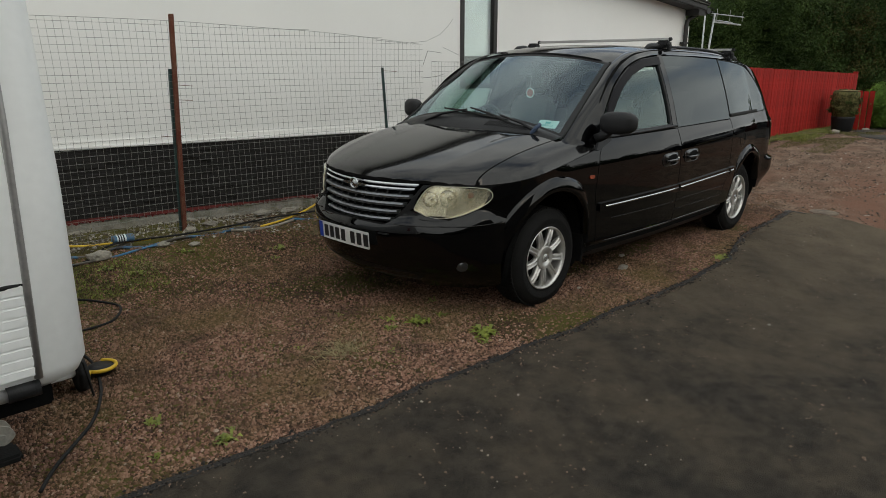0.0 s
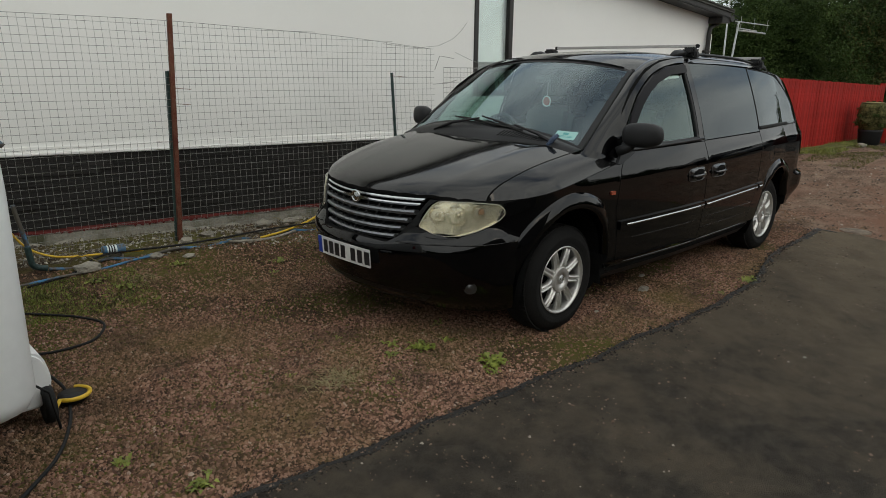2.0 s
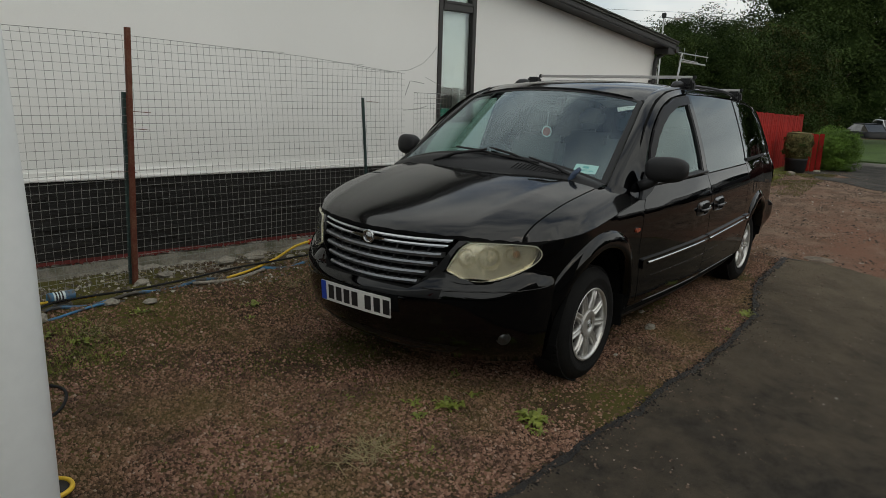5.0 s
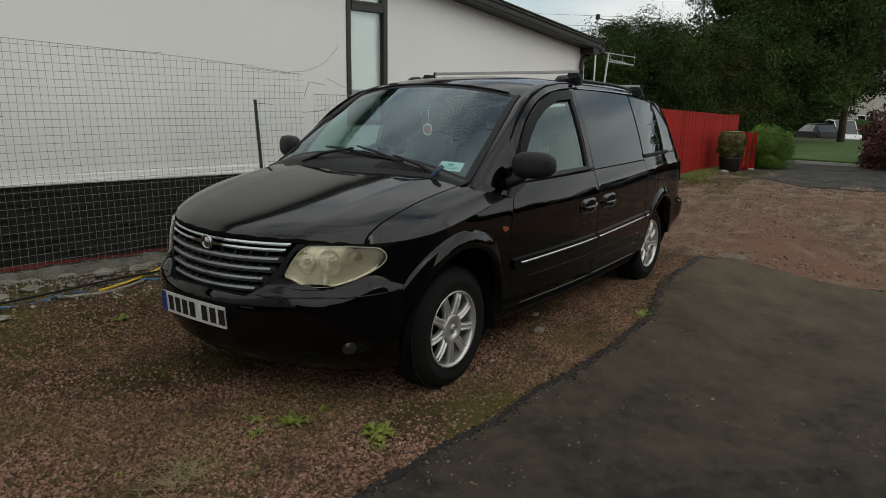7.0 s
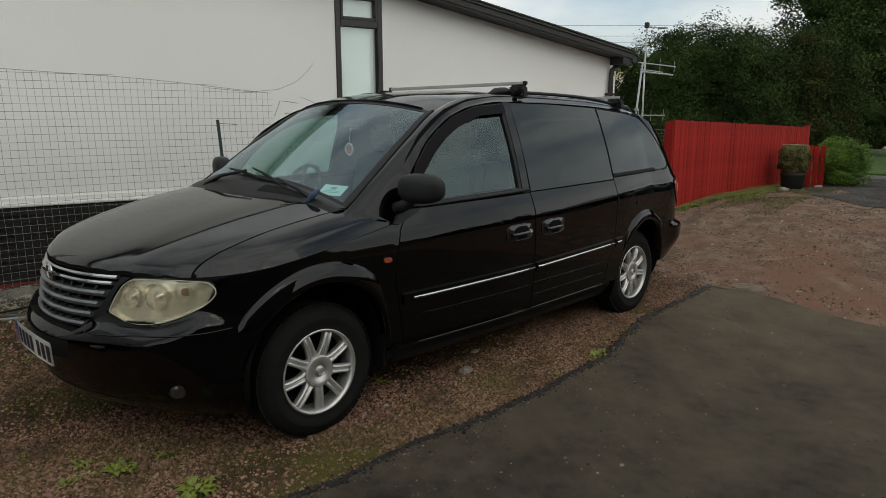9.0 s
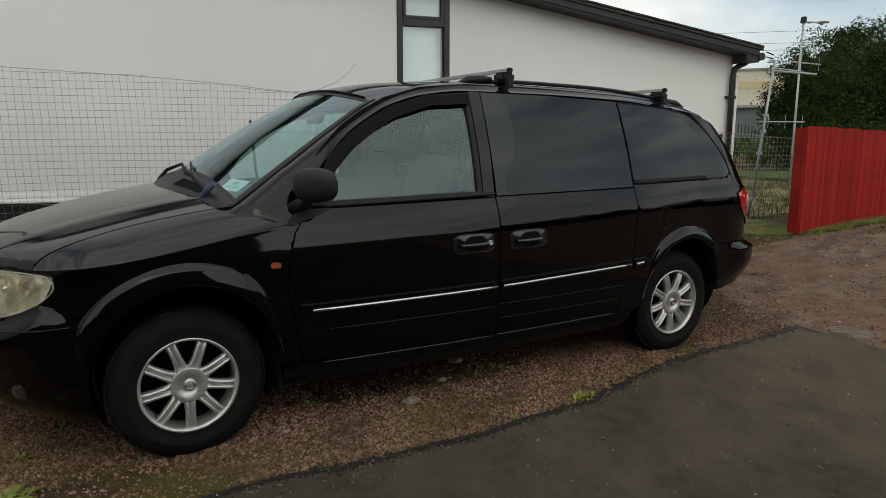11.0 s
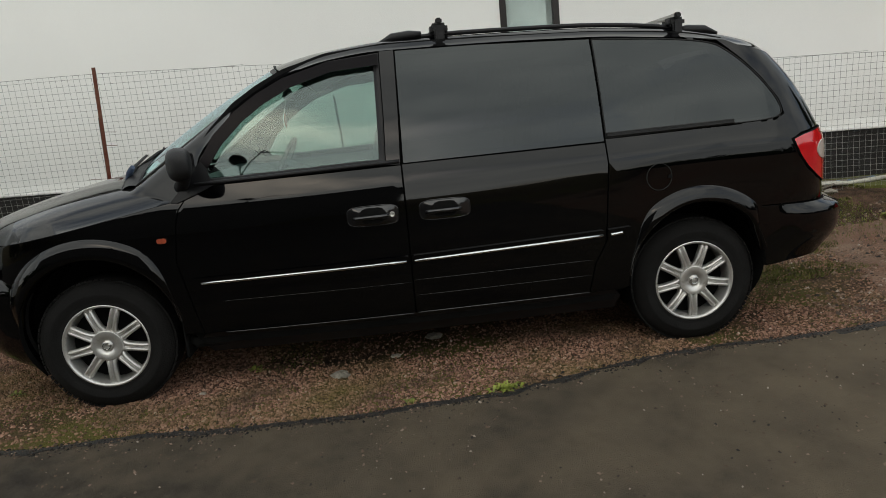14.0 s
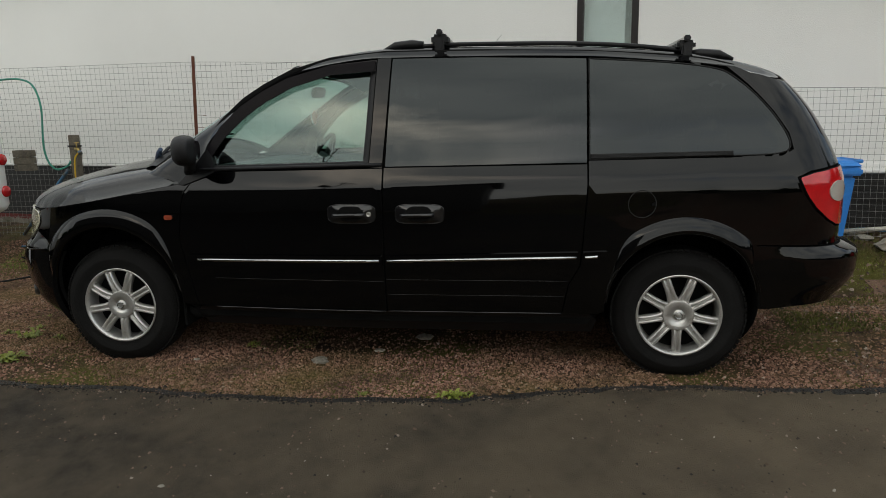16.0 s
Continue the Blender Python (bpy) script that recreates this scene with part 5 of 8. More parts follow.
def grid_surface(bm_, place, n, m):
    vs = [[bm_.verts.new(place(i / n, j / m)) for j in range(m + 1)] for i in range(n + 1)]
    for i in range(n):
        for j in range(m):
            f = bm_.faces.new((vs[i][j], vs[i + 1][j], vs[i + 1][j + 1], vs[i][j + 1]))
            f.smooth = True
    return vs


# cowl: dark plastic tray with a grille, below the glass
b = bmesh.new()


def screen_foot(q):
    """Where the visible glass starts, above the cowl."""
    return 0.17 * (1 - abs(q) ** 3) + 0.006


cowl_x = spline([0.0, 0.25, 0.5, 0.70, 0.785], [0.04, 0.055, 0.105, 0.15, 0.17])


def cowl_pt(u, v):
    """From the bonnet's rear edge (v 0) up to the foot of the windscreen (v 1)."""
    q = 2 * u - 1
    h = 0.795 * q
    x = cowl_x(abs(h) if abs(h) < 0.785 else 0.785) - 0.006
    p = Vector((x, MID - h, hood_z(x, h) - 0.004))
    return p.lerp(screen_pt(screen_foot(q), q, 0.003), v) + Vector((-0.3, 0, 0.8)) * (0.014 * math.sin(math.pi * v))


grid_surface(b, cowl_pt, 40, 8)
bmesh.ops.recalc_face_normals(b, faces=b.faces[:])
cowl_tray = part("cowl_tray", b, M_TRIM, van, "grey-black plastic cowl below the windscreen")
for k in range(14):
    b = bmesh.new()
    h = 0.26 + k * 0.024
    x = cowl_x(h) + 0.06
    u = 0.5 + 0.5 * h / 0.795
    tube(b, [cowl_pt(u, 0.25) + Vector((0, 0, 0.003)), cowl_pt(u + 0.012, 0.62) + Vector((0, 0, 0.003))], 0.0035, 4)
    part("vent_rib", b, M_BLACKPL, cowl_tray)

b = bmesh.new()
grid_surface(b, lambda u, v: screen_pt(screen_foot((v * 2 - 1) * 0.985) + u * (0.996 - screen_foot((v * 2 - 1) * 0.985)), (v * 2 - 1) * 0.985), 16, 24)
bmesh.ops.recalc_face_normals(b, faces=b.faces[:])
screen = part("windscreen", b, M_SCREEN, van)
screen.visible_shadow = False
b = bmesh.new()                                      # black printed border
for q0, q1 in ((-1, -0.955), (0.955, 1)):
    grid_surface(b, lambda u, v: screen_pt(u, q0 + (q1 - q0) * v, 0.002), 16, 3)
grid_surface(b, lambda u, v: screen_pt(screen_foot(v * 2 - 1) + u * 0.03 - 0.008, v * 2 - 1, 0.002), 3, 24)
grid_surface(b, lambda u, v: screen_pt(0.978 + 0.03 * u, v * 2 - 1, 0.002), 2, 24)
part("screen_border", b, M_TRIM, screen)

roof_mid = spline([0.90, 1.15, 1.6, 2.4, 3.0, 3.4, 3.62], [1.648, 1.697, 1.725, 1.711, 1.668, 1.590, 1.515])


def roof_pt(u, v):
    q = v * 2 - 1
    xa, xc = 0.99 + (3.48 - 0.99) * u, 0.902 + (3.50 - 0.902) * u
    k = abs(q) ** 2.2
    return Vector((xc + (xa - xc) * k, MID - A_H(xa) * q, roof_mid(xc) + (A_Z(xa) - roof_mid(xc)) * abs(q) ** 2.6))


b = bmesh.new()
grid_surface(b, roof_pt, 40, 24)
bmesh.ops.recalc_face_normals(b, faces=b.faces[:])
part("roof", b, M_PAINTTOP, van)
for fl in (1, -1):
    b = bmesh.new()

    def strip(u, v):
        xa = 0.25 + (3.48 - 0.25) * u
        a = Vector((xa, MID - fl * A_H(xa), A_Z(xa)))
        s = AB(xa)
        e = S(s, B_Z(s), 0, fl)
        p = a.lerp(e, v)
        bulge = 6.75 * v * (1 - v) ** 2 * (a - e).length * 0.13
        return p + Vector((-0.25 if xa < 1.0 else 0, -fl * 0.75, 0.75)).normalized() * bulge
    grid_surface(b, strip, 70, 8)
    if fl < 0:
        bmesh.ops.reverse_faces(b, faces=b.faces[:])
    part("roof_side", b, M_PAINT, van, "black windscreen pillar and roof edge")
for fl in (1, -1):
    b = bmesh.new()

    def foot(u, v):
        a, e = Vector((0.25, MID - fl * 0.815, 1.090)), S(0.47, 1.0, 0, fl)
        p = a.lerp(e, u) + Vector((-0.25, -fl * 0.75, 0.75)).normalized() * (6.75 * u * (1 - u) ** 2 * (a - e).length * 0.13)
        h = abs(p.y - MID)
        x = p.x - 0.09 * (1 - u)
        q = Vector((x, p.y, min(hood_z(x, min(h, hood_edge_h(x))), p.z) - 0.004))
        return p.lerp(q, v) - Vector((0, 0, 0.006 * math.sin(math.pi * v) * (1 - u)))
    grid_surface(b, foot, 12, 6)
    if fl > 0:
        bmesh.ops.reverse_faces(b, faces=b.faces[:])
    part("pillar_foot", b, M_PAINT, van)
# a dark seam between glass and pillar
for fl in (1, -1):
    b = bmesh.new()
    tube(b, [Vector((x, MID - fl * (A_H(x) - 0.002), A_Z(x) + 0.003)) for x in np.linspace(0.25, 1.0, 14)] + [roof_pt(0.003, 0.5 - fl * 0.5 * q) + Vector((-0.006, 0, 0.001)) for q in (0.9, 0.75, 0.5, 0.25, 0.0)], 0.006, 6)
    part("screen_seal", b, M_RUBBER, van)

# ---- side windows ----
# black frame behind the panes, with the openings cut by laying strips
def ribbon(name, inner, outer, mat, fl, out=0.002, back=-0.015, parent=None, label=""):
    b = bmesh.new()
    n = len(inner)
    A = [b.verts.new(S(*p, out, fl)) for p in inner]
    B = [b.verts.new(S(*p, out, fl)) for p in outer]
    C = [b.verts.new(S(*p, back, fl)) for p in inner]
    for i in range(n):
        j = (i + 1) % n
        b.faces.new((A[i], A[j], B[j], B[i])).smooth = True
        b.faces.new((A[i], C[i], C[j], A[j]))
    bmesh.ops.recalc_face_normals(b, faces=b.faces[:])
    return part(name, b, mat, parent or van, label)


def inset_pair(outer, d):
    o = dense(outer, 0.05)
    return shrink(o, d), o


door_win = [(0.545, BELT - 0.012), (1.47, BELT + 0.008), (1.482, 1.30), (1.492, 1.628), (1.24, 1.606), (1.03, 1.548), (0.90, 1.483), (0.79, 1.413), (0.68, 1.308), (0.595, 1.20)]
glass_in, glass_out = inset_pair(door_win, 0.028)
slide_win = [(1.558, BELT + 0.008), (2.552, 1.104), (2.552, 1.606), (2.0, 1.626), (1.575, 1.630), (1.565, 1.3)]
q_in, q_out = inset_pair(qtr_glass, 0.012)
s_in, s_out = inset_pair(slide_win, 0.010)
for fl in (1, -1):
    ribbon("window_frame", glass_in, glass_out, M_TRIM, fl)
    b = bmesh.new()
    fill(b, glass_in, 0.06, lambda s, z: S(s, z, -0.010, fl))
    g = part("door_glass", b, M_FRONTGLASS, van, "pale green side glass")
    g.visible_shadow = False
    b = bmesh.new()
    fill(b, dense(slide_win, 0.08), 0.06, lambda s, z: S(s, z, 0.001, fl), lambda s, z: S(s, z, -0.006, fl))
    part("sliding_door_glass", b, M_PRIVACY, van, "dark privacy glass")
    b = bmesh.new()
    fill(b, dense(qtr_glass, 0.05), 0.05, lambda s, z: S(s, z, 0.001, fl), lambda s, z: S(s, z, -0.006, fl))
    part("rear_side_glass", b, M_PRIVACY, van, "dark privacy glass")
    b = bmesh.new()
    tube(b, [S(u, v, 0.002, fl) for u, v in dense(qtr_glass, 0.02)], 0.0036, 6, close=True)
    part("glass_seal", b, M_RUBBER, van)
    # pillar between door and sliding door, and the thin bars above the panes
    b = bmesh.new()
    fill(b, dense([(1.475, BELT + 0.006), (1.541, BELT + 0.004), (1.555, 1.3), (1.568, 1.634), (1.497, 1.634), (1.487, 1.30)], 0.1), 0.05, lambda s, z: S(s, z, 0.004, fl), lambda s, z: S(s, z, -0.01, fl))
    part("door_pillar", b, M_PAINT, van)
    # smoked wind deflector along the top of the front window
    defl = [(0.60, 1.19), (0.665, 1.30), (0.775, 1.405), (0.885, 1.478), (1.02, 1.545), (1.235, 1.602), (1.488, 1.622), (1.486, 1.568), (1.25, 1.553), (1.05, 1.495), (0.92, 1.43), (0.81, 1.355), (0.70, 1.25), (0.63, 1.15)]
    b = bmesh.new()
    fill(b, dense(defl, 0.04), 0.03, lambda s, z: S(s, z, 0.020, fl), lambda s, z: S(s, z, 0.008, fl))
    part("wind_deflector", b, M_VISOR, van, "dark smoked wind deflector")
    # mirror triangle
    b = bmesh.new()
    fill(b, dense([(0.440, 1.008), (0.470, 1.004), (0.600, 1.050), (0.645, 1.072), (0.612, 1.195), (0.585, 1.180), (0.515, 1.090)], 0.05), 0.03, lambda s, z: S(s, z, 0.008, fl), lambda s, z: S(s, z, -0.01, fl))
    part("mirror_base", b, M_TRIM, van)
    # waist seal
    b = bmesh.new()
    tube(b, [S(0.56 + k * 0.098, BELT - 0.004 + 0.0022 * k, 0.006, fl) for k in range(11)], 0.010, 8)
    part("waist_seal", b, M_TRIM, van)
    # track slot under the rear side glass
    b = bmesh.new()
    for dz in (-0.006, 0.0, 0.006):
        tube(b, [S(*wrap(2.568 + 0.66 * k / 24, 1.132 + 0.008 * k / 24 + dz), 0.006 + 0.009 * k / 24, fl) for k in range(25)], 0.0062, 8)
    part("door_track", b, M_RUBBER, van)

# linings round the side windows, inside
for fl in (1, -1):
    for win, d in ((door_win, 0.030), (slide_win, 0.022), (qtr_glass, 0.022)):
        o = dense(win, 0.05)
        ribbon("window_lining", shrink(o, d), shrink(o, -0.045), M_DARKIN, fl, out=-0.028, back=-0.045)
b = bmesh.new()
grid_surface(b, lambda u, v: roof_pt(0.01 + 0.97 * u, 0.5 + (v - 0.5) * 1.12) - Vector((0, 0, 0.035)), 20, 14)
part("headliner", b, M_DASHPALE, van)

# lining of the tail and the roof edges, inside
for fl in (1, -1):
    b = bmesh.new()
    fill(b, [(3.75, 1.08), (3.80, 1.45), (LOWR, 1.50), (LOWR, 0.75), (3.75, 0.75)], 0.08, lambda s, z: S(s, z, -0.035, fl))
    part("tail_lining", b, M_DARKIN, van)

# inner shell that closes the gaps
for fl in (1, -1):
    b = bmesh.new()
    nose = [(XF - LF, 0.20), (s_at_x(-0.46, 0.5), 0.22), (s_at_x(-0.46, 0.6), 0.62), (s_at_x(-0.40, 0.7), 0.72), (s_at_x(-0.42, 0.8), 0.82), (s_at_h(0.60, 0.84), 0.845), (XF - LF, 0.85)]
    fill(b, nose, 0.08, lambda s, z: S(s, z, -0.075, fl))
    part("nose_shell", b, M_DARKIN, van)
for fl in (1, -1):
    b = bmesh.new()
    shell = [(XF + 0.08, 0.83), (0.46, 0.95), (0.56, 1.06), (2.56, 1.10), (3.6, 1.12), (3.8, 1.05), (3.9, 0.70), (3.5, 0.60)] + arc(ARCH_R[0], ARCH_R[1], 0.43, 30, 185, 14) + [(2.58, 0.28), (0.48, 0.28)] + arc(ARCH_F[0], ARCH_F[1], 0.43, -5, 120, 12)
    fill(b, shell, 0.12, lambda s, z: S(s, z, -0.035, fl))
    part("inner_shell", b, M_DASHPALE, van)
    b = bmesh.new()
    fill(b, shell, 0.12, lambda s, z: S(s, z, -0.027, fl))
    part("door_core", b, M_DARKIN, van)
b = bmesh.new()                                      # floor pan and engine block-off
box(b, (-0.62, MID - 0.62, 0.24), (3.35, MID + 0.62, 0.32), 0.02)
box(b, (0.40, MID - 0.90, 0.26), (2.62, MID + 0.90, 0.34), 0.02)
part("floor_pan", b, M_DARKIN, van)
b = bmesh.new()
box(b, (-0.72, MID - 0.50, 0.30), (-0.10, MID + 0.50, 0.82), 0.03)
part("engine_bay", b, M_DARKIN, van)

# ---- grille, badge, plate ----
b = bmesh.new()
gp = [(s_at_h(0.51, 0.8), 0.868), (s_at_h(0.42, 0.7), 0.70), (s_at_h(0.33, 0.65), 0.61), (XF - LF, 0.60), (XF - LF, 0.885)]
for fl in (1, -1):
    fill(b, gp, 0.05, lambda s, z: S(s, z, -0.045, fl))
grille = part("grille", b, M_DARKIN, van, "grey five-bar grille")
for k, z, hw in ((0, 0.632, 0.330), (1, 0.681, 0.366), (2, 0.730, 0.402), (3, 0.779, 0.436), (4, 0.826, 0.462), (4, 0.853, 0.478)):
    b = bmesh.new()
    rows = []
    top_bar = k == 4
    for j in range(-14, 15):
        h = hw * j / 14
        fl = 1 if h >= 0 else -1
        c = S(s_at_h(abs(h), z), z, -0.012, fl)
        dn = 0.012 * (1 - (h / hw) ** 2)
        hh = 0.0085 if top_bar else 0.0125
        rows.append([b.verts.new(c + Vector((dx, 0, dz - dn * 0.6))) for dx, dz in ((-0.012, hh * 0.2), (-0.004, hh), (0.03, hh), (0.03, -hh), (-0.004, -hh))])
    for p, q in zip(rows, rows[1:]):
        for i in range(5):
            b.faces.new((p[i], p[(i + 1) % 5], q[(i + 1) % 5], q[i]))
    b.faces.new(rows[0])
    b.faces.new(rows[-1][::-1])
    bmesh.ops.recalc_face_normals(b, faces=b.faces[:])
    part("grille_bar", b, M_CHROME if top_bar else M_GRILLE, grille, "slim chrome top bar" if top_bar else "")
for k in range(-4, 5):
    b = bmesh.new()
    h = 0.092 * k
    fl = 1 if h >= 0 else -1
    c0, c1 = S(s_at_h(abs(h) * 0.75, 0.63), 0.63, -0.012, fl), S(s_at_h(abs(h), 0.82), 0.82, -0.012, fl)
    tube(b, [c0 + Vector((0.012, 0, 0)), c1 + Vector((0.012, 0, 0))], 0.008, 6)
    part("grille_fin", b, M_TRIM, grille)
# painted surround between grille and lamps
for fl in (1, -1):
    sur = [(s_at_h(0.50, 0.86), 0.862), (s_at_h(0.59 * KL, 0.86), 0.861), (s_at_h(0.545 * KL, 0.82), 0.82), (s_at_h(0.520 * KL, 0.77), 0.77), (s_at_h(0.508 * KL, 0.71), 0.715), (s_at_h(0.42, 0.675), 0.678), (s_at_h(0.335, 0.625), 0.628), (s_at_h(0.345, 0.64), 0.640), (s_at_h(0.43, 0.74), 0.74)]
    b = bmesh.new()
    fill(b, shrink(dense(sur, 0.04), 0.002), 0.03, lambda s, z: S(s, z, 0.0, fl), lambda s, z: S(s, z, -0.05, fl))
    part("grille_surround", b, M_PAINT, van)
bc = S(XF - LF, 0.828, 0.0)
b = bmesh.new()
lathe(b, [(0.0, -0.012), (0.026, -0.010), (0.028, -0.004)], (0, 0, 0), "x", 24)
tube(b, [(-0.006, 0.036 * math.cos(t), 0.032 * math.sin(t)) for t in np.linspace(0, 2 * math.pi, 28)[:-1]], 0.007, 8, close=True)
for sgn in (1, -1):
    vs = [b.verts.new(p) for p in ((-0.008, sgn * 0.04, 0.012), (-0.006, sgn * 0.10, 0.008), (-0.004, sgn * 0.135, 0.002), (-0.006, sgn * 0.10, -0.004), (-0.008, sgn * 0.04, -0.010))]
    b.faces.new(vs)
bmesh.ops.transform(b, matrix=Matrix.Translation(bc + Vector((-0.004, 0, 0))), verts=b.verts)
part("badge", b, M_CHROME, grille, "plain oval chrome badge")

plate_x = nose_x(0.51) - 0.062
b = bmesh.new()
n = 10


def plate_pt(y, z, o=0.0):
    return Vector((plate_x + 0.12 * y * y - 0.06 * (z - 0.5) - o, MID + y, z))


grid_surface(b, lambda u, v: plate_pt(-0.26 + 0.52 * u, 0.448 + 0.111 * v, 0), 10, 2)
grid_surface(b, lambda u, v: plate_pt(-0.26 + 0.52 * u, 0.4485 + 0.110 * v, -0.006), 10, 2)
bmesh.ops.recalc_face_normals(b, faces=b.faces[:])
plate = part("number_plate", b, M_PLATE, van, "white front number plate with dark bars")
b = bmesh.new()
grid_surface(b, lambda u, v: plate_pt(0.26 - 0.042 * u, 0.450 + 0.107 * v, 0.0015), 2, 2)
part("blue_band", b, M_PLATEBLUE, plate)
cells = [0.198 - 0.062 * k for k in range(4)] + [0.198 - 0.062 * 4 - 0.035 - 0.064 * k for k in range(3)]
for y in cells:
    b = bmesh.new()
    grid_surface(b, lambda u, v: plate_pt(y - 0.045 * u, 0.464 + 0.079 * v, 0.0018), 2, 2)
    part("plate_bar", b, M_INK, plate)

# ---- headlamps ----
lamp = [(s_at_h(h, z), z) for h, z in lamp_low + [(h * KL, z) for h, z in [(0.886, 0.755), (0.904, 0.79), (0.900, 0.822), (0.875, 0.850), (0.80, 0.858), (0.70, 0.860), (0.60, 0.858), (0.565, 0.836), (0.528, 0.77)]]]
lamp = rounded(dense(lamp, 0.2), 0.030)
for fl in (1, -1):
    b = bmesh.new()
    fill(b, shrink(dense(lamp, 0.02), 0.003), 0.025, lambda s, z: S(s, z, 0.004, fl), lambda s, z: S(s, z, -0.02, fl))
    hl = part("headlamp", b, M_LENS, van, "cream hazed headlamp lens")
    hl.visible_shadow = False
    b = bmesh.new()
    tube(b, [S(u, v, 0.005, fl) for u, v in shrink(dense(lamp, 0.02), 0.005)], 0.0026, 6, close=True)
    part("lens_rim", b, M_LENSRIM, hl)
    b = bmesh.new()
    fill(b, dense(lamp, 0.03), 0.03, lambda s, z: S(s, z, -0.055, fl))
    fill(b, dense(lamp, 0.03), 0.2, lambda s, z: S(s, z, -0.054, fl), lambda s, z: S(s, z, -0.003, fl))
    part("lamp_bowl", b, M_REFLECTOR, hl)
    for h, z, r in ((0.556, 0.772, 0.050), (0.655, 0.775, 0.060), (0.745, 0.795, 0.040)):
        c = S(s_at_h(h, z), z, -0.035, fl)
        b = bmesh.new()
        lathe(b, [(r, -0.012), (r * 0.93, 0.0), (r * 0.62, 0.026), (r * 0.3, 0.036), (r * 0.28, 0.0), (0.0, -0.006)], (0, 0, 0), "x", 24)
        bmesh.ops.transform(b, matrix=Matrix.Translation(c) @ Matrix.Rotation(fl * 0.35 * (h - 0.4) * 3, 4, "Z"), verts=b.verts)
        part("reflector", b, M_REFLECTOR, hl)
    c = S(s_at_h(0.752, 0.80), 0.80, -0.026, fl)
    b = bmesh.new()
    box(b, c - Vector((0.02, 0.009, 0.016)), c + Vector((0.02, 0.009, 0.016)), 0.006)
    part("amber_bulb", b, M_DULLAMBER, hl)
    # washer pod on the bumper shelf
    b = bmesh.new()
    oval = [(s_at_h(0.59 + 0.085 * math.cos(t), 0.66), 0.662 + 0.013 * math.sin(t)) for t in np.linspace(0, 2 * math.pi, 24)[:-1]]
    fill(b, oval, 0.02, lambda s, z: S(s, z, bump_lift(s, z) + 0.007, fl), lambda s, z: S(s, z, bump_lift(s, z) - 0.01, fl))
    part("washer_cover", b, M_PAINT, van)

# crease along the bumper
for fl in (1, -1):
    b = bmesh.new()
    s0, s1 = s_at_x(-0.43, 0.63), s_at_h(0.36, 0.62)
    line = [(s0 + (s1 - s0) * k / 30, 0.640 - 0.024 * min(1.0, k / 14)) for k in range(31)]
    tube(b, [S(u, v, bump_lift(u, v) - 0.001, fl) for u, v in line], 0.0042, 8)
    part("bumper_crease", b, M_PAINT, van)

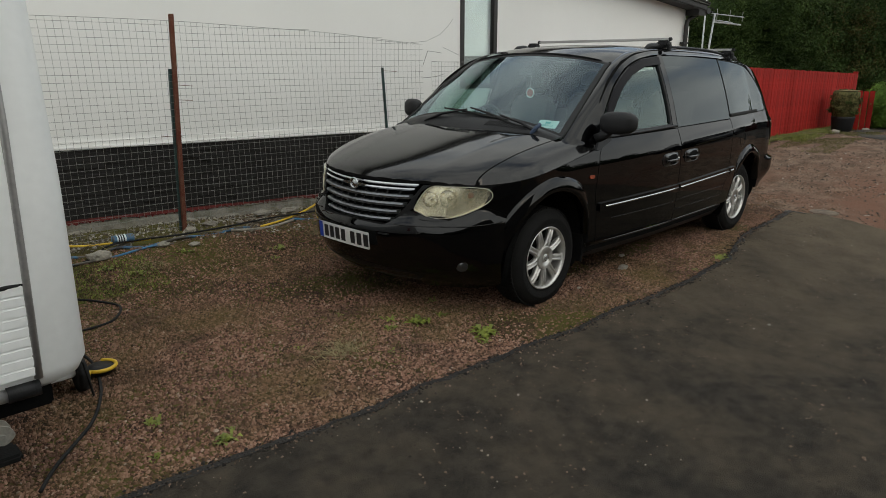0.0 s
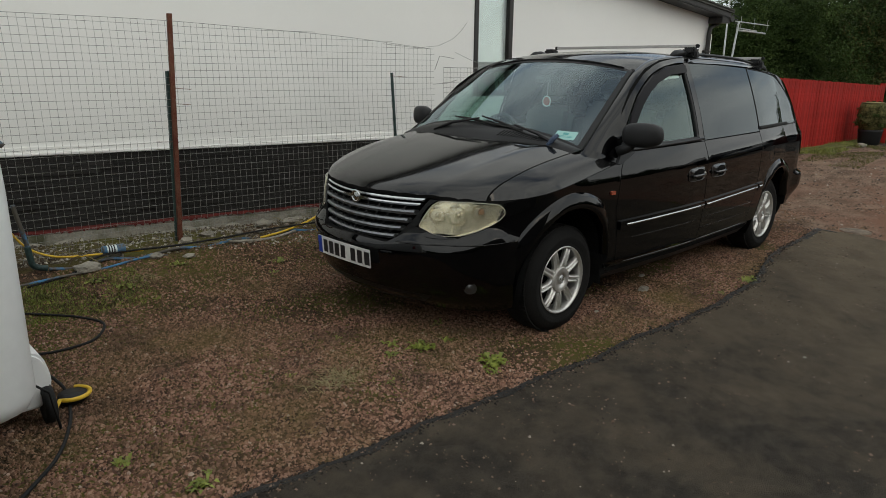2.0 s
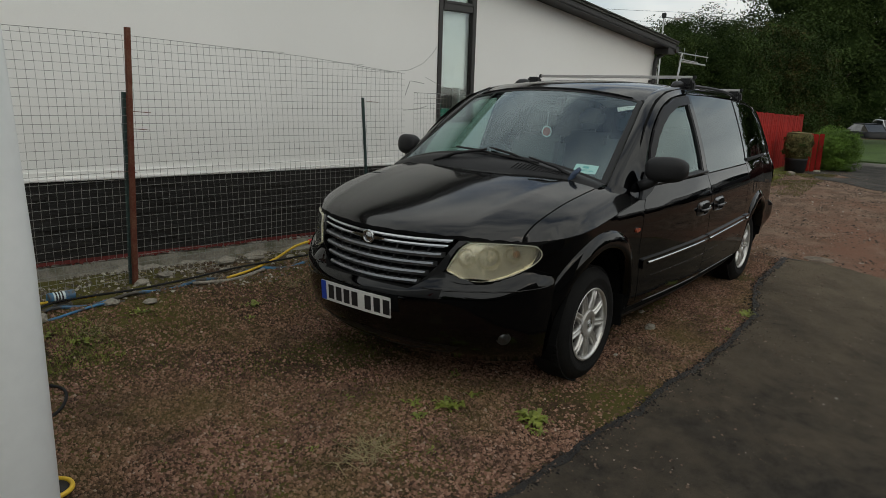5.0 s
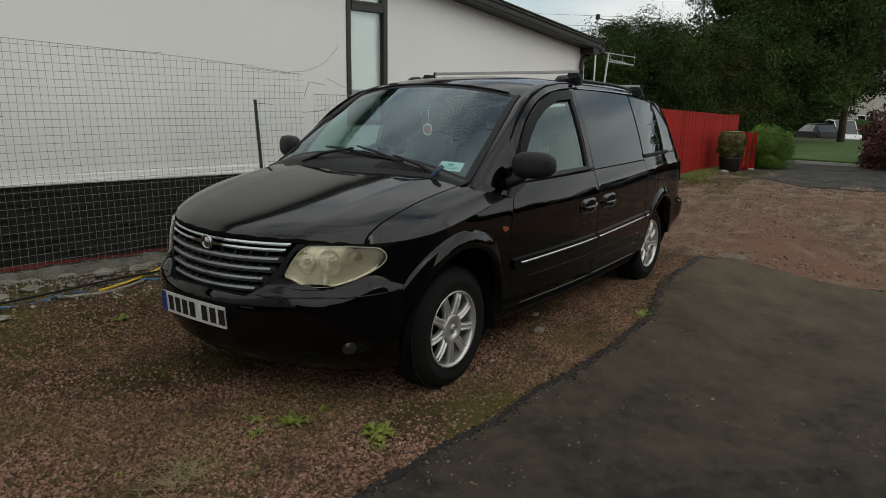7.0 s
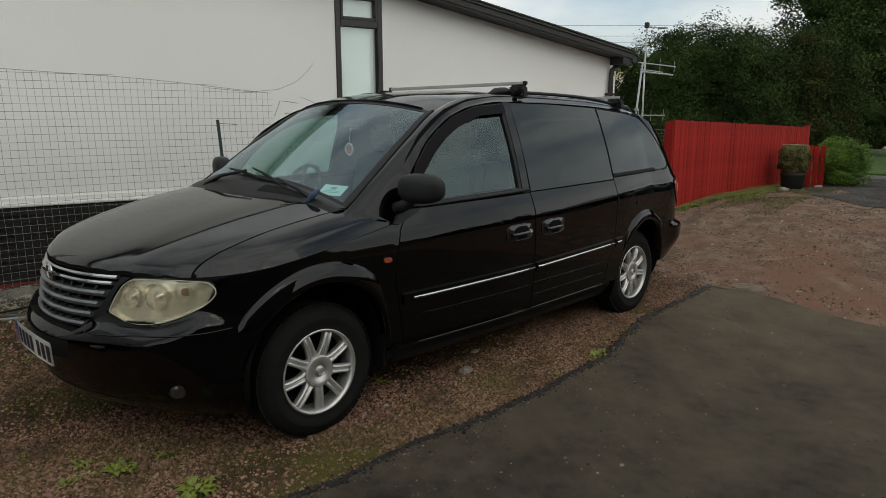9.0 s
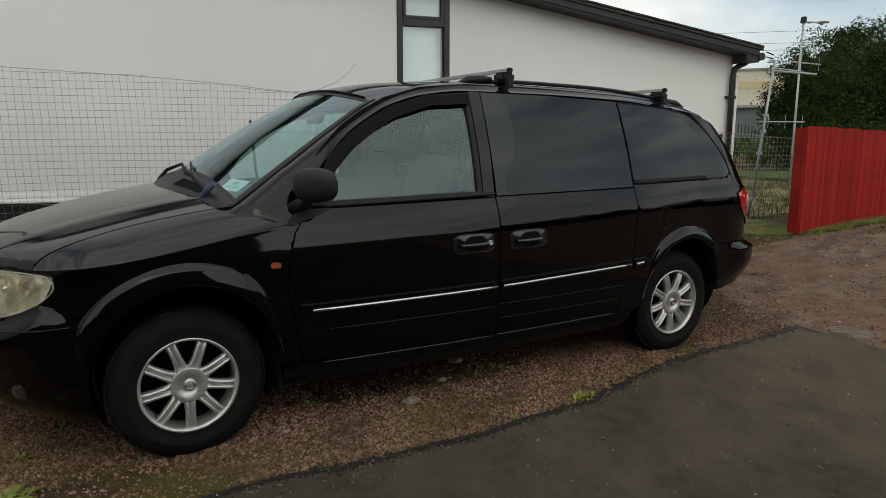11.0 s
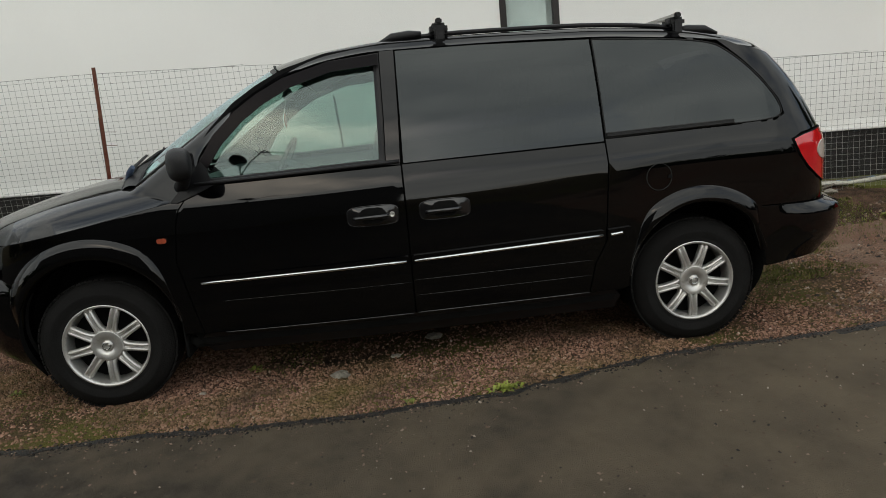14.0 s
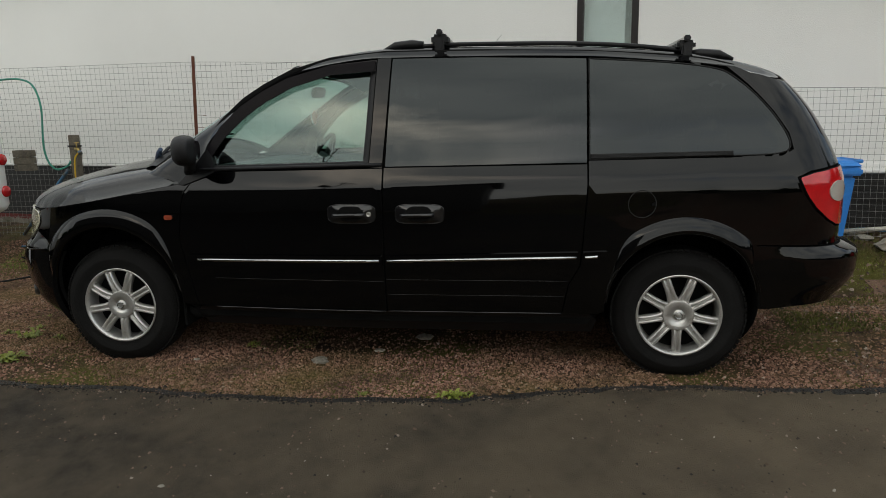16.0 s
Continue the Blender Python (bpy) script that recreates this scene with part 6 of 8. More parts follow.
# ---- wheels ----
def wheel(x, fl):
    y = MID - fl * 0.893
    o = -fl                                           # outwards along y
    b = bmesh.new()
    prof = [(0.208, 0.004), (0.215, 0.012), (0.219, 0.0135), (0.222, 0.011), (0.236, 0.018), (0.262, 0.022), (0.270, 0.0225), (0.274, 0.020), (0.296, 0.012), (0.316, -0.004), (0.333, -0.028), (0.339, -0.07), (0.339, -0.155), (0.332, -0.185), (0.30, -0.21), (0.21, -0.205)]
    lathe(b, [(r, a * o) for r, a in prof], (x, y, HUBZ), "y", 56)
    tyre = part("wheel", b, M_TYRE, van, "silver nine-spoke alloy wheel with a worn tyre")
    b = bmesh.new()                                   # tread blocks at the shoulder
    for k in range(72):
        a = 2 * math.pi * k / 72
        m = Matrix.Translation((x, y, HUBZ)) @ Matrix.Rotation(-a, 4, "Y")
        ya, yb = sorted((-0.016 * o, -0.06 * o))
        box(b, (0.3285, ya, -0.0112), (0.3378, yb, 0.0112), 0, m)
    part("tread", b, M_TYRE, tyre)
    b = bmesh.new()
    lathe(b, [(0.216, 0.004 * o), (0.211, 0.013 * o), (0.203, 0.011 * o), (0.196, -0.006 * o), (0.190, -0.05 * o), (0.188, -0.17 * o)], (x, y, HUBZ), "y", 56)
    part("rim", b, M_ALLOY, tyre)
    # near-black disc: the shade between the spokes is put into its colour
    b = bmesh.new()
    lathe(b, [(0.187, -0.075 * o), (0.12, -0.085 * o), (0.0, -0.085 * o)], (x, y, HUBZ), "y", 32)
    part("wheel_shade_disc", b, M_DARKIN, tyre)
    for k in range(9):
        a = 2 * math.pi * k / 9 + radians(30)
        m = Matrix.Translation((x, y, HUBZ)) @ Matrix.Rotation(-a, 4, "Y")
        b = bmesh.new()
        rows = []                                     # two rounded ridges with a groove; the foot flares into its neighbours
        for r, hw, yy in ((0.066, 0.0340, -0.012), (0.078, 0.0300, -0.009), (0.088, 0.0262, -0.006), (0.102, 0.0240, -0.003), (0.13, 0.0228, -0.001), (0.165, 0.0230, -0.001), (0.190, 0.0236, -0.004), (0.202, 0.0250, -0.012)):
            gd = 0.010 * step(0.068, 0.092, r)
            side = [(-0.030, hw * 0.92), (-0.014, hw), (-0.003, hw * 0.90), (0.004, hw * 0.66), (0.004, hw * 0.40), (-0.001, hw * 0.22), (-0.001 - gd, hw * 0.10)]
            rows.append([b.verts.new((r, (yy + d) * o, e)) for d, e in side + [(d, -e) for d, e in side[::-1]]])
        for p, q in zip(rows, rows[1:]):
            for i in range(14):
                b.faces.new((p[i], p[(i + 1) % 14], q[(i + 1) % 14], q[i])).smooth = i not in (0, 12, 13)
        bmesh.ops.transform(b, matrix=m, verts=b.verts)
        bmesh.ops.recalc_face_normals(b, faces=b.faces[:])
        part("spoke", b, M_ALLOY, tyre)
    b = bmesh.new()
    lathe(b, [(0.078, -0.03 * o), (0.078, 0.002 * o), (0.0765, 0.0045 * o), (0.074, 0.005 * o), (0.034, 0.007 * o), (0.033, 0.001 * o), (0.028, -0.001 * o), (0.026, 0.003 * o), (0.0, 0.004 * o)], (x, y, HUBZ), "y", 40)
    part("hub_cap", b, M_ALLOY, tyre)
    b = bmesh.new()
    tube(b, [(x + 0.019 * math.cos(t), y + 0.009 * o, HUBZ + 0.017 * math.sin(t)) for t in np.linspace(0, 2 * math.pi, 20)[:-1]], 0.003, 6, close=True)
    part("hub_ring", b, M_CHROME, tyre)


for wx in (HUBF, HUBR):
    for fl in (1, -1):
        wheel(wx, fl)
b = bmesh.new()
for wx in (HUBF, HUBR):
    tube(b, [(wx, MID - 0.78, HUBZ), (wx, MID + 0.78, HUBZ)], 0.04, 8)
part("axle", b, M_DARKIN, van)
# mud flap behind the front wheel
for fl in (1, -1):
    b = bmesh.new()
    y0, y1 = sorted((MID - fl * 0.92, MID - fl * 0.72))
    box(b, (0.385, y0, 0.22), (0.40, y1, 0.42), 0.004)
    part("mud_flap", b, M_DARKIN, van)

# ---- handles, marker, filler, mirrors ----
for fl in (1, -1):
    for s, lock in ((1.388, True), (1.735, False)):
        z = 0.861

        def oval(w, h, p=0.55, ds=0.0, dz=0.0, n=40):
            return [(s + ds + w * math.copysign(abs(math.cos(t)) ** p, math.cos(t)), z + dz + h * math.copysign(abs(math.sin(t)) ** p, math.sin(t))) for t in np.linspace(0, 2 * math.pi, n + 1)[:-1]]
        b = bmesh.new()
        fill(b, oval(0.122, 0.047, 0.5), 0.011, lambda u, v: S(u, v, 0.002 + 0.016 * step(1.0, 0.45, max(abs(u - s) / 0.122, abs(v - z) / 0.047)), fl), lambda u, v: S(u, v, -0.004, fl))
        hd = part("door_handle", b, M_HANDLE, van)
        b = bmesh.new()
        tube(b, [S(u, v, 0.002, fl) for u, v in oval(0.123, 0.048, 0.5)], 0.0026, 6, close=True)
        part("handle_rim", b, M_HANDLE, hd)
        # flat near-black patches stand in for the shade inside the hand recess
        b = bmesh.new()
        fill(b, [(s - 0.070, z + 0.002), (s + 0.066, z + 0.004), (s + 0.060, z + 0.020), (s + 0.046, z + 0.036), (s + 0.025, z + 0.0405), (s - 0.030, z + 0.0405), (s - 0.050, z + 0.034), (s - 0.064, z + 0.018)], 0.010, lambda u, v: S(u, v, 0.0208, fl))
        part("handle_cup_shade", b, M_DARKIN, hd)
        b = bmesh.new()
        fill(b, [(s - 0.058, z - 0.012), (s + 0.056, z - 0.010), (s + 0.044, z - 0.030), (s + 0.030, z - 0.036), (s - 0.034, z - 0.036), (s - 0.048, z - 0.030)], 0.008, lambda u, v: S(u, v, 0.0212, fl))
        part("lower_cup_shade", b, M_DARKIN, hd)
        b = bmesh.new()
        tube(b, [S(s - 0.090, z - 0.008, 0.016, fl), S(s - 0.078, z - 0.006, 0.029, fl), S(s, z - 0.004, 0.034, fl), S(s + 0.058, z - 0.003, 0.032, fl), S(s + 0.072, z - 0.002, 0.020, fl)], 0.0105, 10)
        part("pull", b, M_HANDLE, hd)
        if lock:
            b = bmesh.new()
            c = S(s + 0.092, z, 0.014, fl)
            lathe(b, [(0.013, 0.0), (0.013, -0.004 * fl), (0.011, -0.006 * fl), (0.009, -0.003 * fl), (0.004, -0.002 * fl), (0.0, -0.003 * fl)], c, "y", 16)
            part("lock", b, M_ALLOY, hd)
    b = bmesh.new()
    fill(b, rounded([(0.355, 0.822), (0.40, 0.822), (0.40, 0.847), (0.355, 0.847)], 0.012), 0.02, lambda u, v: S(u, v, 0.010, fl), lambda u, v: S(u, v, -0.002, fl))
    part("side_marker", b, M_AMBER, van, "small amber side lamp")
b = bmesh.new()
tube(b, [S(2.815 + 0.066 * math.cos(t), 0.905 + 0.066 * math.sin(t), 0.0, 1) for t in np.linspace(0, 2 * math.pi, 32)[:-1]], 0.0022, 5, close=True)
flap = part("filler_flap", b, M_RUBBER, van)
b = bmesh.new()
fill(b, [(2.858, 0.897), (2.878, 0.893), (2.878, 0.915), (2.86, 0.910)], 0.02, lambda u, v: S(u, v, 0.003, 1))
part("flap_notch", b, M_DARKIN, flap)


def mirror(fl):
    c = Vector((0.56, MID - fl * (1.05 if fl > 0 else 0.985), 1.188 if fl > 0 else 1.20))
    b = bmesh.new()
    ret = bmesh.ops.create_icosphere(b, subdivisions=4, radius=1.0)
    for v in ret["verts"]:
        d = v.co.copy()
        p = Vector([math.copysign(abs(t) ** 0.72, t) for t in d])
        x = p.x * (0.082 if p.x < 0 else 0.036)
        v.co = c + Vector((x - 0.03 * fl * p.y, p.y * 0.118, p.z * (0.074 - 0.010 * p.x)))
    for f in b.faces:
        f.smooth = True
    mr = part("door_mirror", b, M_BLACKPL, van, "black plastic door mirror")
    b = bmesh.new()
    tube(b, [S(0.49, 1.075, -0.02, fl), S(0.52, 1.105, 0.045, fl), Vector((0.55, c.y + fl * 0.03, c.z - 0.018))], 0.026, 14, taper=[1.3, 1.2, 1.3])
    part("mirror_arm", b, M_BLACKPL, mr)
    b = bmesh.new()
    prism(b, rounded([(c.y - 0.075, c.z - 0.046), (c.y + 0.075, c.z - 0.046), (c.y + 0.075, c.z + 0.046), (c.y - 0.075, c.z + 0.046)], 0.03), "x", c.x + 0.016, c.x + 0.026)
    part("mirror_glass", b, M_CHROME, mr)


mirror(1)
mirror(-1)

# ---- roof rails and bars ----
for fl in (1, -1):
    h = 0.665
    b = bmesh.new()
    xs = np.linspace(1.60, 3.17, 16)
    zr = [A_Z(x) + 0.016 - 0.018 * abs((x - 2.385) / 0.79) ** 6 for x in xs]
    tube(b, [(x, MID - fl * h, z) for x, z in zip(xs, zr)], 0.0115, 8)
    rail = part("roof_rail", b, M_TRIM, van)
    for x in (1.60, 3.18):
        b = bmesh.new()
        sg = 1 if x < 2 else -1
        z = A_Z(x)
        tube(b, [(x - sg * 0.10, MID - fl * h, z - 0.012), (x - sg * 0.03, MID - fl * h, z + 0.012), (x + sg * 0.06, MID - fl * h, z + 0.020), (x + sg * 0.12, MID - fl * h, z + 0.018)], 0.024, 8, taper=[0.4, 1, 1, 0.7])
        part("rail_end", b, M_TRIM, rail)
for x, z in ((1.81, 1.762), (3.045, 1.695)):
    bars = thing("roof_bar", (x, MID, z), "aluminium roof bar with black clamp feet on the van roof rails", "roof bar", group="roof bars on the van")
    b = bmesh.new()
    box(b, (x - 0.013, MID - 0.715, z - 0.011), (x + 0.013, MID + 0.60, z + 0.011), 0.006)
    part("bar", b, M_ALU, bars)
    for fl in (1, -1):
        b = bmesh.new()
        y0, y1 = (MID - 0.732, MID - 0.705) if fl > 0 else (MID + 0.59, MID + 0.615)
        box(b, (x - 0.016, y0, z - 0.014), (x + 0.016, y1, z + 0.014), 0.006)
        part("end_cap", b, M_BLACKPL, bars)
        zz = A_Z(x)
        b = bmesh.new()
        yc = MID - fl * 0.665
        box(b, (x - 0.045, yc - 0.05, zz + 0.012), (x + 0.045, yc + 0.05, z - 0.008), 0.014)
        box(b, (x - 0.025, yc - fl * 0.05 - 0.012, zz - 0.045), (x + 0.025, yc - fl * 0.05 + 0.012, zz + 0.04), 0.008)
        part("foot", b, M_BLACKPL, bars)

# rear spoiler lip above the hatch
b = bmesh.new()
tube(b, [(3.465 + 0.03 * (1 - (q / 0.56) ** 2), MID + q, 1.572 - 0.040 * (q / 0.5) ** 4) for q in np.linspace(-0.44, 0.44, 13)], 0.008, 8)
part("roof_lip", b, M_TRIM, van)

# ---- wipers and screen clutter ----
for blade_at, arm_at in (([(0.215, -0.34), (0.20, -0.1), (0.165, 0.2), (0.135, 0.50)], [(0.06, -0.45), (0.13, -0.25), (0.19, 0.02)]), ([(0.235, 0.0), (0.19, 0.25), (0.11, 0.52), (0.05, 0.72)], [(0.03, 0.80), (0.09, 0.66), (0.155, 0.42)])):
    b = bmesh.new()
    tube(b, [screen_pt(p, q, 0.040 if k else 0.02) for k, (p, q) in enumerate(arm_at)], 0.010, 6, taper=[1.4, 1.0, 0.7])
    arm = part("wiper", b, M_BLACKPL, van)
    b = bmesh.new()
    tube(b, [screen_pt(p, q, 0.018) for p, q in blade_at], 0.009, 6, taper=[0.6, 1.0, 1.0, 0.6])
    part("blade", b, M_RUBBER, arm)
b = bmesh.new()
p0 = screen_pt(0.05, 0.80)
tube(b, [p0 + Vector((-0.05, 0.02, -0.01)), p0 + Vector((-0.03, 0.0, 0.035)), p0 + Vector((-0.005, -0.02, 0.06))], 0.016, 7, taper=[1.2, 1.0, 0.8])
part("wiper_pivot_cover", b, M_BLUEGREY, van, "faded blue cover on the wiper pivot")
b = bmesh.new()
grid_surface(b, lambda u, v: screen_pt(0.105 + 0.085 * u, 0.745 + 0.155 * v, -0.003), 2, 3)
disc = part("screen_sticker", b, M_PAPER, van, "pale square paper sticker inside the windscreen")
b = bmesh.new()
for u0, u1, v0, v1 in ((0.55, 0.80, 0.36, 0.62), (0.25, 0.31, 0.15, 0.85), (0.40, 0.44, 0.2, 0.8)):
    grid_surface(b, lambda u, v: screen_pt(0.105 + 0.085 * (u0 + (u1 - u0) * u), 0.745 + 0.155 * (v0 + (v1 - v0) * v), -0.0015), 1, 1)
part("print_bar", b, M_TEAL, disc)

# ---- interior ----
b = bmesh.new()
prof = [(0.36, 0.62), (0.30, 1.03), (0.42, 1.075), (0.62, 1.06), (0.72, 1.00), (0.76, 0.90), (0.70, 0.80), (0.72, 0.62)]
prism(b, prof, "y", MID - 0.80, MID + 0.80)
part("dashboard", b, M_DASH, van)


def seat(x, h, w=0.25, back=True):
    y = MID - h
    b = bmesh.new()
    box(b, (x - 0.25, y - w, 0.52), (x + 0.25, y + w, 0.68), 0.05)
    st = part("seat", b, M_FABRIC, van)
    b = bmesh.new()
    box(b, (-0.07, -w, 0), (0.07, w, 0.66), 0.06, pose(x + 0.26, y, 0.64, 0, 12, 0))
    part("backrest", b, M_FABRIC, st)
    b = bmesh.new()
    box(b, (-0.055, -0.13, 0), (0.055, 0.13, 0.19), 0.05, pose(x + 0.40, y, 1.31, 0, 10, 0))
    part("headrest", b, M_FABRIC, st)


for x, h in ((1.12, 0.40), (1.12, -0.40), (2.05, 0.42), (2.05, -0.42), (2.95, 0.0)):
    seat(x, h)
b = bmesh.new()
sw = pose(0.80, MID + 0.40, 1.06, 0, -62, 0)
tube(b, [sw @ Vector((0.185 * math.cos(t), 0.185 * math.sin(t), 0)) for t in np.linspace(0, 2 * math.pi, 36)[:-1]], 0.015, 8, close=True)
wheel_ob = part("steering_wheel", b, M_DASH, van)
b = bmesh.new()
for a in (20, 160, 270):
    tube(b, [sw @ Vector((0, 0, -0.02)), sw @ Vector((0.18 * math.cos(radians(a)), 0.18 * math.sin(radians(a)), 0))], 0.016, 6)
tube(b, [sw @ Vector((0, 0, 0.02)), sw @ Vector((0, 0, -0.28))], 0.05, 10)
part("spokes", b, M_DASH, wheel_ob)
b = bmesh.new()
box(b, (-0.012, -0.12, -0.035), (0.012, 0.12, 0.035), 0.012, pose(0.93, MID, 1.50, 0, 20, 0))
part("inside_mirror", b, M_DASH, van)
pend = part("pendant", lathe(bmesh.new(), [(0.0, -0.004), (0.040, -0.004), (0.043, 0.0), (0.040, 0.004), (0.0, 0.004)], (0.90, MID - 0.02, 1.345), "x", 8, smooth=False), M_BADGERED, van, "red and white octagonal hanging pendant")
b = bmesh.new()
tube(b, [(0.90, MID - 0.02, 1.39), (0.92, MID - 0.01, 1.49)], 0.0012, 4)
part("cord", b, M_PAPER, pend)
b = bmesh.new()
tube(b, [(0.896, MID - 0.02 + 0.038 * math.cos(t), 1.345 + 0.038 * math.sin(t)) for t in np.linspace(0, 2 * math.pi, 9)[:-1]], 0.005, 5, close=True)
part("pendant_rim", b, M_PAPER, pend)

# ---- caravan ----
M_STEADY = material("dull_grey_steel", (0.16, 0.16, 0.155), 0.6, metal=0.4, vary=0.3, scale=9, fine=60)
cv = thing("caravan", (-5.6, 1.4, 0), "white touring caravan with a ribbed lower side", "caravan")
CX, CY0, CY1, CR = -2.85, -0.14, 2.76, 0.11


def cv_plan(inset=0.0, r=CR):
    pts = [(-8.6, CY0 + inset)]
    for k in range(9):
        a = radians(-90 + 90 * k / 8)
        pts.append((CX - inset - r + r * math.cos(a), CY0 + inset + r + r * math.sin(a)))
    for k in range(9):
        a = radians(90 * k / 8)
        pts.append((CX - inset - 0.16 + 0.16 * math.cos(a), CY1 - inset - 0.16 + 0.16 * math.sin(a)))
    return pts + [(-8.6, CY1 - inset)]


b = bmesh.new()
levels = [(0.48, 0.06), (0.51, 0.02), (0.56, 0.0), (1.20, 0.0), (2.30, 0.03), (2.50, 0.07), (2.60, 0.16), (2.63, 0.40)]
rings = [[b.verts.new((x, y, z)) for x, y in cv_plan(i)] for z, i in levels]
for p, q in zip(rings, rings[1:]):
    for k in range(len(p)):
        f = b.faces.new((p[k], p[(k + 1) % len(p)], q[(k + 1) % len(p)], q[k]))
        f.smooth = True
b.faces.new(rings[-1])
b.faces.new(rings[0][::-1])
bmesh.ops.recalc_face_normals(b, faces=b.faces[:])
part("body", b, M_CARAVAN, cv)
for k in range(9):                                    # ribs of the lower side
    z = 0.57 + 0.036 * k
    b = bmesh.new()
    box(b, (-8.5, CY0 - 0.005, z - 0.0165), (-3.035, CY0 + 0.01, z + 0.0165), 0.003)
    part("side_rib", b, M_CARAVAN, cv)
b = bmesh.new()
tube(b, [(-8.5, CY0 - 0.001, 0.875), (-3.10, CY0 - 0.001, 0.875), (-3.03, CY0 + 0.006, 0.875)], 0.008, 6)
part("trim_line", b, M_RUBBER, cv)
b = bmesh.new()
tube(b, [(-3.03, CY0 + 0.003, 0.54), (-3.02, CY0 + 0.005, 0.9), (-3.01, CY0 + 0.008, 1.4), (-3.01, CY0 + 0.03, 2.1), (-3.03, CY0 + 0.06, 2.45)], 0.014, 8)
awning = part("awning_rail", b, M_ALU, cv, "dull aluminium awning rail")
b = bmesh.new()
tube(b, [(-2.99, CY0 + 0.014, 0.56), (-2.975, CY0 + 0.018, 1.4), (-2.98, CY0 + 0.035, 2.1)], 0.0035, 6)
part("rail_seal", b, M_STEADY, awning)
b = bmesh.new()
tube(b, [(-8.4, CY0 + 0.012, 0.505), (-3.09, CY0 + 0.012, 0.505)], 0.024, 12)
part("bottom_rail", b, M_ALU, cv)
b = bmesh.new()
tube(b, [(-3.13, CY0 + 0.012, 0.505), (-3.03, CY0 + 0.012, 0.505)], 0.029, 12)
part("rail_cap", b, M_BLACKPL, cv)
b = bmesh.new()
box(b, (-8.4, CY0 + 0.07, 0.40), (-2.98, CY0 + 0.13, 0.50), 0.008)
part("chassis_rail", b, M_DARKIN, cv)
b = bmesh.new()
box(b, (-8.2, CY0 + 0.30, 0.30), (-3.0, CY1 - 0.35, 0.50), 0.02)
part("underfloor", b, M_DARKIN, cv)
b = bmesh.new()
prism(b, rounded([(-3.55, 0.30), (-3.55, 0.36), (-3.055, 0.155), (-3.035, 0.11), (-3.08, 0.075)], 0.02), "y", 0.37, 0.378)
prism(b, rounded([(-3.55, 0.30), (-3.55, 0.36), (-3.055, 0.155), (-3.035, 0.11), (-3.08, 0.075)], 0.02), "y", 0.44, 0.448)
tube(b, [(-3.09, 0.355, 0.115), (-3.09, 0.463, 0.115)], 0.018, 10)
steady = part("corner_steady", b, M_UPVCPALE, cv, "pale metal corner steady")
b = bmesh.new()
box(b, (-3.30, 0.34, 0.0), (-3.03, 0.48, 0.035), 0.012)
part("steady_pad", b, M_RUBBER, steady)
b = bmesh.new()
lathe(b, [(0.0, 0.03), (0.19, 0.02), (0.20, 0.0), (0.31, 0.0), (0.32, 0.08), (0.31, 0.17), (0.0, 0.17)], (-5.7, CY0 + 0.06, 0.32), "y", 28)
part("wheel", b, M_TYRE, cv)
for y, zs in ((0.17, (0.86, 0.98)), (2.63, (0.69, 1.0))):
    for z in zs:
        b = bmesh.new()
        lathe(b, [(0.055, -0.02), (0.055, 0.012), (0.045, 0.022), (0.0, 0.026)], (CX, y, z), "x", 20)
        part("tail_lamp", b, M_REDLENS, cv, "round red rear lamp")

# water carrier beside the caravan
wc = thing("water_carrier", (-2.685, 0.78, 0), "off-white plastic waste water carrier on black wheels", "water carrier")
b = bmesh.new()
prism(b, rounded([(-2.925, 0.08), (-2.650, 0.08), (-2.615, 0.20), (-2.640, 0.31), (-2.680, 0.345), (-2.925, 0.345)], 0.04), "y", 0.83, 1.16)
bmesh.ops.bevel(b, geom=b.edges[:], offset=0.012, segments=2, affect="EDGES")
part("tank", b, M_CARAVAN, wc)
for y in (0.84, 1.10):
    b = bmesh.new()
    lathe(b, [(0.0, -0.02), (0.055, -0.02), (0.06, -0.024), (0.086, -0.02), (0.09, 0.0), (0.086, 0.022), (0.0, 0.022)], (-2.650, y, 0.09), "x", 24)
    part("wheel", b, M_RUBBER, wc)
b = bmesh.new()
tube(b, [(-2.905, 0.80, 0.30), (-2.765, 0.74, 0.29), (-2.665, 0.70, 0.20), (-2.645, 0.68, 0.03)], 0.006, 6)
part("strap", b, M_RUBBER, wc)

rg = thing("hose_hook", (-2.535, 0.95, 0.03), "yellow plastic loop round a black disc on the gravel", "hose hook")
b = bmesh.new()
tube(b, [(-2.625, 0.86, 0.03)] + [(-2.515 + 0.075 * math.cos(t), 0.97 + 0.075 * math.sin(t), 0.045) for t in np.linspace(-2.6, 1.2, 16)], 0.010, 8)
part("loop", b, M_YELLOW, rg)
b = bmesh.new()
lathe(b, [(0.0, 0.046), (0.064, 0.046), (0.068, 0.03), (0.06, 0.012), (0.0, 0.008)], (-2.515, 0.97, 0), "z", 20)
part("disc", b, M_BLACKPL, rg)


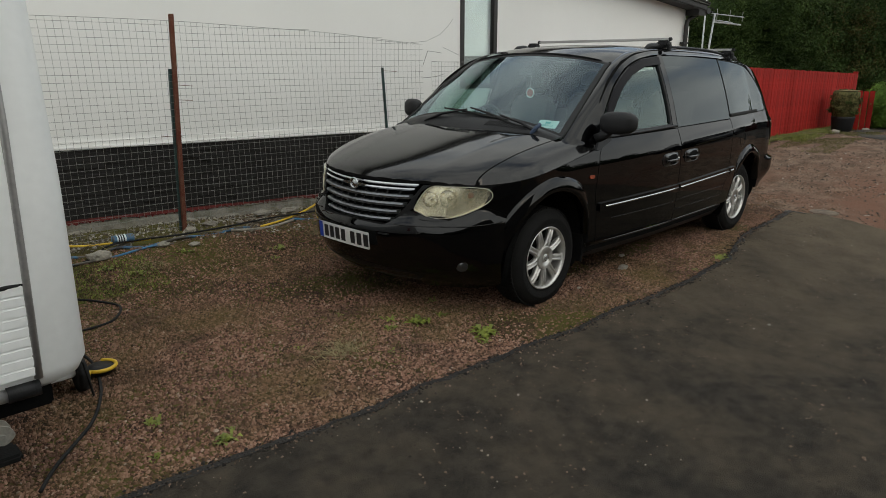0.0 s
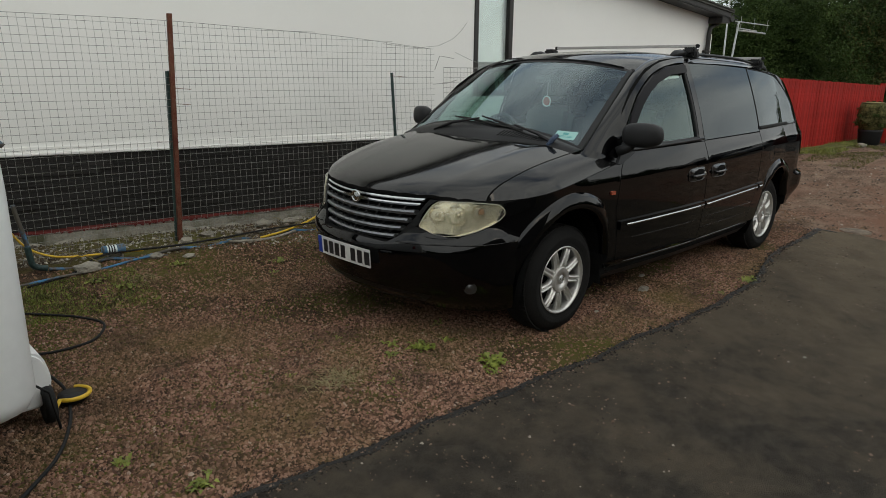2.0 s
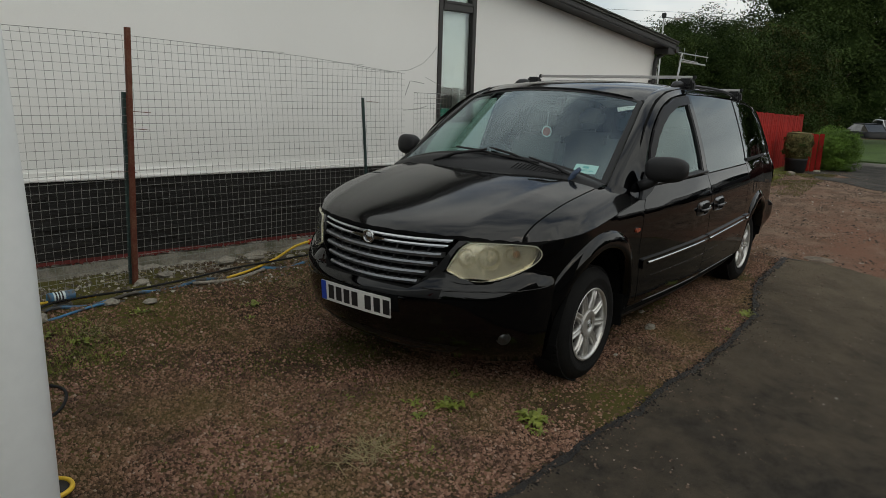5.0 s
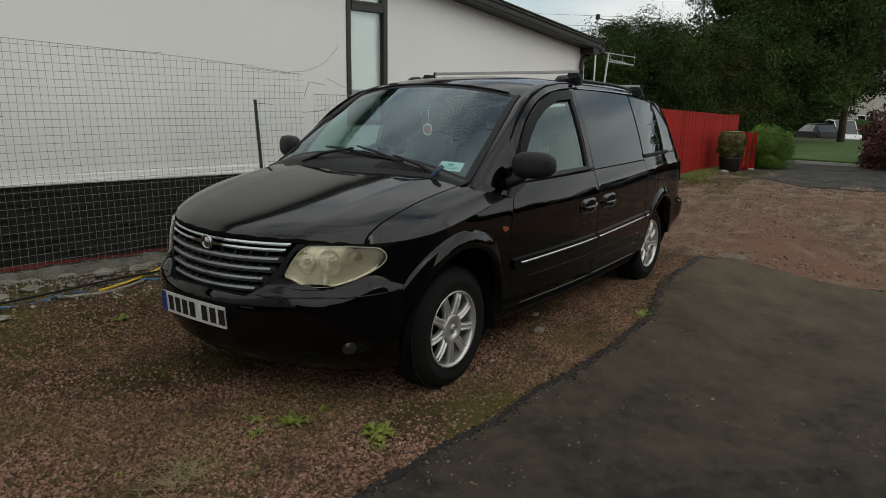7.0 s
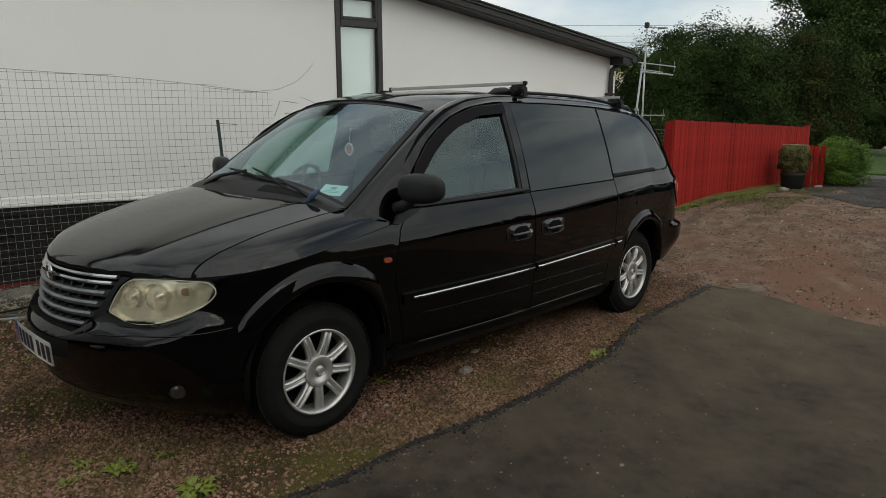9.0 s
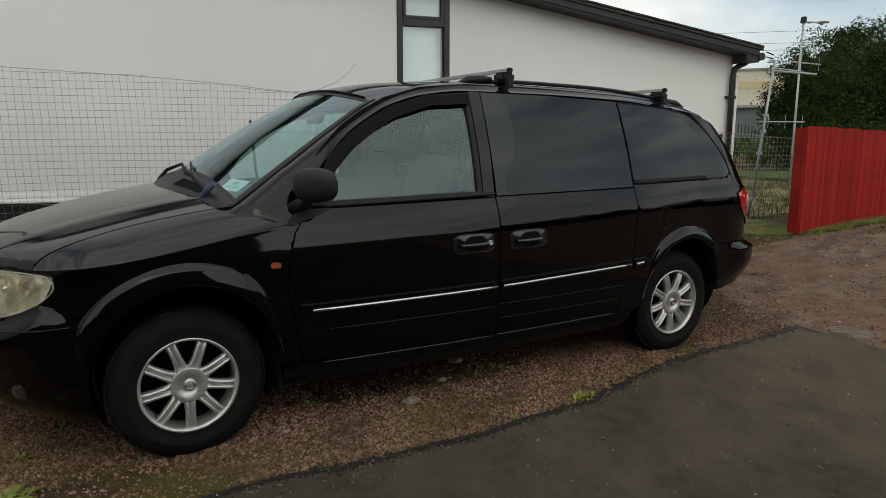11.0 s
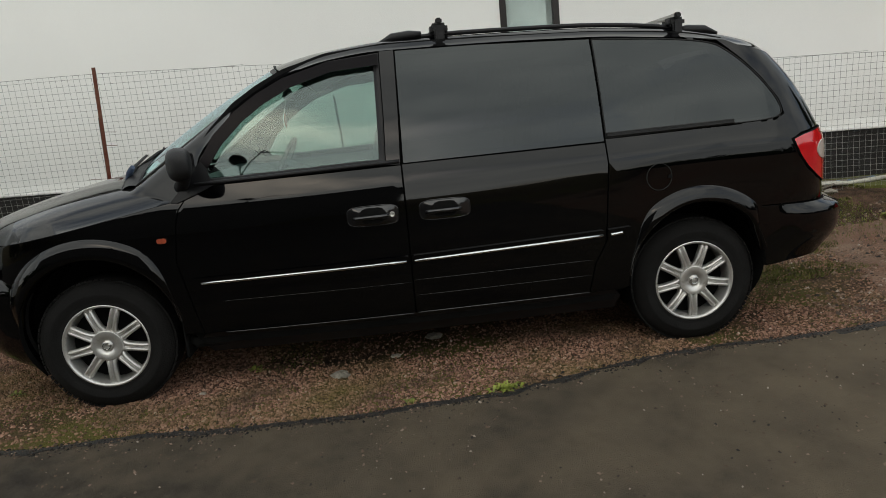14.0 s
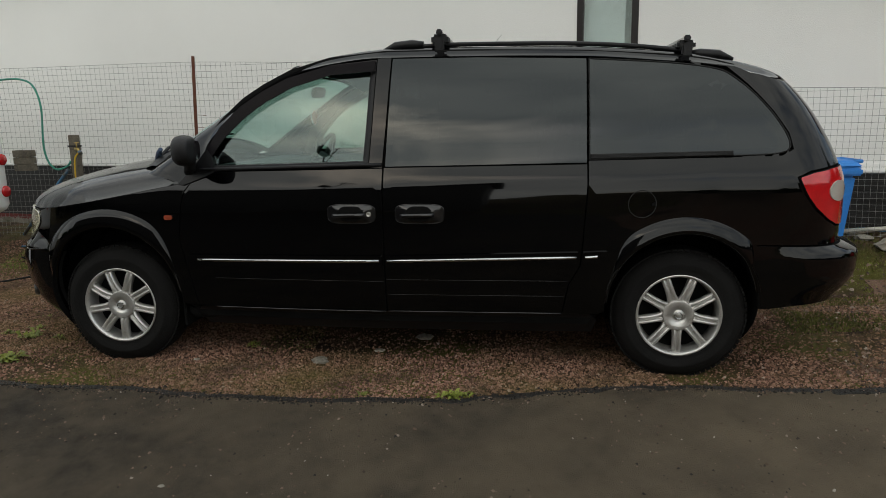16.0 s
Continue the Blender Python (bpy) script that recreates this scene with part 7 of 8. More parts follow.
def run(name, pts, r, mat, label, category, n=8, lift=True):
    """A pipe or cable that lies along the ground through the points."""
    dense_pts = []
    for i in range(len(pts) - 1):
        p0, p1, p2, p3 = (Vector(pts[max(i - 1, 0)]), Vector(pts[i]), Vector(pts[i + 1]), Vector(pts[min(i + 2, len(pts) - 1)]))
        for k in range(6):
            t = k / 6
            dense_pts.append(0.5 * (2 * p1 + (p2 - p0) * t + (2 * p0 - 5 * p1 + 4 * p2 - p3) * t * t + (3 * p1 - p0 - 3 * p2 + p3) * t ** 3))
    dense_pts.append(Vector(pts[-1]))
    if lift:
        dense_pts = [Vector((p.x, p.y, max(p.z, rough_z(p.x, p.y) + r + 0.004))) for p in dense_pts]
    b = bmesh.new()
    tube(b, dense_pts, r, n)
    return whole(name, b, mat, label, category, smooth=True)


run("cable", [(-2.60, 1.28, 0.12), (-2.52, 1.10, 0.03), (-2.55, 0.90, 0), (-2.61, 0.70, 0), (-2.73, 0.46, 0), (-2.95, 0.20, 0), (-3.05, 0.05, 0)], 0.008, M_RUBBER, "black mains cable lying on the gravel", "cable")
run("cable", [(-2.60, 2.42, 0), (-2.36, 2.30, 0), (-2.16, 2.14, 0), (-2.07, 1.92, 0), (-2.20, 1.68, 0), (-2.40, 1.64, 0), (-2.60, 1.70, 0)], 0.008, M_RUBBER, "black cable looped on the gravel", "cable")

# ---- pipes, tap and litter along the fence ----
def bedded(pts, r, sink):
    """A line on the ground that dips in and out of the litter."""
    return [(x, y, rough_z(x, y) + r + (-sink if k % 2 else 0.008)) for k, (x, y) in enumerate(pts)]


run("blue_pipe", bedded([(-2.11, 2.88), (-1.90, 2.88), (-1.72, 2.885), (-1.5, 2.87), (-1.22, 2.85), (-0.95, 2.86), (-0.70, 2.84), (-0.45, 2.84), (-0.2, 2.83), (0.1, 2.80), (0.45, 2.78), (0.9, 2.72)], 0.013, 0.024), 0.013, M_BLUEPIPE, "blue plastic water pipe half buried along the fence", "pipe", lift=False)
run("hose", [(-2.30, 2.66, 0.1), (-2.05, 2.74, 0.1), (-1.80, 2.84, 0.2), (-1.55, 2.87, 0.2), (-1.2, 2.80, 0.2), (-0.8, 2.80, 0.2), (-0.4, 2.83, 0.2), (0.0, 2.80, 0.2), (0.6, 2.76, 0.2), (1.2, 2.7, 0.2)], 0.008, M_RUBBER, "black hose lying along the fence foot", "hose")
run("blue_pipe", bedded([(-2.8, 2.68), (-2.4, 2.71), (-2.1, 2.73), (-1.8, 2.77), (-1.5, 2.80), (-1.3, 2.80)], 0.009, 0.006), 0.009, M_BLUEPIPE, "thin blue pipe in front of the fence", "pipe", lift=False)
run("loose_pipe", bedded([(-0.78, 2.80), (-0.45, 2.77), (-0.15, 2.79)], 0.014, 0.012), 0.014, M_STONE, "dirty grey plastic pipe in the litter", "pipe", lift=False)
run("hose", [(-0.50, 2.78, 0.15), (-0.25, 2.81, 0.165), (0.0, 2.84, 0.205), (0.20, 2.86, 0.265), (0.34, 2.86, 0.29), (0.42, 2.86, 0.29)], 0.0105, M_YELLOW, "yellow hose with a red clip by the fence", "hose")
run("hose", [(0.38, 2.86, 0.29), (0.46, 2.86, 0.295)], 0.022, M_REDLENS, "red plastic hose clip", "hose clip", lift=False)
run("blue_pipe", [(-2.275, 2.88, 0.645), (-2.262, 2.88, 0.56), (-2.235, 2.88, 0.42), (-2.22, 2.88, 0.31)], 0.015, M_BLUEPIPE, "short blue standpipe leaning by the fence", "pipe", lift=False)
run("pipe_elbow", [(-2.225, 2.88, 0.345), (-2.218, 2.88, 0.27), (-2.20, 2.88, 0.20), (-2.12, 2.88, 0.17)], 0.022, M_GREENSTEEL, "dark elbow joint on the blue pipe", "pipe", lift=False)
run("blue_pipe", [(-2.44, 3.02, 0.87), (-2.72, 3.01, 0.55), (-3.02, 3.00, 0.19)], 0.016, M_BLUEPIPE, "long blue pipe leaning against the tap post", "pipe", lift=False)
run("hose", [(-3.6, 3.05, 1.74), (-3.095, 3.05, 1.785), (-2.875, 3.05, 1.784), (-2.74, 3.05, 1.715), (-2.68, 3.05, 1.50), (-2.705, 3.05, 1.134), (-2.676, 3.05, 0.96), (-2.593, 3.05, 0.872), (-2.475, 3.05, 0.90), (-2.42, 3.05, 0.955)], 0.010, M_GREENHOSE, "green garden hose hung along the fence to the tap", "hose", lift=False)
run("hose", [(-2.28, 3.01, 1.05), (-2.34, 3.0, 0.97), (-2.351, 3.0, 0.70), (-2.322, 2.99, 0.507), (-2.227, 2.95, 0.336), (-2.10, 2.93, 0.25), (-1.95, 2.92, 0.215), (-1.7, 2.90, 0.20), (-1.45, 2.88, 0.185)], 0.0080, M_YELLOW, "yellow hose from the tap", "hose", lift=False)
tp = thing("tap_post", (-2.380, 3.080, 0.15), "weathered grey timber post with a brass tap", "tap post")
b = bmesh.new()
box(b, (-2.425, 3.050, 0.05), (-2.345, 3.130, 1.22), 0.006)
part("post", b, M_WOOD, tp)
b = bmesh.new()
box(b, (-2.435, 3.045, 1.10), (-2.335, 3.135, 1.115))
part("band", b, M_IRON, tp)
b = bmesh.new()
tube(b, [(-2.350, 3.040, 1.08), (-2.300, 3.010, 1.08), (-2.280, 3.000, 1.05)], 0.014, 8)
tube(b, [(-2.310, 3.010, 1.09), (-2.310, 3.010, 1.14)], 0.007, 6)
tube(b, [(-2.335, 3.010, 1.14), (-2.285, 3.010, 1.145)], 0.006, 6)
part("tap", b, M_BRASS, tp)
b = bmesh.new()
tube(b, [(-2.280, 3.000, 1.055), (-2.255, 2.990, 1.03)], 0.019, 8)
part("connector", b, M_BLUEPIPE, tp)
bx = thing("timber_box", (-2.94, 3.05, 0.85), "small weathered timber box hung on the fence", "box")
for k in range(3):
    b = bmesh.new()
    box(b, (-3.04, 3.01, 0.86 + 0.072 * k), (-2.84, 3.10, 0.928 + 0.072 * k), 0.004)
    part("board", b, M_WOOD, bx)

can = thing("paint_can", (-1.66, 2.90, 0.2), "crushed blue and white tin lying by the pipes", "can")
cm = pose(-1.66, 2.90, 0.225, 8, 90, 4)
b = bmesh.new()
lathe(b, [(0.0, -0.08), (0.031, -0.08), (0.034, -0.075), (0.034, 0.075), (0.031, 0.08), (0.0, 0.088)], (0, 0, 0), "z", 18)
bmesh.ops.transform(b, matrix=cm, verts=b.verts)
body = part("body", b, M_BLUEPIPE, can)
b = bmesh.new()
lathe(b, [(0.0345, -0.05), (0.0345, 0.02)], (0, 0, 0), "z", 18)
bmesh.ops.transform(b, matrix=cm, verts=b.verts)
part("label_band", b, M_PAPER, body)
for k in range(3):
    b = bmesh.new()
    lathe(b, [(0.0350, -0.04 + 0.018 * k), (0.0350, -0.03 + 0.018 * k)], (0, 0, 0), "z", 18)
    bmesh.ops.transform(b, matrix=cm, verts=b.verts)
    part("print_bar", b, M_INK, body)


def rock(b, c, size, seed, flat=0.6):
    ret = bmesh.ops.create_icosphere(b, subdivisions=2, radius=1.0)
    for v in ret["verts"]:
        d = v.co.copy()
        k = 1 + 0.35 * noise.noise(d * 1.6 + Vector((seed, 0, 0))) + 0.12 * noise.noise(d * 4 + Vector((0, seed, 0)))
        v.co = Vector(c) + Vector((d.x * size[0], d.y * size[1], d.z * size[2])) * k


rr = random.Random(8)
for k in range(26):                                   # rubble at the fence foot
    x = -2.0 + 0.17 * k + rr.uniform(-0.07, 0.07)
    y = rr.uniform(2.62, 3.3) if x < 1 else rr.uniform(2.5, 2.8)
    sx = rr.uniform(0.03, 0.10)
    b = bmesh.new()
    rock(b, (x, y, rough_z(x, y) + sx * 0.22), (sx, sx * rr.uniform(0.5, 0.9), sx * 0.4), k * 3.1)
    whole("rubble_stone", b, M_STONE, "broken pale stone lying along the fence foot", "stone", group="rubble along the fence")
for k in range(20):                                   # larger pale lumps against the footing
    x = -2.2 + 0.19 * k + rr.uniform(-0.08, 0.08)
    y = 3.315 - 0.212 * (x - 2.997) - rr.uniform(0.10, 0.42)
    sx = rr.uniform(0.08, 0.17)
    b = bmesh.new()
    rock(b, (x, y, rough_z(x, y) + sx * 0.25), (sx, sx * rr.uniform(0.5, 0.8), sx * 0.5), k * 5.3)
    whole("rubble_stone", b, M_STONE, "pale lump of broken masonry below the wall", "stone", group="rubble along the fence")
for x, y, s in ((5.05, 2.05, 0.13), (4.95, 2.3, 0.07), (5.3, 2.2, 0.06), (1.12, 0.04, 0.05), (1.65, 0.46, 0.05), (0.42, -0.02, 0.02), (1.42, 0.23, 0.03), (0.86, -1.19, 0.016), (2.33, -0.72, 0.014), (9.6, 1.0, 0.10), (10.5, 0.75, 0.08)):
    b = bmesh.new()
    rock(b, (x, y, rough_z(x, y) + s * 0.28), (s, s * 0.7, s * 0.4), x * 7)
    whole("loose_stone", b, M_STONE, "pale loose stone lying on the ground", "stone", group="loose stones")
for k in range(34):                                   # dead stems caught along the mesh
    x = -2.3 + 0.10 * k + rr.uniform(-0.06, 0.06)
    y = FENCE_Y(x) + rr.uniform(-0.32, 0.22)
    a, ln, up = rr.uniform(0, 6.28), rr.uniform(0.10, 0.32), rr.uniform(0.0, 0.9) ** 3
    d = Vector((math.cos(a), math.sin(a) * 0.5, up * 0.9)) * ln
    p0 = Vector((x, y, rough_z(x, y) + 0.010))
    bend = Vector((rr.uniform(-0.03, 0.03), rr.uniform(-0.03, 0.03), 0.02))
    b = bmesh.new()
    tube(b, [p0, p0 + d * 0.35 + bend, p0 + d * 0.7 + bend * 0.6, p0 + d], rr.uniform(0.0016, 0.0034), 5)
    whole("dead_stem", b, M_STRAW if k % 3 else M_WOOD, "thin dead stem lying in the fence litter", "stem", group="dead stems along the fence")
b = bmesh.new()
lathe(b, [(0.0, 0.0), (0.115, 0.0), (0.13, -0.01), (0.13, -0.05)], (0, 0, 0), "z", 28)
bmesh.ops.transform(b, matrix=Matrix.Translation((4.40, -0.44, rough_z(4.40, -0.44) + 0.016)) @ Matrix.Diagonal((1.0, 1.15, 1, 1)), verts=b.verts)
whole("drain_cover", b, M_DRAIN, "worn round concrete drain cover in the gravel", "drain cover")

# ---- pipes and sticks dropped behind the fence ----
for pts, rad, mat, word in (
        ([(4.72, 2.62), (5.05, 2.52), (5.45, 2.47), (5.85, 2.40)], 0.016, M_BLUEPIPE, "blue plastic pipe"),
        ([(4.80, 2.54), (5.20, 2.50), (5.60, 2.36), (5.95, 2.33)], 0.020, M_UPVCPALE, "dirty white plastic pipe"),
        ([(5.05, 2.60), (5.40, 2.42), (5.80, 2.46), (6.1, 2.30)], 0.013, M_UPVCPALE, "dirty white plastic pipe"),
        ([(4.9, 2.45), (5.35, 2.56), (5.75, 2.52)], 0.011, M_WOOD, "grey dead branch"),
        ([(5.1, 2.38), (5.5, 2.50), (6.0, 2.44)], 0.009, M_WOOD, "grey dead branch"),
        ([(5.3, 2.34), (5.6, 2.44), (5.9, 2.50)], 0.012, M_WOOD, "grey dead branch")):
    b = bmesh.new()
    tube(b, [(x, y, rough_z(x, y) + rad + 0.012 + 0.02 * (k % 2)) for k, (x, y) in enumerate(pts)], rad, 8)
    whole("dropped_branch" if mat == M_WOOD else "loose_pipe", b, mat, word + " lying between fence and wall", "branch" if mat == M_WOOD else "pipe")

# ---- blue bin ----
bn = thing("wheelie_bin", (4.44, 2.10, 0.26), "blue plastic wheeled bin with a closed lid", "bin")
BX, BY, BZ = 4.50, 2.10, 0.26


def frustum(b, c, lo, hi, z0, z1, bevel=0.01):
    A = [b.verts.new((c[0] + sx * lo[0], c[1] + sy * lo[1], z0)) for sx, sy in ((-1, -1), (1, -1), (1, 1), (-1, 1))]
    B = [b.verts.new((c[0] + sx * hi[0], c[1] + sy * hi[1], z1)) for sx, sy in ((-1, -1), (1, -1), (1, 1), (-1, 1))]
    fs = [b.faces.new(f) for f in (A[::-1], B, *([A[i], A[(i + 1) % 4], B[(i + 1) % 4], B[i]] for i in range(4)))]
    bmesh.ops.bevel(b, geom=list({e for f in fs for e in f.edges}), offset=bevel, segments=2, affect="EDGES")


b = bmesh.new()
frustum(b, (BX - 0.06, BY), (0.17, 0.19), (0.215, 0.235), BZ, BZ + 0.60, 0.02)
part("body", b, M_BLUEBIN, bn)
b = bmesh.new()
frustum(b, (BX - 0.06, BY), (0.245, 0.26), (0.245, 0.26), BZ + 0.60, BZ + 0.655, 0.012)
part("rim", b, M_BLUEBIN, bn)
b = bmesh.new()
frustum(b, (BX - 0.06, BY), (0.25, 0.265), (0.21, 0.22), BZ + 0.66, BZ + 0.71, 0.015)
part("lid", b, M_BLUEBIN, bn)
b = bmesh.new()
tube(b, [(BX + 0.16, BY - 0.16, BZ + 0.695), (BX + 0.21, BY - 0.16, BZ + 0.70), (BX + 0.21, BY + 0.16, BZ + 0.70), (BX + 0.16, BY + 0.16, BZ + 0.695)], 0.014, 8)
part("handle", b, M_BLUEBIN, bn)
for y in (BY - 0.18, BY + 0.18):
    b = bmesh.new()
    lathe(b, [(0.0, -0.02), (0.07, -0.02), (0.075, 0.0), (0.07, 0.02), (0.0, 0.02)], (BX + 0.10, y, BZ + 0.07), "y", 18)
    part("wheel", b, M_RUBBER, bn)

# ---- aerials on a leaning mast ----
ae = thing("aerial_mast", (7.12, 2.38, 0.40), "leaning galvanised mast with two television aerials", "aerial")
MB, MT = Vector((7.12, 2.38, 0.40)), Vector((7.21, 2.25, 2.305))
b = bmesh.new()
tube(b, [MB, MT], 0.015, 8)
mast = part("mast", b, M_POLE, ae)
for t in (0.12, 0.42, 0.56, 0.66):
    c = MB.lerp(MT, t)
    b = bmesh.new()
    box(b, c - Vector((0.028, 0.028, 0.018)), c + Vector((0.028, 0.028, 0.018)), 0.005)
    part("clamp", b, M_POLE, mast)


def yagi(root, way, length, n, r=0.011):
    way = Vector(way).normalized()
    b = bmesh.new()
    tube(b, [root - way * 0.08, root + way * length], r, 6)
    boom = part("boom", b, M_POLE, ae)
    across = Vector((0, 0, 1)).cross(way).normalized()
    for k in range(n):
        c = root + way * (0.05 + (length - 0.08) * k / max(1, n - 1))
        b = bmesh.new()
        tube(b, [c - Vector((0, 0, 0.08)), c + Vector((0, 0, 0.08))], 0.003, 5)
        part("director", b, M_POLE, boom)
    b = bmesh.new()
    for a in (-0.6, -0.2, 0.2, 0.6):
        d = (-way * math.cos(a) * 0.6 + across * math.sin(a)).normalized()
        tube(b, [root - way * 0.02 + Vector((0, 0, 0.10 * a)), root - way * 0.06 + Vector((0, 0, 0.16 * a)) + d * 0.05], 0.008, 5)
    part("reflector", b, M_BLACKPL, boom)


lean = (MT - MB).normalized()
yagi(MT, (1.0, -0.30, -0.05), 0.66, 3, 0.008)
b = bmesh.new()
p0 = MT - lean * 0.12
tube(b, [p0, p0 + Vector((1.0, -0.30, -0.05)).normalized() * 0.62], 0.013, 6)
tube(b, [p0 + Vector((0, 0, 0.03)), p0 + Vector((1.0, -0.30, 0.0)).normalized() * 0.42], 0.008, 6)
part("lower_boom", b, M_POLE, ae)
yagi(MB.lerp(MT, 0.62), (1.0, -0.35, 0.0), 0.55, 3, 0.007)
b = bmesh.new()
box(b, (7.02, 2.50, 0.42), (7.32, 2.75, 0.54), 0.01)
whole("concrete_block", b, M_CONCRETE, "weathered concrete block in the grass by the mast", "concrete block")

# ---- iron railings and gate, and the works buildings beyond ----
rl = thing("iron_railings", (15.8, 9, 0.55), "black iron railings with an arched gate beside the field", "railings")
R0, R1 = Vector((12.6, 12.2, 0.55)), Vector((18.2, 6.2, 0.55))
nrl = 96
for k in range(nrl + 1):
    t = k / nrl
    p = R0.lerp(R1, t)
    d = abs(t - 0.48) / 0.16
    top = 1.42 + (0.40 * (1 - d * d) if d < 1 and t < 0.64 else 0.0)
    b = bmesh.new()
    w = 0.025 if k % 16 == 0 else 0.008
    box(b, (p.x - w, p.y - w, 0.45), (p.x + w, p.y + w, top + (0.08 if k % 16 == 0 else 0)))
    part("bar", b, M_IRON, rl)
for z in (0.62, 1.36):
    b = bmesh.new()
    tube(b, [R0.lerp(R1, t) + Vector((0, 0, z - 0.55)) for t in np.linspace(0, 1, 9)], 0.014, 4)
    part("rail", b, M_IRON, rl)
leaf_cloud("hedge_foliage", [((15.0 + 0.9 * k, 11.6 - 0.95 * k, 1.0), (0.9, 0.9, 0.45)) for k in range(-3, 6)], 16000, 0.06, [M_HEDGE], 41, thing("field_hedge", (16, 10.5, 0.5), "low bright green hedge behind the railings", "hedge"))

wk = thing("works_building", (36, 24, 0.5), "cream and grey-green metal-clad works building", "building")


def far_box(name, l0, l1, d0, d1, z0, z1, mat, label=""):
    a = Vector((36.2, 22.8, 0))
    u, v = Vector((0.53, -0.85, 0)), Vector((0.85, 0.53, 0))
    m = Matrix.Identity(4)
    m.col[0][:3], m.col[1][:3], m.col[3][:3] = u, v, a
    return part(name, box(bmesh.new(), (l0, d0, z0), (l1, d1, z1), 0, m), mat, wk, label)


far_box("upper_wall", -14, 16, 0, 14, 3.25, 5.25, M_CREAM)
far_box("yellow_band", -14, 16, -0.03, 0, 4.2, 4.62, M_YELLOWBAND)
far_box("roof_edge", -14.1, 16.1, -0.1, 14, 5.25, 5.36, M_KERB)
far_box("lower_wall", -14, 16, 0.05, 14, 0.3, 3.10, M_GREYGREEN)
far_box("canopy_edge", -14, 16, -0.25, 14, 3.10, 3.25, M_KERB)
for k in range(60):
    far_box("sheet_rib", -13.8 + 0.5 * k, -13.72 + 0.5 * k, 0.0, 0.05, 0.3, 3.1, M_GREYGREEN)
for k in range(4):
    far_box("door_seam", -9 + 6 * k, -8.88 + 6 * k, -0.02, 0.0, 0.3, 3.1, M_IRON)


pole = thing("lamp_pole", (9.9, 3.66, 0.4), "slim grey pole with a flat lamp behind the red fence", "lamp pole")
b = bmesh.new()
tube(b, [(9.9, 3.66, 0.3), (9.9, 3.66, 1.8), (9.9, 3.66, 3.16)], 0.017, 8, taper=[1.2, 1.0, 0.8])
part("column", b, M_POLE, pole)
b = bmesh.new()
box(b, (9.87, 3.62, 3.14), (9.93, 3.70, 3.24), 0.012)
part("sensor", b, M_IRON, pole)
b = bmesh.new()
tube(b, [(9.9, 3.64, 3.16), (9.93, 3.52, 3.14), (9.95, 3.44, 3.13)], 0.012, 6)
part("arm", b, M_POLE, pole)
b = bmesh.new()
box(b, (9.9, 3.31, 3.11), (10.02, 3.46, 3.135), 0.008)
part("lamp_head", b, M_KERB, pole)
for k, z in enumerate((5.95, 6.3, 6.9)):
    b = bmesh.new()
    tube(b, [(20 + 3 * s, 34 - 3.0 * s, z + 0.02 * (s - 5) ** 2 * 0.2) for s in range(0, 13)], 0.010, 4)
    whole("overhead_wire", b, M_IRON, "thin overhead wire against the sky", "overhead wire", group="overhead wires")

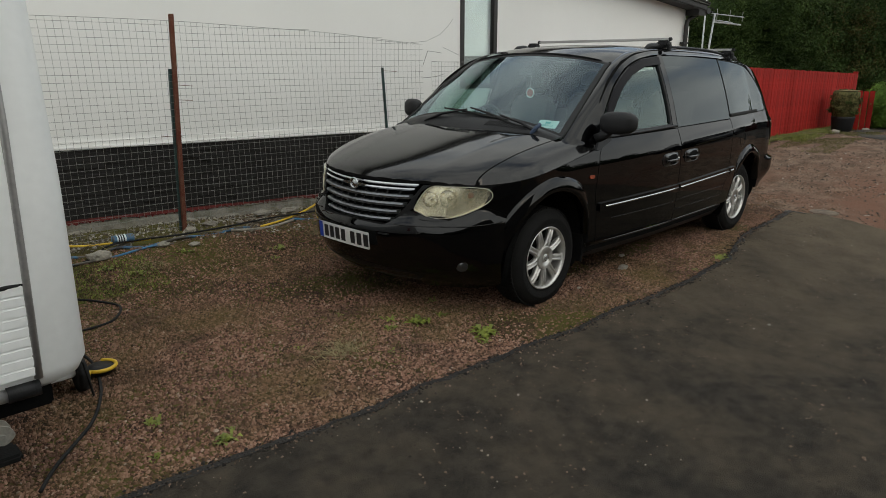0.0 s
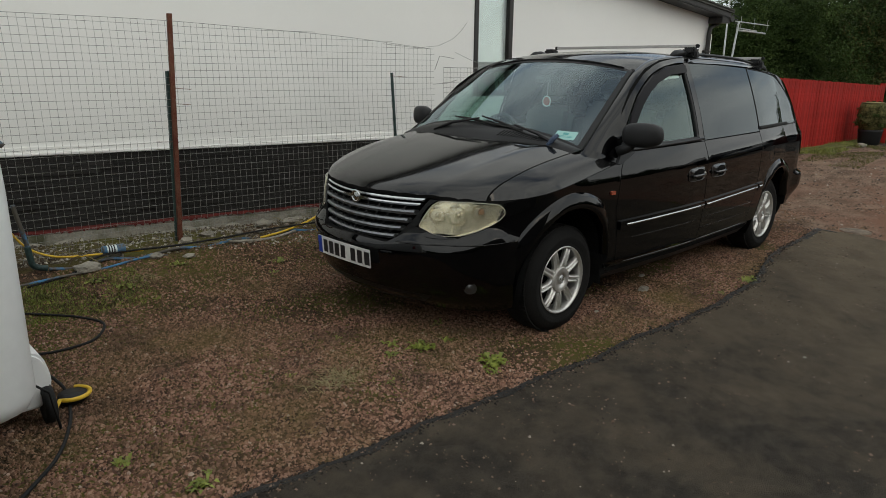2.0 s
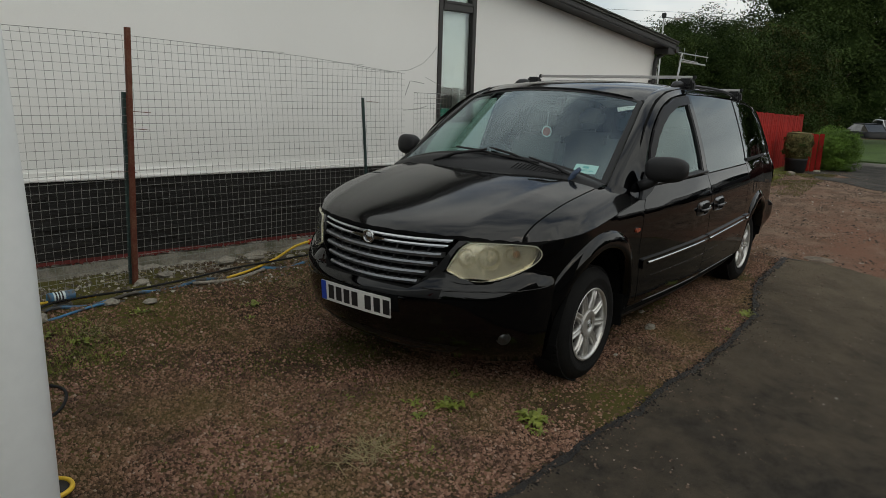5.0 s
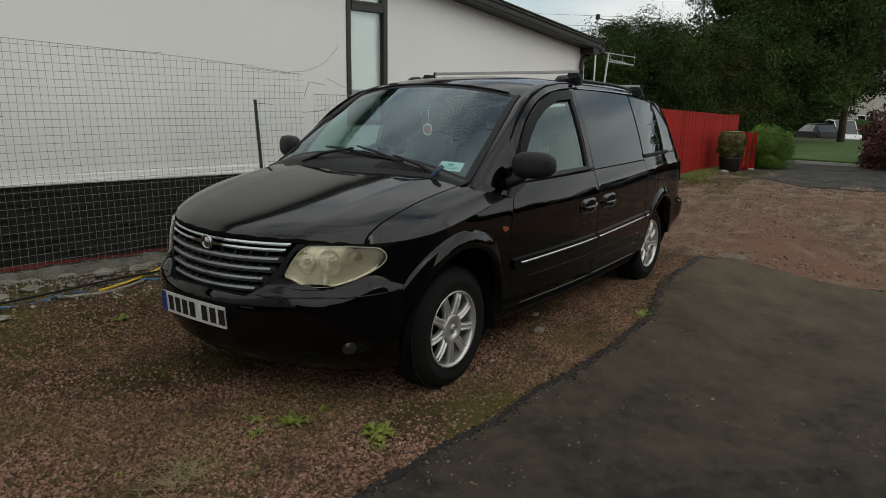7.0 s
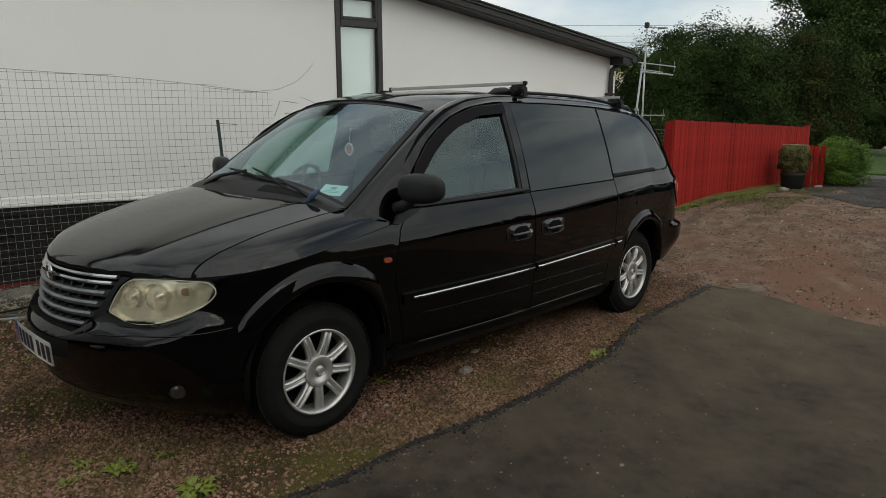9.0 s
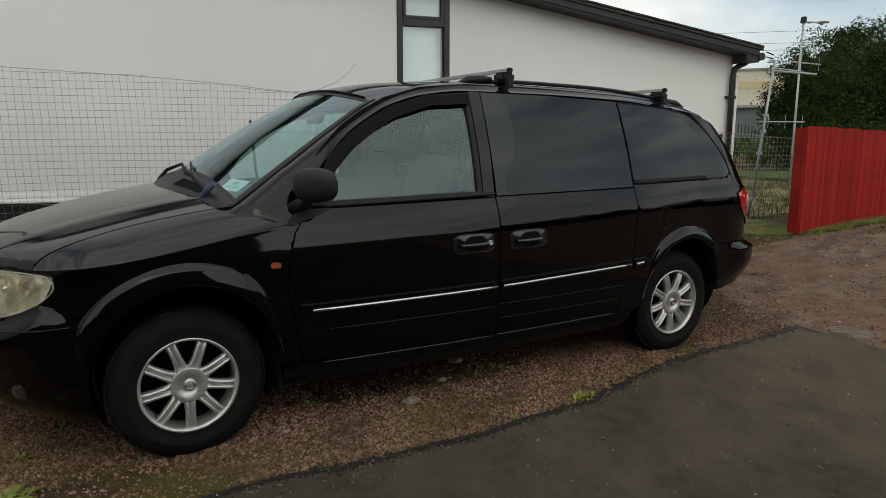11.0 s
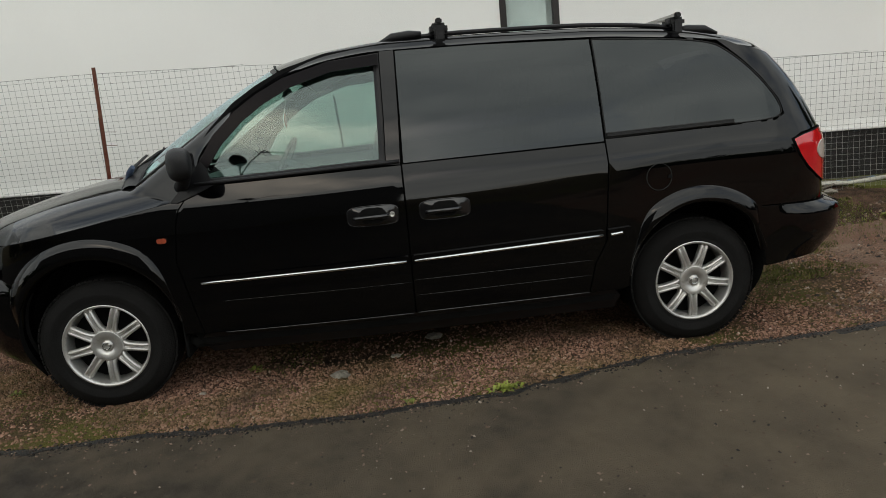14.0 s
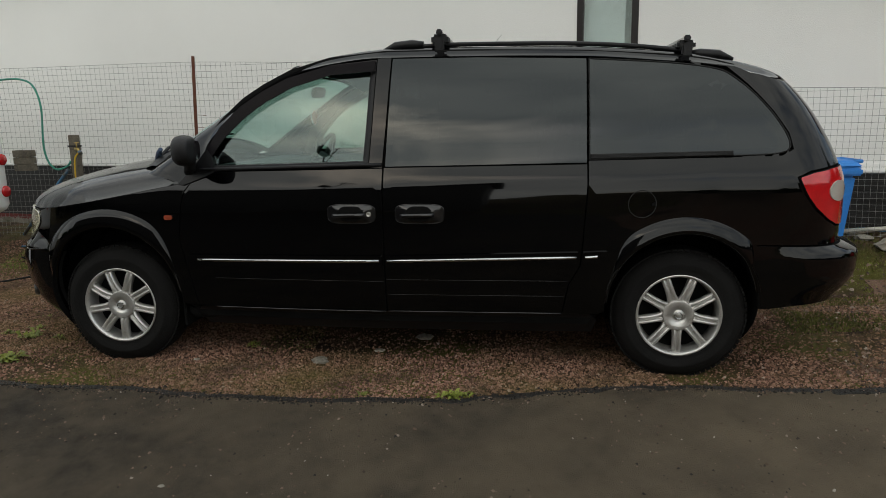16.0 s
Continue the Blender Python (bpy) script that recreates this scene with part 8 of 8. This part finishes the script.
# ---- parked cars and houses in the distance ----
def parked_car(x, y, z, ang, paint, label, length=4.2, width=1.72, height=1.46):
    c = thing("parked_car", (x, y, z), label, "car", group="parked cars")
    M = pose(x, y, z, 0, 0, ang)
    L, W = length / 2, width / 2
    prof_low = [(-L, 0.35), (-L + 0.03, 0.62), (-L + 0.25, 0.80), (-L * 0.45, 0.92), (L * 0.75, 0.95), (L - 0.05, 0.88), (L, 0.55), (L - 0.05, 0.30), (-L + 0.1, 0.25)]
    b = bmesh.new()
    rows = []
    for h, s, dz in ((-1, 0.90, -0.02), (-0.93, 0.985, 0), (-0.6, 1.0, 0.02), (0.6, 1.0, 0.02), (0.93, 0.985, 0), (1, 0.90, -0.02)):
        rows.append([b.verts.new(M @ Vector((px * s, h * W, pz + dz * (pz > 0.7)))) for px, pz in prof_low])
    n = len(prof_low)
    for p, q in zip(rows, rows[1:]):
        for i in range(n):
            b.faces.new((p[i], p[(i + 1) % n], q[(i + 1) % n], q[i])).smooth = True
    b.faces.new(rows[0])
    b.faces.new(rows[-1][::-1])
    bmesh.ops.recalc_face_normals(b, faces=b.faces[:])
    part("body", b, paint, c)
    b = bmesh.new()
    prof_up = [(-L * 0.50, 0.93), (-L * 0.12, height - 0.06), (L * 0.15, height), (L * 0.55, height - 0.05), (L * 0.88, 0.95)]
    rows = []
    for h, s in ((-0.92, 0.0), (-0.72, 1.0), (0.72, 1.0), (0.92, 0.0)):
        rows.append([b.verts.new(M @ Vector((px, h * W, 0.93 + (pz - 0.93) * s if s == 0 else pz))) for px, pz in prof_up])
    for p, q in zip(rows, rows[1:]):
        for i in range(4):
            b.faces.new((p[i], p[i + 1], q[i + 1], q[i]))
    bmesh.ops.recalc_face_normals(b, faces=b.faces[:])
    part("cabin_glass", b, M_CARGLASS, c)
    b = bmesh.new()
    for h in (-0.72, 0.72):
        for i in range(4):
            a0, a1 = prof_up[i], prof_up[i + 1]
            tube(b, [M @ Vector((a0[0], h * W, a0[1])), M @ Vector((a1[0], h * W, a1[1]))], 0.035, 5)
    box(b, (-L * 0.10, -0.72 * W, height - 0.02), (L * 0.52, 0.72 * W, height + 0.015), 0.01, M)
    part("roof", b, paint, c)
    for sx in (-0.62, 0.62):
        for sy in (-1, 1):
            b = bmesh.new()
            lathe(b, [(0.0, -0.09), (0.30, -0.09), (0.31, -0.05), (0.31, 0.05), (0.30, 0.09), (0.21, 0.09), (0.19, 0.06), (0.0, 0.07)], (0, 0, 0), "y", 20)
            bmesh.ops.transform(b, matrix=M @ Matrix.Translation((sx * L, sy * (W - 0.07), 0.31)) @ Matrix.Diagonal((1, sy, 1, 1)), verts=b.verts)
            part("wheel", b, M_TYRE, c)
    for sy in (-0.62, 0.62):
        b = bmesh.new()
        box(b, (-L - 0.0, sy * W - 0.16, 0.62), (-L + 0.14, sy * W + 0.16, 0.74), 0.03, M)
        part("headlamp", b, M_CLEARLENS, c)


M_CARGLASS = material("dark_car_glass", (0.012, 0.014, 0.015), 0.08, vary=0.1, scale=4, fine=20, coat=0.5)
M_WHITECAR = material("white_car_paint", (0.70, 0.71, 0.72), 0.3, vary=0.03, scale=2, fine=20, coat=0.8)
M_GREYCAR = material("grey_car_paint", (0.10, 0.11, 0.12), 0.3, metal=0.4, vary=0.1, scale=2, fine=20, coat=0.8)
parked_car(12.3, -3.55, 0.38, 12, M_GREYCAR, "dark grey hatchback parked beside the road")
parked_car(10.9, -4.6, 0.38, 12, M_PAINT, "black hatchback parked beside the road")
parked_car(52.0, 5.4, ground_z(52, 5) - 0.02, 215, M_TRIM, "black hatchback parked beyond the lawn", 3.9)
parked_car(56.0, 4.6, ground_z(56, 4) - 0.02, 205, M_WHITECAR, "white van parked beyond the black hatchback", 5.2, 1.9, 1.9)
parked_car(55.0, 0.4, ground_z(55, 0) - 0.02, 190, M_WHITECAR, "white car parked far along the road")


def far_house(x, y, ang, length, depth, h, ridge_h, mat, label, windows=True):
    t = thing("house", (x, y, 0.4), label, "house")
    M = pose(x, y, ground_z(x, y) + 0.1, 0, 0, ang)
    b = bmesh.new()
    box(b, (-length / 2, -depth / 2, -0.3), (length / 2, depth / 2, h), 0, M)
    wl_ = part("wall", b, mat, t)
    b = bmesh.new()
    A = [(-length / 2 - 0.3, -depth / 2 - 0.35, h - 0.05), (length / 2 + 0.3, -depth / 2 - 0.35, h - 0.05), (length / 2 + 0.3, depth / 2 + 0.35, h - 0.05), (-length / 2 - 0.3, depth / 2 + 0.35, h - 0.05), (-length / 2 - 0.3, 0, ridge_h), (length / 2 + 0.3, 0, ridge_h)]
    vs = [b.verts.new(M @ Vector(p)) for p in A]
    for f in ((0, 1, 5, 4), (2, 3, 4, 5), (0, 4, 3), (1, 2, 5), (0, 3, 2, 1)):
        b.faces.new([vs[i] for i in f])
    part("roof", b, M_TILE, t)
    for k in range(int(length / 2.6) if windows else 0):
        for z in ((1.0, 2.2), (3.5, 4.7)):
            if z[1] < h - 0.2:
                xx = -length / 2 + 1.4 + 2.6 * k
                for sd in (-1, 1):
                    b = bmesh.new()
                    y0, y1 = sorted((sd * (depth / 2 + 0.02), sd * (depth / 2 - 0.05)))
                    box(b, (xx - 0.6, y0, z[0]), (xx + 0.6, y1, z[1]), 0, M)
                    wo = part("window", b, M_CARGLASS, t)
                    b = bmesh.new()
                    y0, y1 = sorted((sd * (depth / 2 + 0.05), sd * (depth / 2 + 0.02)))
                    for q in ((xx - 0.66, z[0] - 0.06, xx + 0.66, z[0]), (xx - 0.66, z[1], xx + 0.66, z[1] + 0.06), (xx - 0.66, z[0], xx - 0.6, z[1]), (xx + 0.6, z[0], xx + 0.66, z[1]), (xx - 0.03, z[0], xx + 0.03, z[1])):
                        box(b, (q[0], y0, q[1]), (q[2], y1, q[3]), 0, M)
                    part("frame", b, M_CARAVAN, wo)
    return t, M


far_house(72, 9.0, 84, 14, 7, 4.9, 7.2, M_SKIN, "pale rendered house far along the street")
far_house(74, -9, 80, 12, 7, 4.9, 7.2, M_SKIN, "pale rendered house at the end of the street")

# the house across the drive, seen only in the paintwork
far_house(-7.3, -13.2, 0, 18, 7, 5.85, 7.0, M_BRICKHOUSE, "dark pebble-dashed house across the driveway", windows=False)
dish = thing("satellite_dish", (-2.85, -9.55, 6.0), "dark satellite dish on the house eaves", "satellite dish")
b = bmesh.new()
lathe(b, [(0.0, 0.0), (0.15, 0.02), (0.30, 0.07), (0.32, 0.075), (0.30, 0.06), (0.0, -0.01)], (0, 0, 0), "y", 24)
bmesh.ops.transform(b, matrix=pose(-2.85, -9.35, 6.75, -45, 0, 25), verts=b.verts)
part("dish", b, M_IRON, dish)
b = bmesh.new()
tube(b, [(-2.85, -9.72, 5.6), (-2.85, -9.5, 6.2), (-2.85, -9.40, 6.72)], 0.03, 6)
part("bracket", b, M_IRON, dish)
a2 = thing("roof_aerial", (-2.75, -9.6, 6.0), "dark television aerial on a pole at the eaves", "aerial")
b = bmesh.new()
tube(b, [(-3.1, -9.72, 5.6), (-2.6, -9.62, 6.7), (-2.15, -9.55, 7.35)], 0.028, 6)
part("pole", b, M_IRON, a2)
b = bmesh.new()
tube(b, [(-2.4, -9.5, 7.25), (-1.7, -9.6, 7.1)], 0.022, 6)
part("boom", b, M_IRON, a2)
for k in range(5):
    b = bmesh.new()
    x = -2.35 + 0.15 * k
    tube(b, [(x - 0.08, -9.5, 7.24 - 0.2 * (x + 2.4) + 0.16), (x + 0.08, -9.6, 7.24 - 0.2 * (x + 2.4) - 0.16)], 0.012, 5)
    part("director", b, M_IRON, a2)
# bushes added out of view, to keep bright sky out of the paintwork
shrub("unseen_bush", "dense dark bush added out of view to darken reflections", "bush", (-9.0, -8.0, -0.2), [((-9.0, -8.0, 0.9), (2.4, 1.2, 1.2)), ((-12.5, -7.0, 1.1), (2.2, 1.4, 1.4)), ((-12, -4, 0.9), (1.6, 1.8, 1.2))], 7000, 0.09, [M_LEAF], 51)
shrub("unseen_bush", "dense dark bush added out of view to darken reflections", "bush", (9.0, -8.4, -0.1), [((8.4, -8.4, 0.7), (2.2, 1.0, 1.0)), ((11.2, -8.2, 0.9), (1.8, 1.2, 1.1))], 5000, 0.09, [M_LEAF], 52)

# ---- weeds and dry grass ----
def weed(x, y, size, seed, mat=M_WEED, leaves=26, tall=0.5, name="weed", label="small green weed growing in the gravel"):
    r = random.Random(seed)
    b = bmesh.new()
    z = rough_z(x, y)
    for _ in range(leaves):
        a, ln = r.uniform(0, 2 * math.pi), size * r.uniform(0.4, 1.0)
        up = ln * tall * r.uniform(0.3, 1.2)
        w = ln * r.uniform(0.10, 0.22)
        ox, oy = x + r.gauss(0, size * 0.35), y + r.gauss(0, size * 0.35)
        d = Vector((math.cos(a), math.sin(a), 0))
        s = Vector((-d.y, d.x, 0)) * w
        p0 = Vector((ox, oy, z))
        p1 = p0 + d * ln * 0.55 + Vector((0, 0, up))
        p2 = p0 + d * ln + Vector((0, 0, up * 0.7))
        v = [b.verts.new(p) for p in (p0 - s * 0.3, p0 + s * 0.3, p1 + s, p2, p1 - s)]
        b.faces.new((v[0], v[1], v[2], v[4]))
        b.faces.new((v[4], v[2], v[3]))
    return whole(name, b, mat, label, "weed", group="weeds in the gravel")


def straw(x, y, seed):
    r = random.Random(seed)
    b = bmesh.new()
    for _ in range(70):
        a, ln = r.uniform(0, 2 * math.pi), r.uniform(0.05, 0.15)
        px, py = x + r.gauss(0, 0.06), y + r.gauss(0, 0.05)
        z = rough_z(px, py) + 0.006
        d = Vector((math.cos(a), math.sin(a), 0))
        w = Vector((-d.y, d.x, 0)) * 0.0016
        p0 = Vector((px, py, z))
        p1 = p0 + d * ln * 0.5 + Vector((0, 0, ln * r.uniform(0.02, 0.25)))
        p2 = p0 + d * ln + Vector((0, 0, ln * r.uniform(0.0, 0.25)))
        v = [b.verts.new(p) for p in (p0 - w, p0 + w, p1 + w, p1 - w, p2)]
        b.faces.new(v[:4])
        b.faces.new((v[3], v[2], v[4]))
    return whole("dry_grass", b, M_STRAW, "tuft of flattened dry grass", "grass", group="dry grass tufts")


for k, (x, y, s, n) in enumerate(((-0.685, -0.10, 0.085, 70), (-0.77, -0.17, 0.05, 30), (-0.85, 0.31, 0.07, 50), (-1.04, 0.35, 0.05, 24), (-0.66, 0.30, 0.05, 20), (-2.37, -0.10, 0.06, 34), (-2.30, -0.02, 0.035, 14), (-2.54, 0.26, 0.05, 24), (-2.65, -0.04, 0.035, 16), (-0.57, 2.36, 0.06, 36), (-0.72, 2.2, 0.05, 24), (1.91, -0.395, 0.06, 60), (1.96, -0.385, 0.05, 40), (1.47, -0.39, 0.035, 22), (0.63, 0.28, 0.05, 26), (-0.95, 0.47, 0.05, 26), (-0.5, 0.55, 0.05, 20), (-1.75, 2.45, 0.06, 30), (-1.9, 2.6, 0.06, 30), (-1.3, 2.6, 0.06, 36), (4.9, 1.65, 0.07, 40), (5.46, 1.7, 0.07, 40), (5.8, 1.9, 0.08, 50), (7.3, 1.4, 0.08, 60), (8.0, 1.35, 0.08, 60), (8.8, 1.25, 0.08, 60), (-1.25, 0.1, 0.03, 14), (-1.6, 0.5, 0.03, 14), (-1.1, 0.8, 0.03, 14), (-2.1, 0.9, 0.03, 12))):
    weed(x, y, s, 100 + k, leaves=n)
for k, (x, y) in enumerate(((-1.40, 0.33), (-1.5, 0.28), (-0.1, 2.5), (-1.6, 2.5), (5.6, 2.3), (6.4, 2.0), (0.4, 2.7))):
    straw(x, y, 300 + k)


def bare(x, y):
    """Above zero where moss has taken over the gravel."""
    return 0.5 * noise.noise(Vector((x * 1.1, y * 1.1, 2.0))) - 0.17


def blades(name, poly_x, poly_y, count, h, mat, label, seed, where=None):
    """Many thin grass blades; one object."""
    r = np.random.RandomState(seed)
    verts, faces = [], []
    for _ in range(count):
        x, y = poly_x[0] + r.rand() * (poly_x[1] - poly_x[0]), poly_y[0] + r.rand() * (poly_y[1] - poly_y[0])
        if where and where(x, y) + 0.07 * r.normal() < 0 or not where and noise.noise(Vector((x * 1.5, y * 1.5, seed))) < -0.05:
            continue
        z = rough_z(x, y)
        a, hh = r.rand() * 6.28, h * (0.4 + r.rand())
        dx, dy = math.cos(a) * hh * 0.5, math.sin(a) * hh * 0.5
        n0 = len(verts)
        w = 0.004 + 0.012 * h
        verts += [(x - w * math.sin(a), y + w * math.cos(a), z), (x + w * math.sin(a), y - w * math.cos(a), z), (x + dx, y + dy, z + hh)]
        faces.append((n0, n0 + 1, n0 + 2))
    me = bpy.data.meshes.new(name)
    me.from_pydata(verts, [], faces)
    me.materials.append(mat)
    return tagged(new(name, me), label, "grass", kind="stuff")


blades("field_grass", (7.1, 15), (2.3, 9), 14000, 0.16, M_DRYGRASS, "rough dry field grass", 61)
blades("field_grass", (7.1, 12), (2.2, 6), 6000, 0.16, M_GRASS, "green tufts in the rough field", 62)
blades("verge_grass", (4.3, 7.2), (1.4, 2.9), 6000, 0.026, M_MOSS, "thin mossy grass near the fence", 63)
blades("verge_grass", (6.9, 12), (0.95, 1.6), 6000, 0.055, M_WEED, "green grass along the board fence", 64)
blades("lawn_grass", (13.2, 22), (-1.2, 5), 9000, 0.07, M_GRASS, "short mown lawn grass", 65)
blades("yard_moss", (7.2, 10.2), (0.35, 1.15), 9000, 0.022, M_MOSS, "mossy patch on the yard by the fence", 67)
blades("verge_grass", (4.1, 5.7), (1.0, 2.1), 1500, 0.014, M_MOSS, "low green grass behind the van", 68)
blades("yard_moss", (-3.4, 1.0), (-0.1, 2.7), 60000, 0.010, M_MOSS, "thin moss among the gravel chips", 69, bare)
blades("yard_moss", (3.9, 5.3), (0.75, 1.5), 9000, 0.018, M_MOSS, "mossy patch in the gravel behind the van", 76)
blades("verge_grass", (4.5, 5.7), (1.5, 2.05), 2600, 0.012, M_WEED, "low green grass by the bin", 77)
blades("yard_moss", (-2.6, 1.2), (1.3, 2.75), 30000, 0.010, M_MOSS, "low moss patches by the fence", 66, lambda x, y: 0.45 * noise.noise(Vector((x * 1.7, y * 1.7, 6.0))) - 0.02 + 0.10 * step(1.8, 2.5, y))
blades("yard_moss", (-2.7, -1.6), (2.15, 2.72), 9000, 0.013, M_WEED, "bright green moss near the caravan", 78, lambda x, y: 0.3 * noise.noise(Vector((x * 2.6, y * 2.6, 1.0))) + 0.05)

# ---- loose chips ----
def island_material(name, stops, rough=0.9, lichen=None):
    m = bpy.data.materials.new(name)
    m.use_nodes = True
    nt = m.node_tree
    bs = nt.nodes["Principled BSDF"]
    bs.inputs["Roughness"].default_value = rough
    bs.inputs["Specular IOR Level"].default_value = 0.25
    g = nt.nodes.new("ShaderNodeNewGeometry")
    ramp = nt.nodes.new("ShaderNodeValToRGB")
    while len(ramp.color_ramp.elements) < len(stops):
        ramp.color_ramp.elements.new(0.5)
    for e, (p, c) in zip(ramp.color_ramp.elements, stops):
        e.position, e.color = p, (*c, 1)
    nt.links.new(g.outputs["Random Per Island"], ramp.inputs["Fac"])
    colour = ramp.outputs["Color"]
    if lichen:                                        # green and dark films over whole areas of chips
        co = nt.nodes.new("ShaderNodeTexCoord")
        for tone, sc, lo, hi in ((lichen, 1.3, 0.47, 0.80), ((0.030, 0.021, 0.014), 2.1, 0.50, 0.76)):
            pn = node(nt, "ShaderNodeTexNoise", Scale=sc, Detail=7.0, Roughness=0.7)
            nt.links.new(co.outputs["Object"], pn.inputs["Vector"])
            pr = nt.nodes.new("ShaderNodeMapRange")
            pr.inputs["From Min"].default_value, pr.inputs["From Max"].default_value = lo, hi
            nt.links.new(pn.outputs["Fac"], pr.inputs["Value"])
            mx = nt.nodes.new("ShaderNodeMix")
            mx.data_type = "RGBA"
            mx.inputs["B"].default_value = (*tone, 1)
            nt.links.new(pr.outputs["Result"], mx.inputs["Factor"])
            nt.links.new(colour, mx.inputs["A"])
            colour = mx.outputs["Result"]
    nt.links.new(colour, bs.inputs["Base Color"])
    return m


M_CHIPS = island_material("red_granite_chips", [(0.0, (0.040, 0.024, 0.017)), (0.22, (0.110, 0.060, 0.040)), (0.60, (0.225, 0.124, 0.085)), (0.97, (0.33, 0.200, 0.145)), (1.0, (0.38, 0.30, 0.24))], lichen=(0.105, 0.088, 0.024))
M_GRIT = island_material("mixed_grit", [(0.0, (0.03, 0.028, 0.025)), (0.5, (0.13, 0.09, 0.065)), (0.92, (0.24, 0.17, 0.13)), (1.0, (0.38, 0.34, 0.29))])


def chips(name, count, where, size, mat, label, seed, category="gravel"):
    """Loose angular chips, each a small crooked solid; one object."""
    r = np.random.RandomState(seed)
    base = np.array([(1, 0, -0.45), (-1, 0, -0.45), (0, 1, -0.45), (0, -1, -0.45), (0.25, 0.15, 1), (-0.3, -0.1, 0.9)], float)
    tri = np.array([(0, 2, 4), (2, 1, 5), (2, 5, 4), (1, 3, 5), (3, 0, 4), (3, 4, 5)])
    pts = where(r, count)
    n = len(pts)
    V = np.repeat(base[None], n, 0) * (0.6 + 0.7 * r.rand(n, 6, 1))
    V[:, :, 2] *= 0.55
    a = r.rand(n) * 6.28
    c, s = np.cos(a), np.sin(a)
    x = V[:, :, 0] * c[:, None] - V[:, :, 1] * s[:, None]
    y = V[:, :, 0] * s[:, None] + V[:, :, 1] * c[:, None]
    tl = (r.rand(n) - 0.5) * 1.0
    z = V[:, :, 2] + x * tl[:, None]
    sc = size * (0.45 + r.rand(n) ** 2 * 1.3)
    P = np.stack([x, y, z], 2) * sc[:, None, None] + pts[:, None, :]
    F = (tri[None] + (np.arange(n) * 6)[:, None, None]).reshape(-1, 3)
    me = bpy.data.meshes.new(name)
    me.from_pydata(P.reshape(-1, 3).tolist(), [], F.tolist())
    me.materials.append(mat)
    return tagged(new(name, me), label, category, kind="stuff")


def on_gravel(x0, x1, y0, y1, thin=None):
    def f(r, count):
        out = []
        while len(out) < count:
            x, y = x0 + r.rand() * (x1 - x0), y0 + r.rand() * (y1 - y0)
            if x < 4.25 and y < drive_edge(x) + ragged(x) - 0.07 * r.rand() ** 3:
                continue
            if r.rand() < 0.5 * step(1.2, 2.7, y):
                continue
            if thin and r.rand() < thin(x, y):
                continue
            if 0 < bare(x, y) + 0.1 * r.rand():
                if r.rand() < 0.80:
                    continue
            out.append((x, y, rough_z(x, y) + 0.002))
        return np.array(out)
    return f


chips("gravel_chips", 128000, on_gravel(-3.7, 1.0, -0.5, 2.9, lambda x, y: 0.3 * step(1.0, 3.0, y)), 0.0086, M_CHIPS, "loose red granite chips", 71)
chips("gravel_chips", 78000, on_gravel(1.0, 5.6, -0.5, 1.5, lambda x, y: 0.6 * step(4.2, 5.6, x)), 0.0076, M_CHIPS, "loose red granite chips beside the van", 72)
M_MORTAR = island_material("mortar_crumbs", [(0.0, (0.05, 0.04, 0.03)), (0.45, (0.13, 0.11, 0.085)), (0.85, (0.26, 0.235, 0.19)), (1.0, (0.44, 0.41, 0.35))])


def by_footing(r, count):
    out = []
    while len(out) < count:
        x = -2.7 + 4.2 * r.rand()
        y = 3.315 - 0.212 * (x - 2.997) - 0.04 - 1.35 * r.rand() ** 1.3
        if y > 2.62 and noise.noise(Vector((x * 2.4, y * 3.0, 8))) > -0.25:
            out.append((x, y, rough_z(x, y) + 0.004))
    return np.array(out)


chips("mortar_crumbs", 5200, by_footing, 0.0135, M_MORTAR, "broken mortar and dirt along the fence foot", 79, "rubble")
chips("yard_grit", 24000, on_gravel(3.9, 11.0, -3.2, 1.9), 0.014, M_GRIT, "mixed grit over the hard yard", 73)


def on_drive(r, count):
    out = []
    while len(out) < count:
        x = -4.2 + 8.3 * r.rand()
        d = r.rand() ** 2.2 * 3.0 if r.rand() < 0.7 else r.rand() * 3
        y = drive_edge(x) - 0.02 - d
        if noise.noise(Vector((x * 1.6, y * 1.6, 5))) > -0.1 or d < 0.12:
            out.append((x, y, rough_z(x, y) + 0.012))
    return np.array(out)


def on_edge(r, count):
    out = []
    while len(out) < count:
        x = -4.2 + 8.4 * r.rand()
        y = drive_edge(x) + ragged(x) - 0.02 + r.normal() * 0.022
        out.append((x, y, rough_z(x, y) + 0.010))
    return np.array(out)


M_CRUMB = island_material("tar_crumbs", [(0.0, (0.012, 0.011, 0.010)), (0.7, (0.035, 0.030, 0.025)), (1.0, (0.10, 0.07, 0.05))])
chips("tar_crumbs", 3600, on_edge, 0.0080, M_CRUMB, "dark crumbs broken from the driveway edge", 75)
chips("drive_grit", 5200, on_drive, 0.0055, M_GRIT, "scattered grit on the driveway", 74)
